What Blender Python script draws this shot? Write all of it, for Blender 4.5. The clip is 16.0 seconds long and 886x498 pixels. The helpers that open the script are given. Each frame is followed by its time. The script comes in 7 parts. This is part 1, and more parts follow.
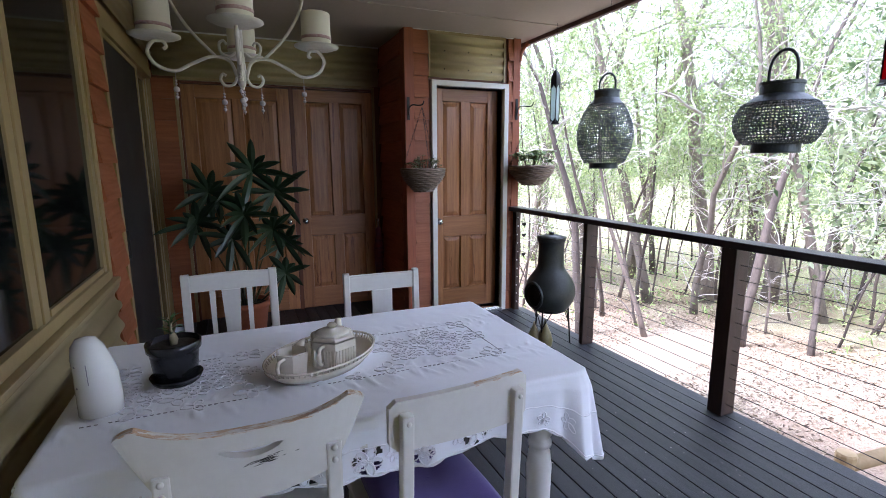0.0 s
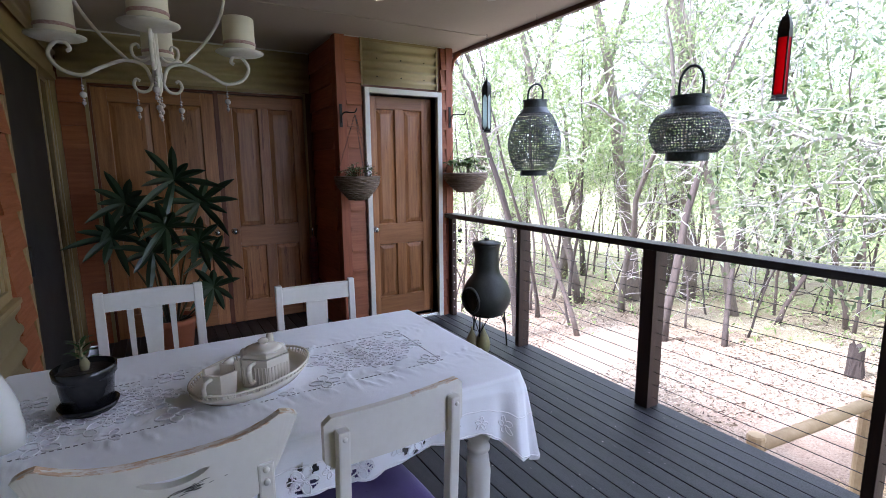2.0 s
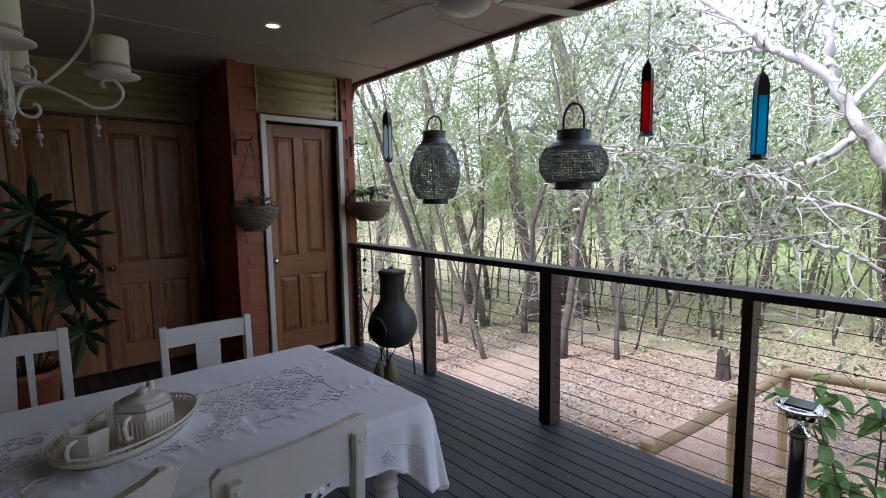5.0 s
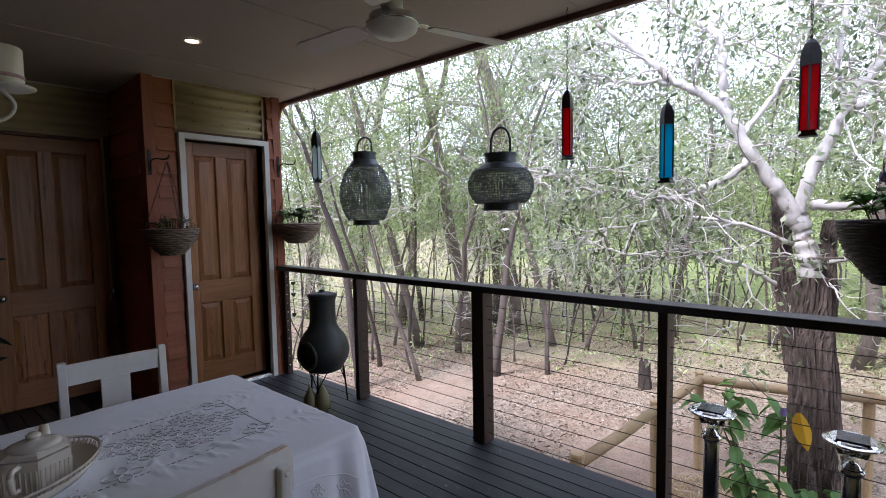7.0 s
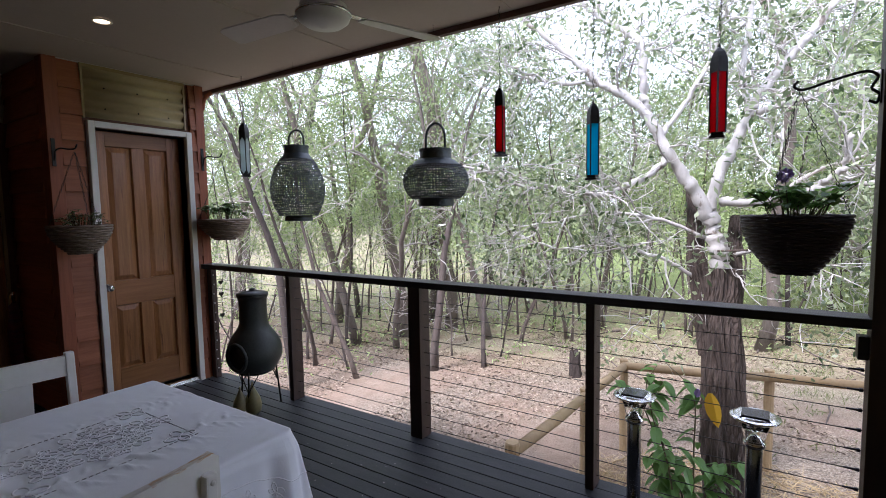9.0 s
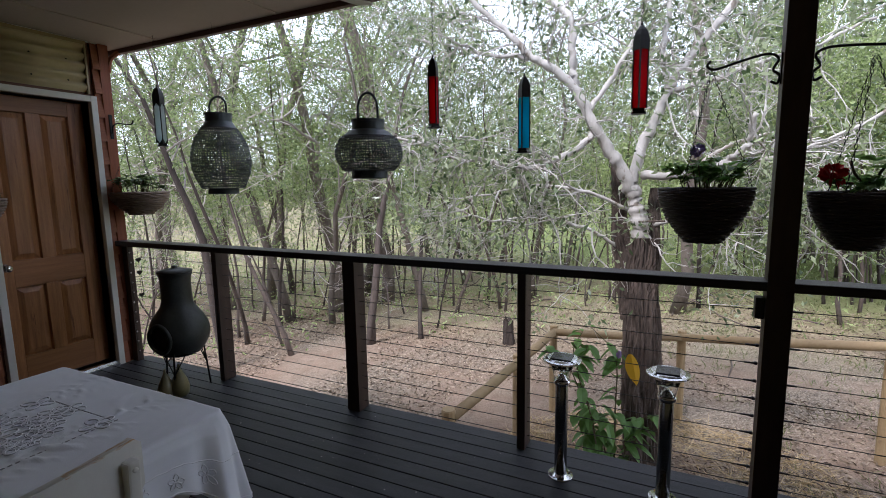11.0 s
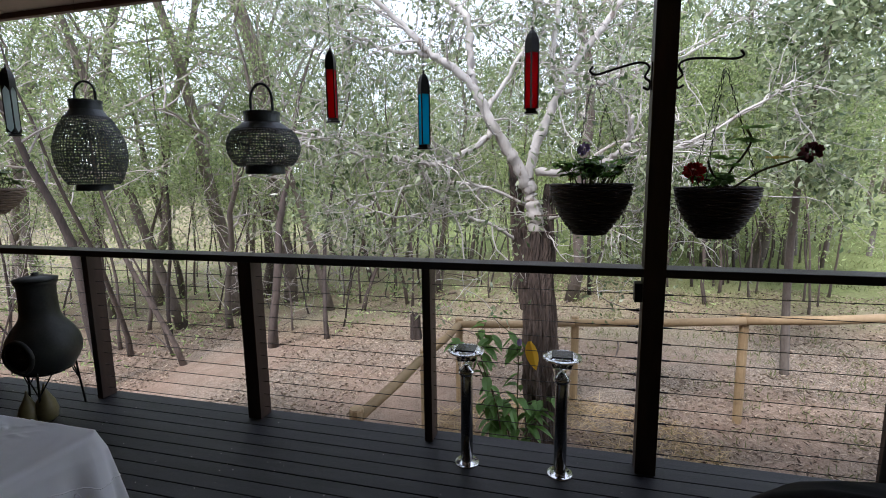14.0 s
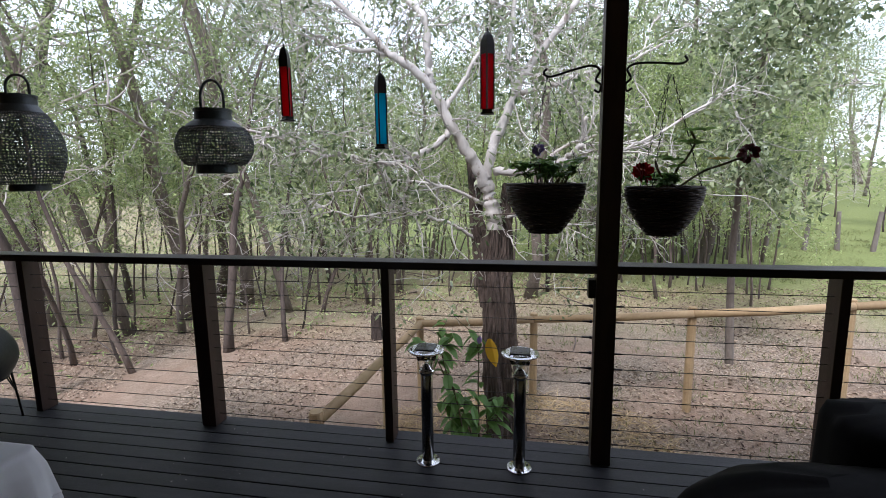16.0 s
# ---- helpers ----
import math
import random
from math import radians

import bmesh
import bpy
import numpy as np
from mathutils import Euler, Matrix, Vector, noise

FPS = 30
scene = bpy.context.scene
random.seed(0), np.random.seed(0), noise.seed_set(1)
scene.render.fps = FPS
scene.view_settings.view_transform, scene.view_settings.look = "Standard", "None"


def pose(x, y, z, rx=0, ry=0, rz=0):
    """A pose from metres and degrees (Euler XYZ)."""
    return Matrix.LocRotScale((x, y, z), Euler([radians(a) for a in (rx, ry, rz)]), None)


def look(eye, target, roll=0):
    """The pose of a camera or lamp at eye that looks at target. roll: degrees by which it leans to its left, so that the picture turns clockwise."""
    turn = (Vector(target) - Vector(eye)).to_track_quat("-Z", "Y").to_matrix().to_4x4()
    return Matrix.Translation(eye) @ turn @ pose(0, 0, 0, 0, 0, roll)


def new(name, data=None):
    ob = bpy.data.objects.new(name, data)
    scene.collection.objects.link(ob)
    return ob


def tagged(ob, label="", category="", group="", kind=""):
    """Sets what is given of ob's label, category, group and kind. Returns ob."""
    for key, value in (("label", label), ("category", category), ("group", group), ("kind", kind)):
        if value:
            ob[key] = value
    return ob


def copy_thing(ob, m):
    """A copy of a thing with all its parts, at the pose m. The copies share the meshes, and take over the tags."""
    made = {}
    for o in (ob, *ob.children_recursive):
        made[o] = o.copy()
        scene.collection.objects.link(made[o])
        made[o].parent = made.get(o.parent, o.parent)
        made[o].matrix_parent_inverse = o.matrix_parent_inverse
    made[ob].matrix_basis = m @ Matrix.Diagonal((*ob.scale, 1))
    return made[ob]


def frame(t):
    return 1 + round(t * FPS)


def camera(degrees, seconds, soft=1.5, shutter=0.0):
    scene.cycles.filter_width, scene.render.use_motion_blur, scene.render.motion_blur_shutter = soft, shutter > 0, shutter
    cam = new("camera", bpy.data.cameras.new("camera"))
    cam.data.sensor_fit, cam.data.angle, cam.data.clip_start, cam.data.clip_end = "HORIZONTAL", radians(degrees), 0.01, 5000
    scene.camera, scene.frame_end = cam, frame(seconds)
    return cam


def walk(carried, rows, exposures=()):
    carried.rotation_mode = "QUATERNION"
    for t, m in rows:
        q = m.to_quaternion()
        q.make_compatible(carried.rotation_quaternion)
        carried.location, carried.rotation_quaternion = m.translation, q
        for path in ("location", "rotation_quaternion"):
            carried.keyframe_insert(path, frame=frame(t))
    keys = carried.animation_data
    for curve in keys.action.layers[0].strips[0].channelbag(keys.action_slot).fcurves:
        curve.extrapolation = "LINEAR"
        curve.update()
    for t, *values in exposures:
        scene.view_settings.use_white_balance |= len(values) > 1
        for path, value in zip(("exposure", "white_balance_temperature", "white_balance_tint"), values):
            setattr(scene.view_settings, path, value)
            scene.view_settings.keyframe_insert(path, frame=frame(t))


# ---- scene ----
cam = camera(84.45, 16.0, soft=0.9)
PATH = [
    (0.0, pose(-0.0112, 0.0066, 1.4416, 79.934, 0.348, -22.990)),
    (0.5, pose(-0.0084, 0.0048, 1.4442, 79.821, 0.385, -24.739)),
    (1.0, pose(-0.0056, 0.0031, 1.4464, 79.713, 0.430, -26.751)),
    (1.5, pose(-0.0028, 0.0015, 1.4484, 80.098, 0.462, -28.662)),
    (2.0, pose(0.0000, 0.0000, 1.4500, 80.624, 0.522, -30.339)),
    (2.5, pose(0.0028, -0.0014, 1.4514, 81.136, 0.488, -32.106)),
    (3.0, pose(0.0056, -0.0027, 1.4524, 81.643, 0.418, -34.173)),
    (3.5, pose(0.0084, -0.0039, 1.4533, 82.163, 0.500, -36.111)),
    (4.0, pose(0.0112, -0.0051, 1.4539, 82.708, 0.632, -37.809)),
    (6.5, pose(0.0241, -0.0106, 1.4545, 85.517, 1.040, -47.223)),
    (7.0, pose(0.0264, -0.0116, 1.4542, 86.057, 1.062, -49.223)),
    (7.5, pose(0.0286, -0.0127, 1.4538, 86.209, 1.071, -51.023)),
    (8.0, pose(0.0308, -0.0139, 1.4534, 86.462, 1.051, -52.735)),
    (8.5, pose(0.0328, -0.0151, 1.4529, 86.187, 1.070, -54.667)),
    (9.0, pose(0.0346, -0.0163, 1.4525, 85.431, 1.016, -56.587)),
    (11.5, pose(0.0414, -0.0240, 1.4504, 81.809, 0.897, -65.851)),
    (12.0, pose(0.0422, -0.0258, 1.4502, 81.752, 0.868, -67.627)),
    (12.5, pose(0.0428, -0.0278, 1.4501, 81.704, 0.837, -69.673)),
    (13.0, pose(0.0432, -0.0300, 1.4501, 81.645, 0.815, -71.625)),
    (13.5, pose(0.0434, -0.0324, 1.4503, 81.580, 0.795, -73.335)),
    (14.0, pose(0.0433, -0.0349, 1.4507, 81.528, 0.771, -75.162)),
    (14.5, pose(0.0429, -0.0376, 1.4512, 81.447, 0.711, -77.214)),
    (15.0, pose(0.0423, -0.0405, 1.4520, 81.385, 0.687, -79.060)),
    (15.5, pose(0.0414, -0.0437, 1.4530, 81.302, 0.955, -79.872)),
    (16.0, pose(0.0402, -0.0471, 1.4543, 81.348, 0.747, -79.796)),
]
walk(cam, PATH, exposures=[(0.0, 1.64, 5450, 25), (3.5, 1.58, 5450, 25), (4.0, 0.92, 5500, 23), (6.5, 0.42, 5700, 25), (9.0, 0.42, 5700, 24),
                           (11.5, -0.26, 5900, 20), (16.0, -0.24, 5950, 20)])

# world and sun: bright, thinly overcast day
world = bpy.data.worlds.new("world")
world.use_nodes = True
scene.world = world
wn = world.node_tree
sky = wn.nodes.new("ShaderNodeTexSky")
sky.sky_type = "NISHITA"
sky.sun_disc = False
sky.sun_elevation = radians(54)
sky.sun_rotation = radians(288)
sky.air_density = 1.0
sky.dust_density = 1.5
whiten = wn.nodes.new("ShaderNodeMix")
whiten.data_type = "RGBA"
whiten.inputs[0].default_value = 0.72
whiten.inputs[7].default_value = (11.6, 12.4, 13.6, 1)
wn.links.new(sky.outputs[0], whiten.inputs[6])
wn.links.new(whiten.outputs[2], wn.nodes["Background"].inputs[0])
wn.nodes["Background"].inputs[1].default_value = 0.21
sun = new("sun", bpy.data.lights.new("sun", "SUN"))
sun.data.energy = 5.0
sun.data.angle = radians(12)
sun.data.color = (1.0, 0.97, 0.93)
sun.matrix_world = look((-9.0, 3.0, 13.0), (0, 0, 0))

# ---- materials ----
def rgb(c):
    return (c[0], c[1], c[2], 1.0)


def surface(name, c1, c2=None, scale=6.0, fine=60.0, rough=0.6, bump=0.15, stretch=(1, 1, 1), metal=0.0,
            vary=0.0, spots=None, spot_scale=3.0, spot_at=0.62, rough_var=0.1, dist=0.002, island=False, sheen=0.0,
            coords="Object", fine_amt=0.35):
    """A paint, wood, stone or cloth with broad stains, fine grain and relief."""
    m = bpy.data.materials.new(name)
    m.use_nodes = True
    nt = m.node_tree
    N, L = nt.nodes, nt.links
    b = N["Principled BSDF"]
    c2 = c2 or tuple(v * 0.75 for v in c1)
    tc = N.new("ShaderNodeTexCoord")
    mp = N.new("ShaderNodeMapping")
    mp.inputs["Scale"].default_value = stretch
    L.new(tc.outputs[coords], mp.inputs[0])
    vec = mp.outputs[0]
    info = N.new("ShaderNodeObjectInfo")
    if vary > 0 and not island:
        add = N.new("ShaderNodeVectorMath")
        add.operation = "MULTIPLY_ADD"
        L.new(info.outputs["Random"], add.inputs[0])
        add.inputs[1].default_value = (37, 53, 71)
        L.new(vec, add.inputs[2])
        vec = add.outputs[0]
    n1 = N.new("ShaderNodeTexNoise")
    n1.inputs["Scale"].default_value = scale
    n1.inputs["Detail"].default_value = 5
    n1.inputs["Roughness"].default_value = 0.62
    n2 = N.new("ShaderNodeTexNoise")
    n2.inputs["Scale"].default_value = fine
    n2.inputs["Detail"].default_value = 4
    L.new(vec, n1.inputs[0])
    L.new(vec, n2.inputs[0])
    mixf = N.new("ShaderNodeMix")
    mixf.inputs[0].default_value = fine_amt
    L.new(n1.outputs[0], mixf.inputs[2])
    L.new(n2.outputs[0], mixf.inputs[3])
    ramp = N.new("ShaderNodeMapRange")
    ramp.inputs[1].default_value = 0.3
    ramp.inputs[2].default_value = 0.7
    L.new(mixf.outputs[0], ramp.inputs[0])
    mix = N.new("ShaderNodeMix")
    mix.data_type = "RGBA"
    mix.inputs[6].default_value = rgb(c1)
    mix.inputs[7].default_value = rgb(c2)
    L.new(ramp.outputs[0], mix.inputs[0])
    col = mix.outputs[2]
    if spots:
        n3 = N.new("ShaderNodeTexNoise")
        n3.inputs["Scale"].default_value = spot_scale
        n3.inputs["Detail"].default_value = 8
        n3.inputs["Roughness"].default_value = 0.7
        L.new(vec, n3.inputs[0])
        r3 = N.new("ShaderNodeMapRange")
        r3.inputs[1].default_value = spot_at
        r3.inputs[2].default_value = spot_at + 0.06
        L.new(n3.outputs[0], r3.inputs[0])
        m3 = N.new("ShaderNodeMix")
        m3.data_type = "RGBA"
        L.new(r3.outputs[0], m3.inputs[0])
        L.new(col, m3.inputs[6])
        m3.inputs[7].default_value = rgb(spots)
        col = m3.outputs[2]
    if vary > 0:
        hs = N.new("ShaderNodeHueSaturation")
        src = info.outputs["Random"]
        if island:
            src = N.new("ShaderNodeNewGeometry").outputs["Random Per Island"]
        mv = N.new("ShaderNodeMapRange")
        mv.inputs[3].default_value = 1 - vary
        mv.inputs[4].default_value = 1 + vary
        L.new(src, mv.inputs[0])
        L.new(mv.outputs[0], hs.inputs["Value"])
        L.new(col, hs.inputs["Color"])
        col = hs.outputs[0]
    L.new(col, b.inputs["Base Color"])
    rr = N.new("ShaderNodeMapRange")
    rr.inputs[3].default_value = max(0.02, rough - rough_var)
    rr.inputs[4].default_value = min(1.0, rough + rough_var)
    L.new(n1.outputs[0], rr.inputs[0])
    L.new(rr.outputs[0], b.inputs["Roughness"])
    b.inputs["Metallic"].default_value = metal
    if sheen:
        b.inputs["Sheen Weight"].default_value = sheen
    if bump:
        bp = N.new("ShaderNodeBump")
        bp.inputs["Strength"].default_value = bump
        bp.inputs["Distance"].default_value = dist
        L.new(n2.outputs[0], bp.inputs["Height"])
        L.new(bp.outputs[0], b.inputs["Normal"])
    return m


def leafy(name, c1, c2, glow=0.35, rough=0.5):
    """Leaves: two greens by leaf, some light passing through."""
    m = bpy.data.materials.new(name)
    m.use_nodes = True
    N, L = m.node_tree.nodes, m.node_tree.links
    b = N["Principled BSDF"]
    g = N.new("ShaderNodeNewGeometry")
    mix = N.new("ShaderNodeMix")
    mix.data_type = "RGBA"
    mix.inputs[6].default_value = rgb(c1)
    mix.inputs[7].default_value = rgb(c2)
    L.new(g.outputs["Random Per Island"], mix.inputs[0])
    L.new(mix.outputs[2], b.inputs["Base Color"])
    b.inputs["Roughness"].default_value = rough
    tr = N.new("ShaderNodeBsdfTranslucent")
    L.new(mix.outputs[2], tr.inputs[0])
    ms = N.new("ShaderNodeMixShader")
    ms.inputs[0].default_value = glow
    L.new(b.outputs[0], ms.inputs[1])
    L.new(tr.outputs[0], ms.inputs[2])
    L.new(ms.outputs[0], N["Material Output"].inputs[0])
    return m


def glassy(name, color=(1, 1, 1), rough=0.02, ior=1.45):
    m = bpy.data.materials.new(name)
    m.use_nodes = True
    b = m.node_tree.nodes["Principled BSDF"]
    b.inputs["Base Color"].default_value = rgb(color)
    b.inputs["Roughness"].default_value = rough
    b.inputs["IOR"].default_value = ior
    b.inputs["Transmission Weight"].default_value = 1.0
    return m


def glowing(name, color, strength):
    m = bpy.data.materials.new(name)
    m.use_nodes = True
    b = m.node_tree.nodes["Principled BSDF"]
    b.inputs["Base Color"].default_value = rgb(color)
    b.inputs["Emission Color"].default_value = rgb(color)
    b.inputs["Emission Strength"].default_value = strength
    return m


# ---- mesh helpers ----
def link_mesh(name, bm, material, smooth=False):
    me = bpy.data.meshes.new(name)
    bm.normal_update()
    bm.to_mesh(me)
    bm.free()
    for mt in (material if isinstance(material, (list, tuple)) else [material]):
        me.materials.append(mt)
    if smooth:
        me.polygons.foreach_set("use_smooth", [True] * len(me.polygons))
    return new(name, me)


def part(name, bm, material, parent=None, label="", smooth=False):
    ob = link_mesh(name, bm, material, smooth)
    if parent is not None:
        ob.parent = parent
    if label:
        tagged(ob, label)
    return ob


def thing(name, at, label, category, group="", rz=0.0):
    ob = new(name)
    ob.empty_display_size = 0.05
    ob.matrix_world = pose(*at, 0, 0, rz)
    return tagged(ob, label, category, group)


def structure(ob, label="", category=""):
    return tagged(ob, label, category, "", "structure")


def box(bm, x0, x1, y0, y1, z0, z1, bevel=0.0, m=None):
    r = bmesh.ops.create_cube(bm, size=1)
    vs = r["verts"]
    for v in vs:
        v.co = Vector((x0 + (v.co.x + .5) * (x1 - x0), y0 + (v.co.y + .5) * (y1 - y0), z0 + (v.co.z + .5) * (z1 - z0)))
    if bevel > 0:
        es = list({e for v in vs for e in v.link_edges})
        r2 = bmesh.ops.bevel(bm, geom=es, offset=bevel, segments=2, profile=0.6, affect="EDGES")
        vs = list({v for f in r2["faces"] for v in f.verts} | {v for v in vs if v.is_valid})
    if m is not None:
        bmesh.ops.transform(bm, matrix=m, verts=vs)
    return vs


def newbox(x0, x1, y0, y1, z0, z1, bevel=0.0):
    bm = bmesh.new()
    box(bm, x0, x1, y0, y1, z0, z1, bevel)
    return bm


def ring(bm, c, ax, up, r, seg):
    ax = ax.normalized()
    u = ax.cross(up)
    if u.length < 1e-4:
        u = ax.cross(Vector((1, 0.3, 0)))
    u.normalize()
    w = ax.cross(u)
    return [bm.verts.new(c + r * (math.cos(a) * u + math.sin(a) * w)) for a in (2 * math.pi * i / seg for i in range(seg))]


def tube(bm, pts, r, seg=8, cap=True):
    """A round rod along pts; r is a radius or one for each point."""
    pts = [Vector(p) for p in pts]
    rs = r if isinstance(r, (list, tuple)) else [r] * len(pts)
    rings = []
    up = Vector((0.13, 0.21, 1))
    for i, p in enumerate(pts):
        d = pts[min(i + 1, len(pts) - 1)] - pts[max(i - 1, 0)]
        if d.length < 1e-9:
            d = Vector((0, 0, 1))
        rings.append(ring(bm, p, d, up, rs[i], seg))
    for a, b in zip(rings, rings[1:]):
        for i in range(seg):
            bm.faces.new((a[i], a[(i + 1) % seg], b[(i + 1) % seg], b[i]))
    if cap:
        bm.faces.new(rings[0][::-1])
        bm.faces.new(rings[-1])
    return bm


def lathe(bm, prof, seg=24, c=(0, 0, 0), sx=1.0, sy=1.0, cap=True):
    """A turned shape: prof is a run of (radius, height)."""
    rings = []
    for r, z in prof:
        rings.append([bm.verts.new((c[0] + sx * r * math.cos(2 * math.pi * i / seg), c[1] + sy * r * math.sin(2 * math.pi * i / seg), c[2] + z)) for i in range(seg)])
    for a, b in zip(rings, rings[1:]):
        for i in range(seg):
            bm.faces.new((a[i], a[(i + 1) % seg], b[(i + 1) % seg], b[i]))
    if cap:
        bm.faces.new(rings[0][::-1])
        bm.faces.new(rings[-1])
    return bm


def turned(prof, seg=24, c=(0, 0, 0), **k):
    return lathe(bmesh.new(), prof, seg, c, **k)


def rod(p, r, seg=8):
    return tube(bmesh.new(), p, r, seg)


def curve_pts(ctrl, n=8):
    """A smooth run of points through ctrl (Catmull-Rom)."""
    P = [Vector(c) for c in ctrl]
    P = [2 * P[0] - P[1]] + P + [2 * P[-1] - P[-2]]
    out = []
    for i in range(1, len(P) - 2):
        a, b, c, d = P[i - 1], P[i], P[i + 1], P[i + 2]
        for k in range(n):
            t = k / n
            out.append(0.5 * ((2 * b) + (c - a) * t + (2 * a - 5 * b + 4 * c - d) * t * t + (3 * b - a - 3 * c + d) * t ** 3))
    out.append(P[-2])
    return out


def slab(bm, outline, y0, y1):
    """A flat board cut to outline in x, z, from y0 to y1."""
    a = [bm.verts.new((x, y0, z)) for x, z in outline]
    b = [bm.verts.new((x, y1, z)) for x, z in outline]
    bm.faces.new(a)
    bm.faces.new(b[::-1])
    n = len(a)
    for i in range(n):
        bm.faces.new((a[i], b[i], b[(i + 1) % n], a[(i + 1) % n]))
    bmesh.ops.recalc_face_normals(bm, faces=bm.faces[:])
    return bm

# ---- the place's materials ----
M_DECK = surface("deck_paint", (0.019, 0.0195, 0.024), (0.010, 0.0105, 0.013), 2.2, 140, 0.52, 0.25, (9, 1, 9), vary=0.18,
                 spots=(0.05, 0.046, 0.045), spot_scale=5, spot_at=0.68)
M_RAIL = surface("rail_stain", (0.032, 0.021, 0.017), (0.016, 0.010, 0.009), 4, 90, 0.45, 0.2, (6, 1, 6))
M_POST = surface("post_stain", (0.060, 0.030, 0.020), (0.026, 0.014, 0.011), 4, 90, 0.5, 0.25, (6, 6, 1))
M_CABLE = surface("steel_cable", (0.09, 0.085, 0.08), (0.05, 0.045, 0.04), 20, 300, 0.4, 0.0, metal=0.8)
M_CEDAR = surface("cedar_board", (0.40, 0.130, 0.048), (0.22, 0.062, 0.022), 3.5, 70, 0.55, 0.3, (1, 1, 14), vary=0.14,
                  spots=(0.13, 0.04, 0.018), spot_scale=2.2, spot_at=0.68)
M_CEDAR_V = surface("cedar_trim", (0.36, 0.100, 0.038), (0.20, 0.055, 0.022), 3.5, 70, 0.55, 0.3, (14, 14, 1), vary=0.1)
M_DOOR = surface("door_timber", (0.50, 0.225, 0.080), (0.20, 0.078, 0.028), 2.5, 60, 0.36, 0.2, (16, 16, 1), vary=0.14, spots=(0.13, 0.042, 0.016), spot_scale=1.6, spot_at=0.6)
M_DOOR_H = surface("door_rail_timber", (0.43, 0.19, 0.068), (0.23, 0.095, 0.034), 2.5, 60, 0.42, 0.2, (1, 16, 16), vary=0.08)
M_JAMB = surface("jamb_timber", (0.17, 0.052, 0.022), (0.09, 0.027, 0.012), 3, 60, 0.5, 0.2, (14, 14, 1))
M_CORR = surface("cream_sheet", (0.50, 0.41, 0.225), (0.43, 0.35, 0.19), 1.5, 40, 0.42, 0.03)
M_CREAM = surface("cream_frame", (0.37, 0.275, 0.125), (0.30, 0.22, 0.10), 2, 60, 0.4, 0.03)
M_WHITEMETAL = surface("white_door_frame", (0.78, 0.77, 0.72), (0.68, 0.67, 0.61), 3, 60, 0.4, 0.04)
M_CEIL = surface("ceiling_board", (0.52, 0.47, 0.405), (0.46, 0.415, 0.355), 0.8, 50, 0.75, 0.05)
M_FASCIA = surface("fascia_paint", (0.16, 0.075, 0.055), (0.10, 0.05, 0.04), 3, 60, 0.5, 0.1)
M_WHITE = surface("white_chair_paint", (0.80, 0.785, 0.75), (0.72, 0.70, 0.66), 4, 50, 0.38, 0.12, spots=(0.52, 0.46, 0.37), spot_scale=6, spot_at=0.74)
M_WORN = surface("worn_edge_wood", (0.70, 0.50, 0.34), (0.46, 0.29, 0.17), 14, 80, 0.6, 0.25, (1, 6, 6), spots=(0.78, 0.74, 0.68), spot_scale=14, spot_at=0.46)
M_CLOTH = surface("white_cotton", (0.89, 0.905, 0.95), (0.85, 0.87, 0.93), 2.5, 420, 0.85, 0.35, sheen=0.2, dist=0.001)
M_LACE = surface("white_lace_cord", (0.90, 0.90, 0.94), (0.85, 0.85, 0.90), 8, 500, 0.85, 0.4)
M_HOLE = surface("lace_hole_shade", (0.30, 0.29, 0.33), (0.22, 0.21, 0.25), 12, 200, 0.9, 0.1)
M_CERAMIC = surface("cream_glaze", (0.78, 0.73, 0.64), (0.72, 0.66, 0.57), 5, 60, 0.18, 0.02)
M_PORCELAIN = surface("white_glaze", (0.80, 0.79, 0.76), (0.76, 0.75, 0.72), 3, 60, 0.16, 0.02)
M_BLACKPOT = surface("dark_grey_glaze", (0.030, 0.030, 0.034), (0.016, 0.016, 0.019), 5, 60, 0.18, 0.03)
M_SOIL = surface("potting_soil", (0.05, 0.035, 0.025), (0.02, 0.014, 0.010), 30, 120, 0.95, 0.8, dist=0.006)
M_CHANDELIER = surface("aged_white_iron", (0.74, 0.71, 0.64), (0.60, 0.56, 0.48), 12, 90, 0.5, 0.15)
M_WAX = surface("ivory_wax", (0.80, 0.75, 0.62), (0.74, 0.68, 0.55), 5, 60, 0.5, 0.04)
M_RIBBON = surface("pink_bead_band", (0.36, 0.16, 0.15), (0.60, 0.46, 0.42), 140, 260, 0.35, 0.2)
M_PEARL = surface("pearl_bead", (0.60, 0.54, 0.53), (0.50, 0.44, 0.45), 20, 60, 0.2, 0.0)
M_CHROME = surface("chrome", (0.72, 0.72, 0.72), (0.60, 0.60, 0.60), 10, 80, 0.14, 0.0, metal=1.0, rough_var=0.05)
M_LANTERN = surface("grey_green_lantern_metal", (0.085, 0.100, 0.105), (0.045, 0.055, 0.058), 9, 120, 0.5, 0.1, metal=0.3)
M_BLACKIRON = surface("black_iron", (0.018, 0.017, 0.016), (0.010, 0.009, 0.009), 14, 120, 0.45, 0.15, metal=0.3)
M_CHIM = surface("dark_green_grey_clay", (0.060, 0.068, 0.062), (0.026, 0.030, 0.029), 7, 70, 0.42, 0.2, spots=(0.085, 0.09, 0.08), spot_scale=5, spot_at=0.66)
M_WICKER = surface("dark_wicker", (0.075, 0.055, 0.045), (0.028, 0.020, 0.017), 26, 180, 0.6, 0.3)
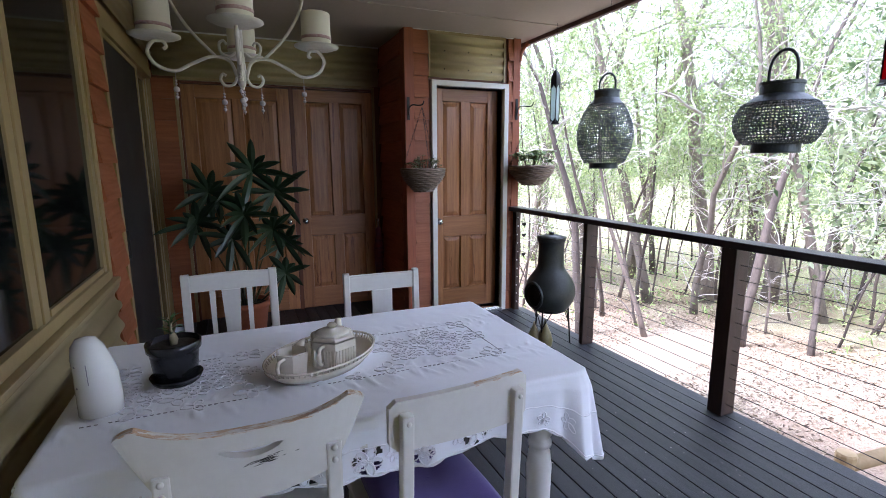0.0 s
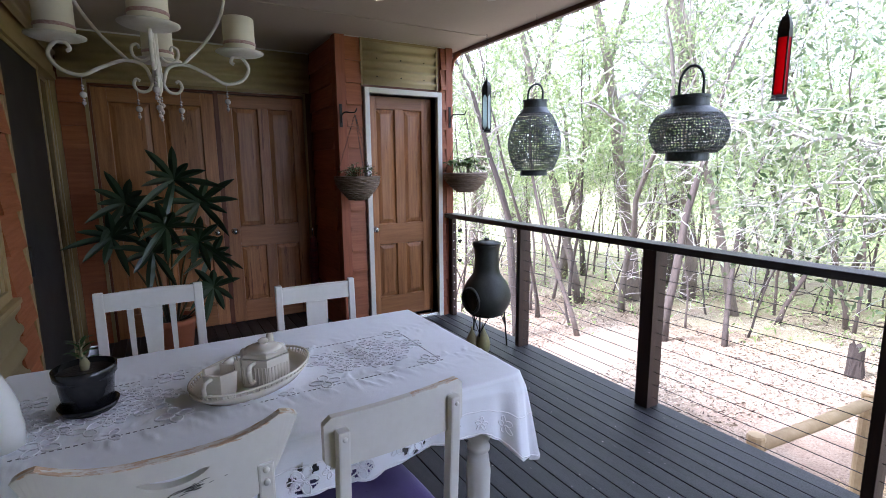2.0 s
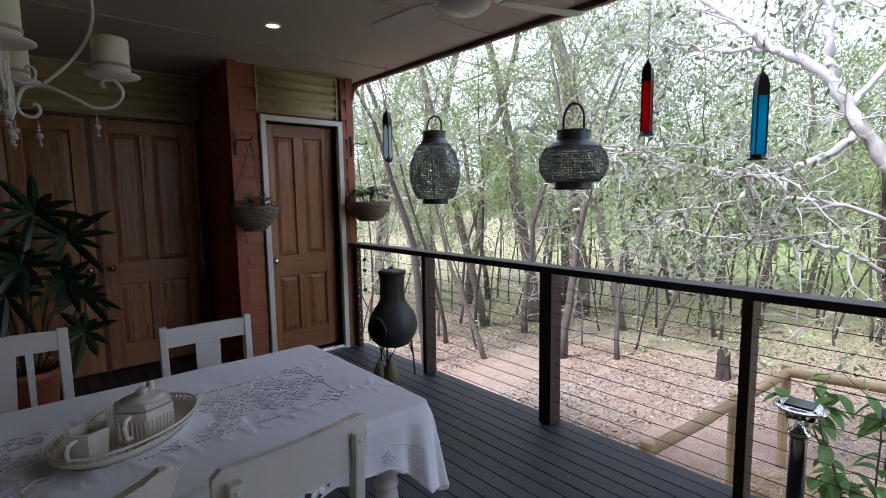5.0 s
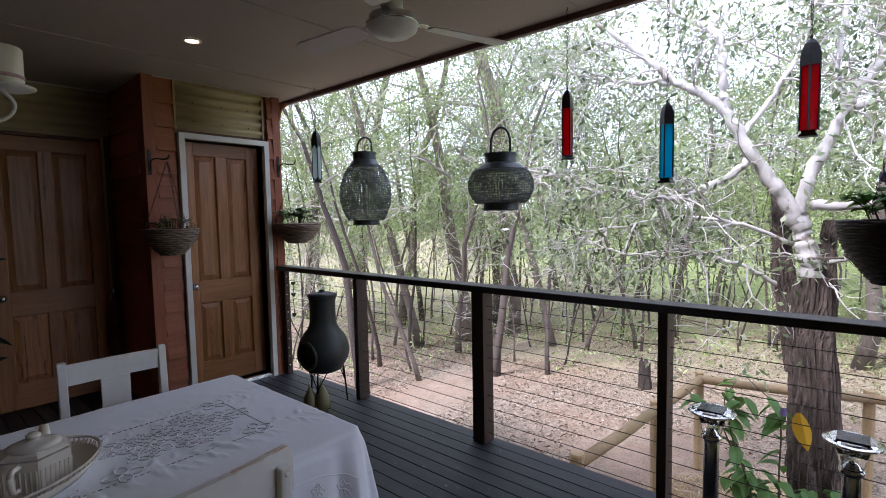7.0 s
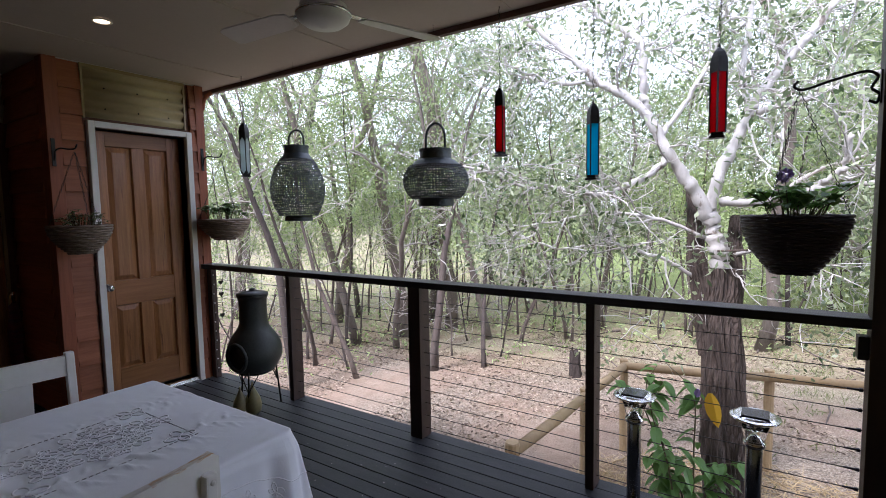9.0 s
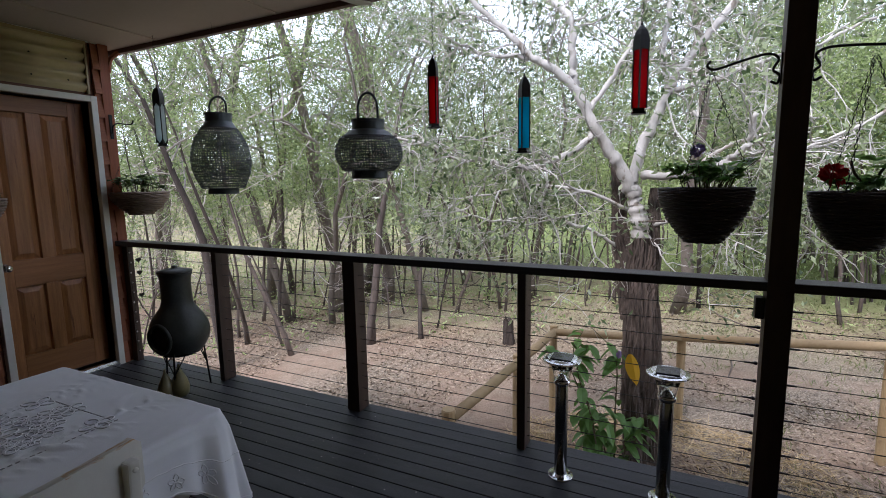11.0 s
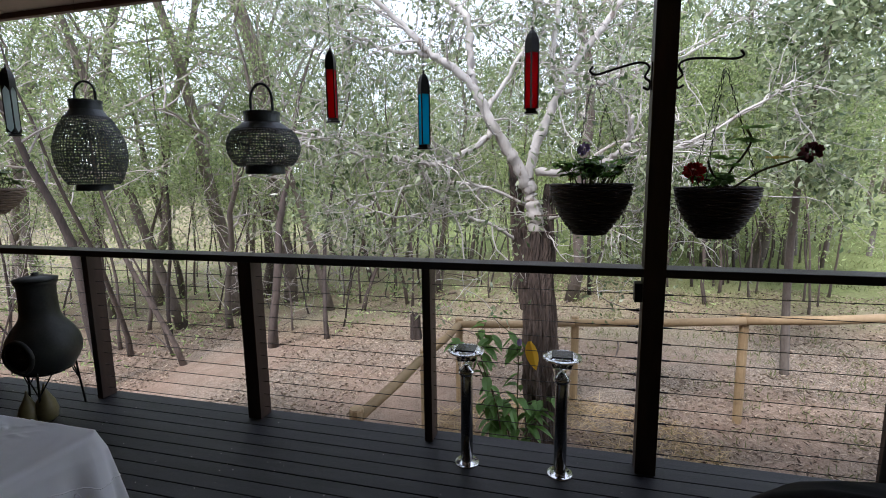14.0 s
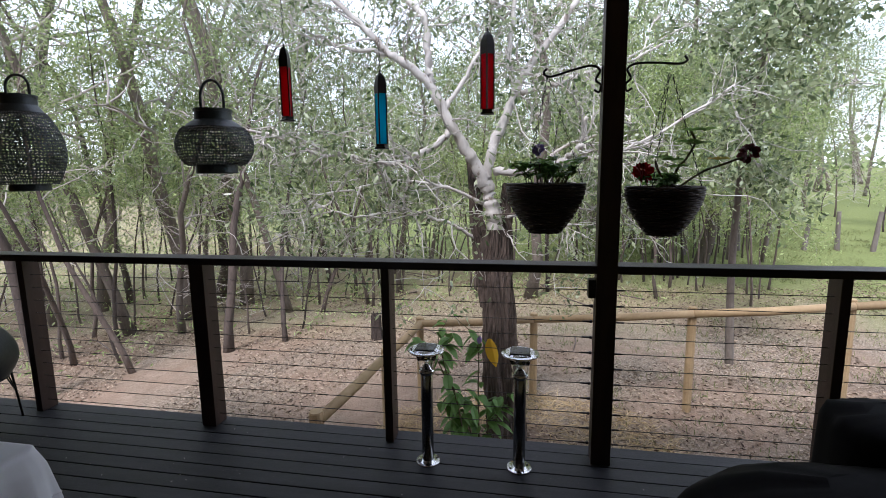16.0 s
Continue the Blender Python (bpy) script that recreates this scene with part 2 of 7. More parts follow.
M_WICKER2 = surface("brown_wicker", (0.27, 0.205, 0.15), (0.12, 0.085, 0.06), 26, 180, 0.65, 0.3)
M_PURPLE = surface("purple_fabric", (0.11, 0.075, 0.26), (0.07, 0.048, 0.18), 6, 300, 0.9, 0.3, sheen=0.2)
M_COVER = surface("black_cover_fabric", (0.006, 0.006, 0.0065), (0.004, 0.004, 0.0045), 4, 160, 0.85, 0.3)
M_COVER.node_tree.nodes["Principled BSDF"].inputs["Specular IOR Level"].default_value = 0.15
M_GLASS = glassy("clear_glass")
M_TERRACOTTA = surface("terracotta", (0.42, 0.13, 0.06), (0.30, 0.09, 0.04), 6, 70, 0.8, 0.2)

# ---- setting ----
XW, XR, YD, YB, ZC = -0.60, 2.45, 4.12, 4.92, 2.55   # house wall, railing, door wall, recess wall, ceiling

# rooms behind the walls stay dark: plain closed shell
ceiling = structure(link_mesh("ceiling", newbox(XW - 0.2, 2.60, -4.2, 5.2, ZC, ZC + 0.05), M_CEIL), "flat off-white veranda ceiling boards", "ceiling")
bm = bmesh.new()
for i, y in enumerate((-1.2, 0.0, 1.2, 2.4, 3.6)):
    box(bm, XW, 2.58, y - 0.018, y + 0.018, ZC - 0.006, ZC + 0.001)
structure(link_mesh("trim_ceiling_joint", bm, M_CEIL), "flat cover strips on the ceiling joints", "trim")
bm = newbox(2.60, 2.635, -4.2, 5.3, ZC - 0.035, ZC + 0.22)
box(bm, 2.635, 2.76, -4.2, 5.3, ZC + 0.08, ZC + 0.20, 0.01)
structure(link_mesh("trim_fascia", bm, M_FASCIA), "dark red-brown fascia and gutter along the roof edge", "fascia")
bm = newbox(XW - 0.3, 2.70, -4.2, 5.3, ZC + 0.22, ZC + 0.27)
structure(link_mesh("roof", bm, M_CORR), "cream sheet roof over the veranda", "roof")


def corrugated(name, axis, a0, a1, z0, z1, at, depth, pitch, mat, label, thick=0.004):
    """Sheet with waves that run sideways, stacked up in z; axis is the way it runs."""
    bm = bmesh.new()
    n = int((z1 - z0) / pitch * 8)
    rows = []
    for k in (0, 1):
        rows.append([])
        for i in range(n + 1):
            z = z0 + (z1 - z0) * i / n
            d = at + depth * 0.5 * (1 + math.cos(2 * math.pi * (z - z0) / pitch)) + (thick if k else 0)
            pr = []
            for a in (a0, a1):
                pr.append(bm.verts.new((a, d, z) if axis == "x" else (d, a, z)))
            rows[k].append(pr)
    for k in (0, 1):
        for p, q in zip(rows[k], rows[k][1:]):
            bm.faces.new((p[0], p[1], q[1], q[0]))
    for e in (0, 1):
        for i in range(n):
            bm.faces.new((rows[0][i][e], rows[0][i + 1][e], rows[1][i + 1][e], rows[1][i][e]))
    bmesh.ops.recalc_face_normals(bm, faces=bm.faces[:])
    return structure(link_mesh(name, bm, mat, True), label, "wall cladding")


def weatherboards(parent, x0, x1, y, z0, z1, step, facing, mat, axis="x"):
    """Lapped boards, each an object of its own under its wall."""
    z = z0
    shared = {}
    while z < z1 - 0.02:
        h = min(step + 0.012, z1 - z)
        key = round(h, 4)
        if key not in shared:
            bm = bmesh.new()
            prof = [(0, 0), (-0.034, 0.0), (-0.034, 0.006), (-0.010, h), (0, h)]
            ends = []
            for a in (x0, x1):
                ends.append([bm.verts.new((a, -facing * p[0], p[1]) if axis == "x" else (-facing * p[0], a, p[1])) for p in prof])
            bm.faces.new(ends[0])
            bm.faces.new(ends[1][::-1])
            for i in range(len(prof)):
                j = (i + 1) % len(prof)
                bm.faces.new((ends[0][i], ends[1][i], ends[1][j], ends[0][j]))
            bmesh.ops.recalc_face_normals(bm, faces=bm.faces[:])
            me = bpy.data.meshes.new("weatherboard")
            bm.to_mesh(me)
            bm.free()
            me.materials.append(mat)
            shared[key] = me
        o = new("weatherboard", shared[key])
        o.parent = parent
        o.location = (0, y, z) if axis == "x" else (y, 0, z)
        z += step


# door wall (facing the camera) with its opening
D0, D1, DT = 1.66, 2.335, 2.10      # clear opening of the outer door
bm = newbox(1.40, D0, YD, YD + 0.12, 0, ZC)
box(bm, D1, 2.47, YD, YD + 0.12, 0, ZC)
box(bm, D0, D1, YD, YD + 0.12, DT, ZC)
wall_door = structure(link_mesh("wall_north", bm, M_JAMB), "cedar-clad veranda end wall round a timber door", "wall")
# return wall beside the recess
wall_return = structure(link_mesh("wall_return", newbox(1.40, 1.50, YD + 0.12, YB, 0, ZC), M_JAMB), "dark-stained cedar side of the recess", "wall")
# recess wall with two door openings
R0, RM, R1, RT = -0.40, 0.53, 1.32, 2.13
bm = newbox(XW, R0, YB, YB + 0.12, 0, ZC)
box(bm, R1, 1.40, YB, YB + 0.12, 0, ZC)
box(bm, R0, R1, YB, YB + 0.12, RT, ZC)
wall_recess = structure(link_mesh("wall_recess", bm, M_JAMB), "recessed timber wall with two panelled doors", "wall")
# unseen panels added behind the doors to stop daylight leaking in
closing = newbox(-0.6, 2.47, YB + 0.25, YB + 0.3, -0.2, ZC)
box(closing, 2.45, 2.47, YD + 0.12, YB + 0.25, -0.2, ZC)
box(closing, -0.6, 2.45, YB + 0.03, YB + 0.25, -0.06, -0.035)
# unseen wall added to cut daylight from behind; cream so some bounces back
structure(link_mesh("wall_south", newbox(XW - 0.1, 2.44, -4.2, -4.08, 0, ZC), M_CREAM), "unseen cream wall added behind the camera to cut daylight", "wall")
structure(link_mesh("wall_behind", closing, M_JAMB), "unseen panels added to keep daylight out behind the doors", "wall")

# house wall with its window and sliding door
W0, W1, WS, WT = 0.35, 2.77, 0.90, 2.22     # window opening
S0, S1, ST = 3.105, 4.905, 2.205            # sliding door opening
bm = newbox(XW - 0.12, XW, -5.2, W0, 0, ZC)
box(bm, XW - 0.12, XW, W0, W1, 0, WS)
box(bm, XW - 0.12, XW, W0, W1, WT, ZC)
box(bm, XW - 0.12, XW, W1, S0, 0, ZC)
box(bm, XW - 0.12, XW, S0, S1, ST, ZC)
box(bm, XW - 0.12, XW, S1, YB + 0.12, 0, ZC)
wall_house = structure(link_mesh("wall_west", bm, M_CREAM), "house wall with cream cladding, a window and a sliding door", "wall")
bm = newbox(-3.2, -3.1, -5.2, 5.2, 0, ZC)
box(bm, -3.1, XW - 0.12, -5.2, -5.1, 0, ZC)
box(bm, -3.1, XW - 0.12, 5.1, 5.2, 0, ZC)
box(bm, -3.1, XW - 0.12, -5.1, 5.1, -0.1, 0)
box(bm, -3.1, XW - 0.2, -5.1, 5.1, ZC, ZC + 0.05)
structure(link_mesh("wall_room", bm, M_JAMB), "plain dim room behind the window", "wall")

corrugated("cladding_lower", "y", -5.0, W1 + 0.02, 0.02, WS - 0.027, XW + 0.004, 0.024, 0.105, M_CORR, "cream corrugated steel below the window")
corrugated("cladding_upper", "y", -5.0, S1, WT + 0.06, ZC - 0.01, XW + 0.004, 0.02, 0.076, M_CORR, "cream corrugated steel above the openings")
corrugated("cladding_door_head", "x", 1.60, 2.335, DT + 0.07, ZC - 0.03, YD - 0.034, 0.026, 0.076, M_CORR, "cream corrugated steel over the door")
for sx in (1.74, 1.97, 2.2):
    for sz in (2.24, 2.39):
        bm = turned([(0.006, 0), (0.006, 0.004), (0.003, 0.006)], 8)
        bmesh.ops.transform(bm, matrix=pose(sx, YD - 0.031, sz, 90, 0, 0), verts=bm.verts[:])
        structure(link_mesh("trim_screw", bm, M_BLACKIRON), "small dark screw in the corrugated sheet", "screw")
corrugated("cladding_recess_head", "x", XW + 0.02, 1.38, RT + 0.05, ZC - 0.01, YB - 0.026, 0.018, 0.076, M_CORR, "cream corrugated steel over the recess doors")

# trims
bm = newbox(1.372, 1.455, YD - 0.034, YD - 0.002, 0, ZC, 0.003)
box(bm, 1.372, 1.398, YD - 0.002, YD + 0.085, 0, ZC, 0.003)
structure(link_mesh("trim_corner", bm, M_CEDAR_V), "vertical cedar corner board", "trim")
bm = newbox(2.43, 2.505, YD - 0.034, YD - 0.002, 0, ZC, 0.003)
box(bm, 2.472, 2.505, YD - 0.002, YD + 0.14, 0, ZC, 0.003)
tube(bm, curve_pts([(2.50, YD - 0.02, ZC - 0.20), (2.52, YD - 0.03, ZC - 0.10), (2.57, YD - 0.06, ZC - 0.04)], 5), 0.018, 8)
structure(link_mesh("trim_corner_outer", bm, M_CEDAR_V), "vertical cedar corner board at the railing", "trim")
bm = newbox(1.592, 1.606, YD - 0.036, YD - 0.004, DT + 0.06, ZC - 0.005)
box(bm, 2.328, 2.342, YD - 0.036, YD - 0.004, DT + 0.06, ZC - 0.005)
box(bm, 1.606, 2.328, YD - 0.036, YD - 0.004, ZC - 0.03, ZC - 0.005)
structure(link_mesh("trim_cladding_edge", bm, M_CREAM), "cream flashing round the corrugated panel", "trim")
bm = newbox(1.46, 2.43, YD - 0.03, YD - 0.004, ZC - 0.004, ZC - 0.0005)
box(bm, XW, 1.38, YB - 0.03, YB - 0.002, ZC - 0.012, ZC - 0.001)
structure(link_mesh("trim_cornice", bm, M_WHITEMETAL), "thin white bead where wall meets ceiling", "trim")
bm = newbox(1.30, 1.322, YB - 0.04, YB - 0.001, 0, RT + 0.04)
box(bm, -0.425, -0.40, YB - 0.04, YB - 0.001, 0, RT + 0.04)
box(bm, -0.40, 1.30, YB - 0.034, YB - 0.001, RT + 0.02, RT + 0.045)
structure(link_mesh("trim_recess", bm, M_CREAM), "narrow cream metal strips beside the recess doors", "trim")


def panel_door(name, w, h, label, knob_side, knob_label="round chrome knob"):
    """Four-panel timber door: two tall panels above two shorter ones."""
    d = thing(name, (0, 0, 0), label, "door")
    tagged(d, kind="structure")
    t, st, mid = 0.04, 0.105, 0.09
    lock0, lock1 = 0.345 * h, 0.345 * h + 0.19
    part("stile", newbox(0, st, 0, t, 0, h, 0.003), M_DOOR, d)
    part("stile", newbox(w - st, w, 0, t, 0, h, 0.003), M_DOOR, d)
    cx = w / 2
    part("muntin", newbox(cx - mid / 2, cx + mid / 2, 0.0005, t, 0.2, lock0, 0.003), M_DOOR, d)
    part("muntin", newbox(cx - mid / 2, cx + mid / 2, 0.0005, t, lock1, h - 0.11, 0.003), M_DOOR, d)
    part("rail", newbox(st, w - st, 0.0005, t, 0, 0.20, 0.003), M_DOOR_H, d)
    part("rail", newbox(st, w - st, 0.0005, t, lock0, lock1, 0.003), M_DOOR_H, d)
    part("rail", newbox(st, w - st, 0.0005, t, h - 0.11, h, 0.003), M_DOOR_H, d)
    for x0, x1 in ((st, cx - mid / 2), (cx + mid / 2, w - st)):
        for z0, z1 in ((0.2, lock0), (lock1, h - 0.11)):
            bm = bmesh.new()
            g, s = 0.006, 0.045
            o = [(x0, z0), (x1, z0), (x1, z1), (x0, z1)]
            def loop(i, y):
                return [bm.verts.new((x + (i if k in (0, 3) else -i), y, z + (i if k < 2 else -i))) for k, (x, z) in enumerate(o)]
            a, b, c, e = loop(0, 0.006), loop(g, 0.020), loop(g + 0.004, 0.020), loop(s, 0.008)
            for p, q in ((a, b), (b, c), (c, e)):
                for i in range(4):
                    bm.faces.new((p[i], p[(i + 1) % 4], q[(i + 1) % 4], q[i]))
            bm.faces.new(e)
            bmesh.ops.recalc_face_normals(bm, faces=bm.faces[:])
            part("panel", bm, M_DOOR, d)
    kx = 0.055 if knob_side == "l" else w - 0.055
    bm = bmesh.new()
    lathe(bm, [(0.03, 0), (0.03, 0.006), (0.012, 0.010), (0.011, 0.03), (0.024, 0.042), (0.027, 0.055), (0.020, 0.066), (0.004, 0.069)], 20)
    bmesh.ops.transform(bm, matrix=pose(kx, 0, lock0 + 0.15, 90, 0, 0), verts=bm.verts[:])
    part("knob", bm, M_CHROME, d, knob_label, True)
    return d


d1 = panel_door("door_1", D1 - D0 - 0.006, DT - 0.045, "four-panel honey-brown timber door, closed, in a white frame", "l")
d1.location = (D0 + 0.003, YD + 0.085, 0.04)
bm = newbox(D0 - 0.045, D0, YD - 0.045, YD + 0.135, 0.0, DT + 0.045, 0.003)
box(bm, D1, D1 + 0.045, YD - 0.045, YD + 0.135, 0.0, DT + 0.045, 0.003)
box(bm, D0, D1, YD - 0.0445, YD + 0.135, DT, DT + 0.045, 0.003)
structure(link_mesh("door_frame", bm, M_WHITEMETAL), "off-white metal frame of the veranda door", "door frame")
bm = newbox(D0, D1, YD - 0.05, YD + 0.10, 0.0, 0.022, 0.002)
box(bm, D0, D1, YD - 0.02, YD + 0.02, 0.022, 0.034, 0.002)
structure(link_mesh("door_sill", bm, M_CHROME), "aluminium door sill", "sill")
d2 = panel_door("door_2", RM - R0 - 0.04, RT - 0.02, "four-panel brown timber door, closed, in the recess", "r")
d2.location = (R0 + 0.02, YB - 0.02, 0.01)
d3 = panel_door("door_3", R1 - RM - 0.04, RT - 0.02, "four-panel brown timber door, closed, next to its twin", "l")
d3.location = (RM + 0.02, YB - 0.02, 0.01)
bm = newbox(RM - 0.02, RM + 0.02, YB - 0.025, YB + 0.1, 0, RT, 0.002)
box(bm, R0 - 0.0, R0 + 0.02, YB - 0.025, YB + 0.1, 0, RT, 0.002)
box(bm, R1 - 0.02, R1, YB - 0.025, YB + 0.1, 0, RT, 0.002)
structure(link_mesh("door_post", bm, M_JAMB), "dark timber posts between the recess doors", "door frame")

# window: cream aluminium frame, two panes
win = thing("window_1", (XW, 0, 0), "cream aluminium window with dark glass beside the table", "window")
tagged(win, kind="structure")


def bar(name, y0, y1, z0, z1, x0=-0.07, x1=0.014, parent=win, mat=None):
    return part(name, newbox(x0, x1, y0, y1, z0, z1, 0.003), mat or M_CREAM, parent)


bar("window_frame", W0, W0 + 0.05, WS, WT)
bar("window_frame", W1 - 0.055, W1, WS, WT, -0.07, 0.012)
bar("window_frame", W0 + 0.05, W1 - 0.055, WT - 0.05, WT)
bar("window_frame", W0 + 0.05, W1 - 0.055, WS, WS + 0.045)
bar("mullion", 1.855, 1.905, WS + 0.045, WT - 0.05, -0.05, 0.008)
bar("sash", 1.797, 1.853, WS + 0.046, WT - 0.051, -0.03, 0.003)
bar("sash", 1.907, 1.938, WS + 0.046, WT - 0.051, -0.05, -0.001)
bar("sash", 2.662, W1 - 0.056, WS + 0.046, WT - 0.051, -0.05, 0.004)
bar("sash", 1.940, 2.660, WS + 0.046, WS + 0.070, -0.05, 0.002)
part("window_sill", newbox(-0.02, 0.040, W0 - 0.03, W1 + 0.02, WS - 0.025, WS - 0.001, 0.004), M_CREAM, win)
M_DARKGLASS = surface("dark_window_glass", (0.006, 0.006, 0.007), (0.004, 0.004, 0.005), 2, 20, 0.06, 0.0, rough_var=0.02)
part("pane", newbox(-0.016, -0.010, 1.93, 2.67, WS + 0.06, WT - 0.05), M_DARKGLASS, win, "dark reflective glass")
part("pane", newbox(-0.012, -0.006, W0 + 0.05, 1.80, WS + 0.05, WT - 0.05), M_DARKGLASS, win, "dark reflective glass")

# cedar strip between window and sliding door
slide = thing("door_4", (XW, 0, 0), "dark-screened sliding door in a cream frame, closed", "door")
tagged(slide, kind="structure")
M_SCREEN = surface("insect_screen", (0.020, 0.020, 0.022), (0.014, 0.014, 0.016), 3, 600, 0.55, 0.2)
bar("door_frame", S0, S0 + 0.055, 0, ST, -0.07, 0.018, parent=slide)
bar("door_frame", S1 - 0.04, S1, 0, ST, -0.07, -0.03, parent=slide)
bar("door_frame", S0 + 0.055, S1 - 0.04, ST - 0.06, ST, -0.07, 0.016, parent=slide)
bar("track", S0 + 0.055, S1 - 0.04, 0, 0.03, parent=slide)
for i, (a, b, xo) in enumerate(((S0 + 0.056, 4.285, -0.005), (4.23, S1 - 0.041, -0.045))):
    bar("sash_stile", a, a + 0.020, 0.031, ST - 0.061, xo - 0.015, xo + 0.004, slide)
    bar("sash_stile", b - 0.05, b, 0.031, ST - 0.061, xo - 0.015, xo + 0.004, slide)
    bar("sash_rail", a + 0.020, b - 0.05, ST - 0.09, ST - 0.061, xo - 0.015, xo + 0.003, slide)
    bar("sash_rail", a + 0.020, b - 0.05, 0.031, 0.10, xo - 0.015, xo + 0.003, slide)
    part("screen", newbox(xo - 0.008, xo - 0.002, a + 0.015, b - 0.045, 0.09, ST - 0.085), M_SCREEN if i == 0 else M_DARKGLASS, slide)
part("handle", newbox(0.008, 0.03, S0 + 0.058, S0 + 0.080, 0.92, 1.08, 0.006), M_BLACKIRON, slide, "black pull handle")

# deck edge board
structure(link_mesh("trim_deck_edge", newbox(2.58, 2.61, -5.2, 4.3, -0.22, -0.03), M_RAIL), "dark deck edge joist", "trim")
# one black sheet, no joists: it puts the shade into the board gaps
structure(link_mesh("trim_deck_base", newbox(XW - 0.1, 2.57, -5.2, 5.0, -0.20, -0.045), M_BLACKIRON), "solid black sheet that darkens the gaps between deck boards", "deck frame")

# ---- railing ----
POSTS = ((3.01, 0.045, 0.97), (1.812, 0.09, 0.97), (0.705, 0.045, 0.97), (-0.405, 0.095, ZC), (-1.44, 0.045, 0.97), (-2.52, 0.045, 0.97), (-3.62, 0.09, 0.97))
railing = thing("railing", (XR, 0, 0), "dark-stained timber railing with steel cables along the deck", "railing")
RAILTOP = 1.018
part("handrail", newbox(-0.045, 0.075, -5.0, YD - 0.03, RAILTOP - 0.04, RAILTOP, 0.004), M_RAIL, railing)
for y, w, h in POSTS:
    if h < 2:
        part("post", newbox(0, 0.105, y - w / 2, y + w / 2, 0, RAILTOP - 0.041, 0.003), M_POST, railing)
part("post", newbox(0, 0.05, YD - 0.10, YD - 0.036, 0, RAILTOP - 0.041, 0.003), M_POST, railing)
for y, w, h in POSTS:
    if h > 2:
        p = thing("veranda_post", (XR, y, 0), "dark timber post from deck to roof", "post", "veranda posts")
        part("shaft", newbox(-0.047, 0.048, -w / 2, w / 2, 0, ZC - 0.002, 0.003), M_POST, p)
NC = 11
for i in range(NC):
    z = 0.065 + i * 0.0815
    bm = tube(bmesh.new(), [(0.045, -5.0, z), (0.045, -0.44, z)], 0.0022, 6)
    part("cable", bm, M_CABLE, railing)
    bm = tube(bmesh.new(), [(0.045, -0.37, z), (0.045, YD - 0.05, z)], 0.0022, 6)
    part("cable", bm, M_CABLE, railing)
    for y, s in ((-0.355, 1), (-0.455, -1)):
        bm = tube(bmesh.new(), [(0.045, y, z), (0.045, y + s * 0.012, z), (0.045, y + s * 0.013, z), (0.045, y + s * 0.05, z)], [0.008, 0.008, 0.005, 0.004], 8)
        part("tensioner", bm, M_BLACKIRON, railing)

# ---- dining table, cloth and chairs ----
TX0, TX1, TY0, TY1, TTOP = -0.505, 1.027, 1.228, 2.122, 0.762
table = thing("dining_table", (0.265, 1.665, 0), "long white-painted dining table with turned legs under a cloth", "table")
part("tabletop", newbox(TX0 - 0.265 + 0.004, TX1 - 0.265 - 0.004, TY0 - 1.665 + 0.004, TY1 - 1.665 - 0.004, 0.725, TTOP - 0.003, 0.006), M_WHITE, table)
for s in (-1, 1):
    part("apron", newbox(-0.66, 0.66, s * 0.37 - 0.012, s * 0.37 + 0.012, 0.63, 0.725), M_WHITE, table)
    part("apron", newbox(s * 0.67 - 0.012, s * 0.67 + 0.012, -0.355, 0.355, 0.63, 0.725), M_WHITE, table)
for sx in (-1, 1):
    for sy in (-1, 1):
        bm = turned([(0.022, 0), (0.026, 0.03), (0.030, 0.10), (0.040, 0.30), (0.043, 0.42), (0.036, 0.475), (0.028, 0.487), (0.040, 0.498), (0.040, 0.512), (0.030, 0.523), (0.041, 0.54), (0.041, 0.725)], 20, (sx * 0.67 - 0.055 * (sx > 0), sy * 0.385, 0))
        part("leg", bm, M_WHITE, table, "turned white leg with chipped paint", True)

cloth = thing("tablecloth", (0.265, 1.665, TTOP), "white cotton tablecloth with embroidered flowers and lace hem", "tablecloth")
bm = bmesh.new()
HX, HY = (TX1 - TX0) / 2, (TY1 - TY0) / 2
NX, NY = 300, 178
top = []
for i in range(NX + 1):
    top.append([])
    for j in range(NY + 1):
        x, y = -HX + 2 * HX * i / NX, -HY + 2 * HY * j / NY
        # rounded corners
        cx, cy = max(0, abs(x) - (HX - 0.045)), max(0, abs(y) - (HY - 0.045))
        if cx > 0 and cy > 0:
            m = max(cx, cy)
            k = m / math.hypot(cx, cy)
            x -= math.copysign(cx - cx * k, x)
            y -= math.copysign(cy - cy * k, y)
        near = min(abs(y + 0.21), abs(y - 0.15))
        side = 1 if abs(y) > 0.18 else -1
        pull = noise.noise((x * 34 + side * y * 16, y * 7, 4)) + 0.4 * noise.noise((x * 70, y * 12, 9))
        w = 0.0020 * noise.noise((x * 5, y * 5, 0)) + 0.0085 * max(0, pull) * math.exp(-((near - 0.025) / 0.045) ** 2)
        w += 0.0022 * max(0, noise.noise((x * 16, y * 22, 7)))
        edge = min(HX - abs(x), HY - abs(y))
        w -= 0.006 * max(0, 1 - edge / 0.016) ** 2
        top[-1].append(bm.verts.new((x, y, 0.003 + w)))
for i in range(NX):
    for j in range(NY):
        bm.faces.new((top[i][j], top[i + 1][j], top[i + 1][j + 1], top[i][j + 1]))
loop = [top[i][0] for i in range(NX)] + [top[NX][j] for j in range(NY)] + [top[i][NY] for i in range(NX, 0, -1)] + [top[0][j] for j in range(NY, 0, -1)]
perim = [v.co.copy() for v in loop]
n = len(loop)
rings = [loop]
NR = 40
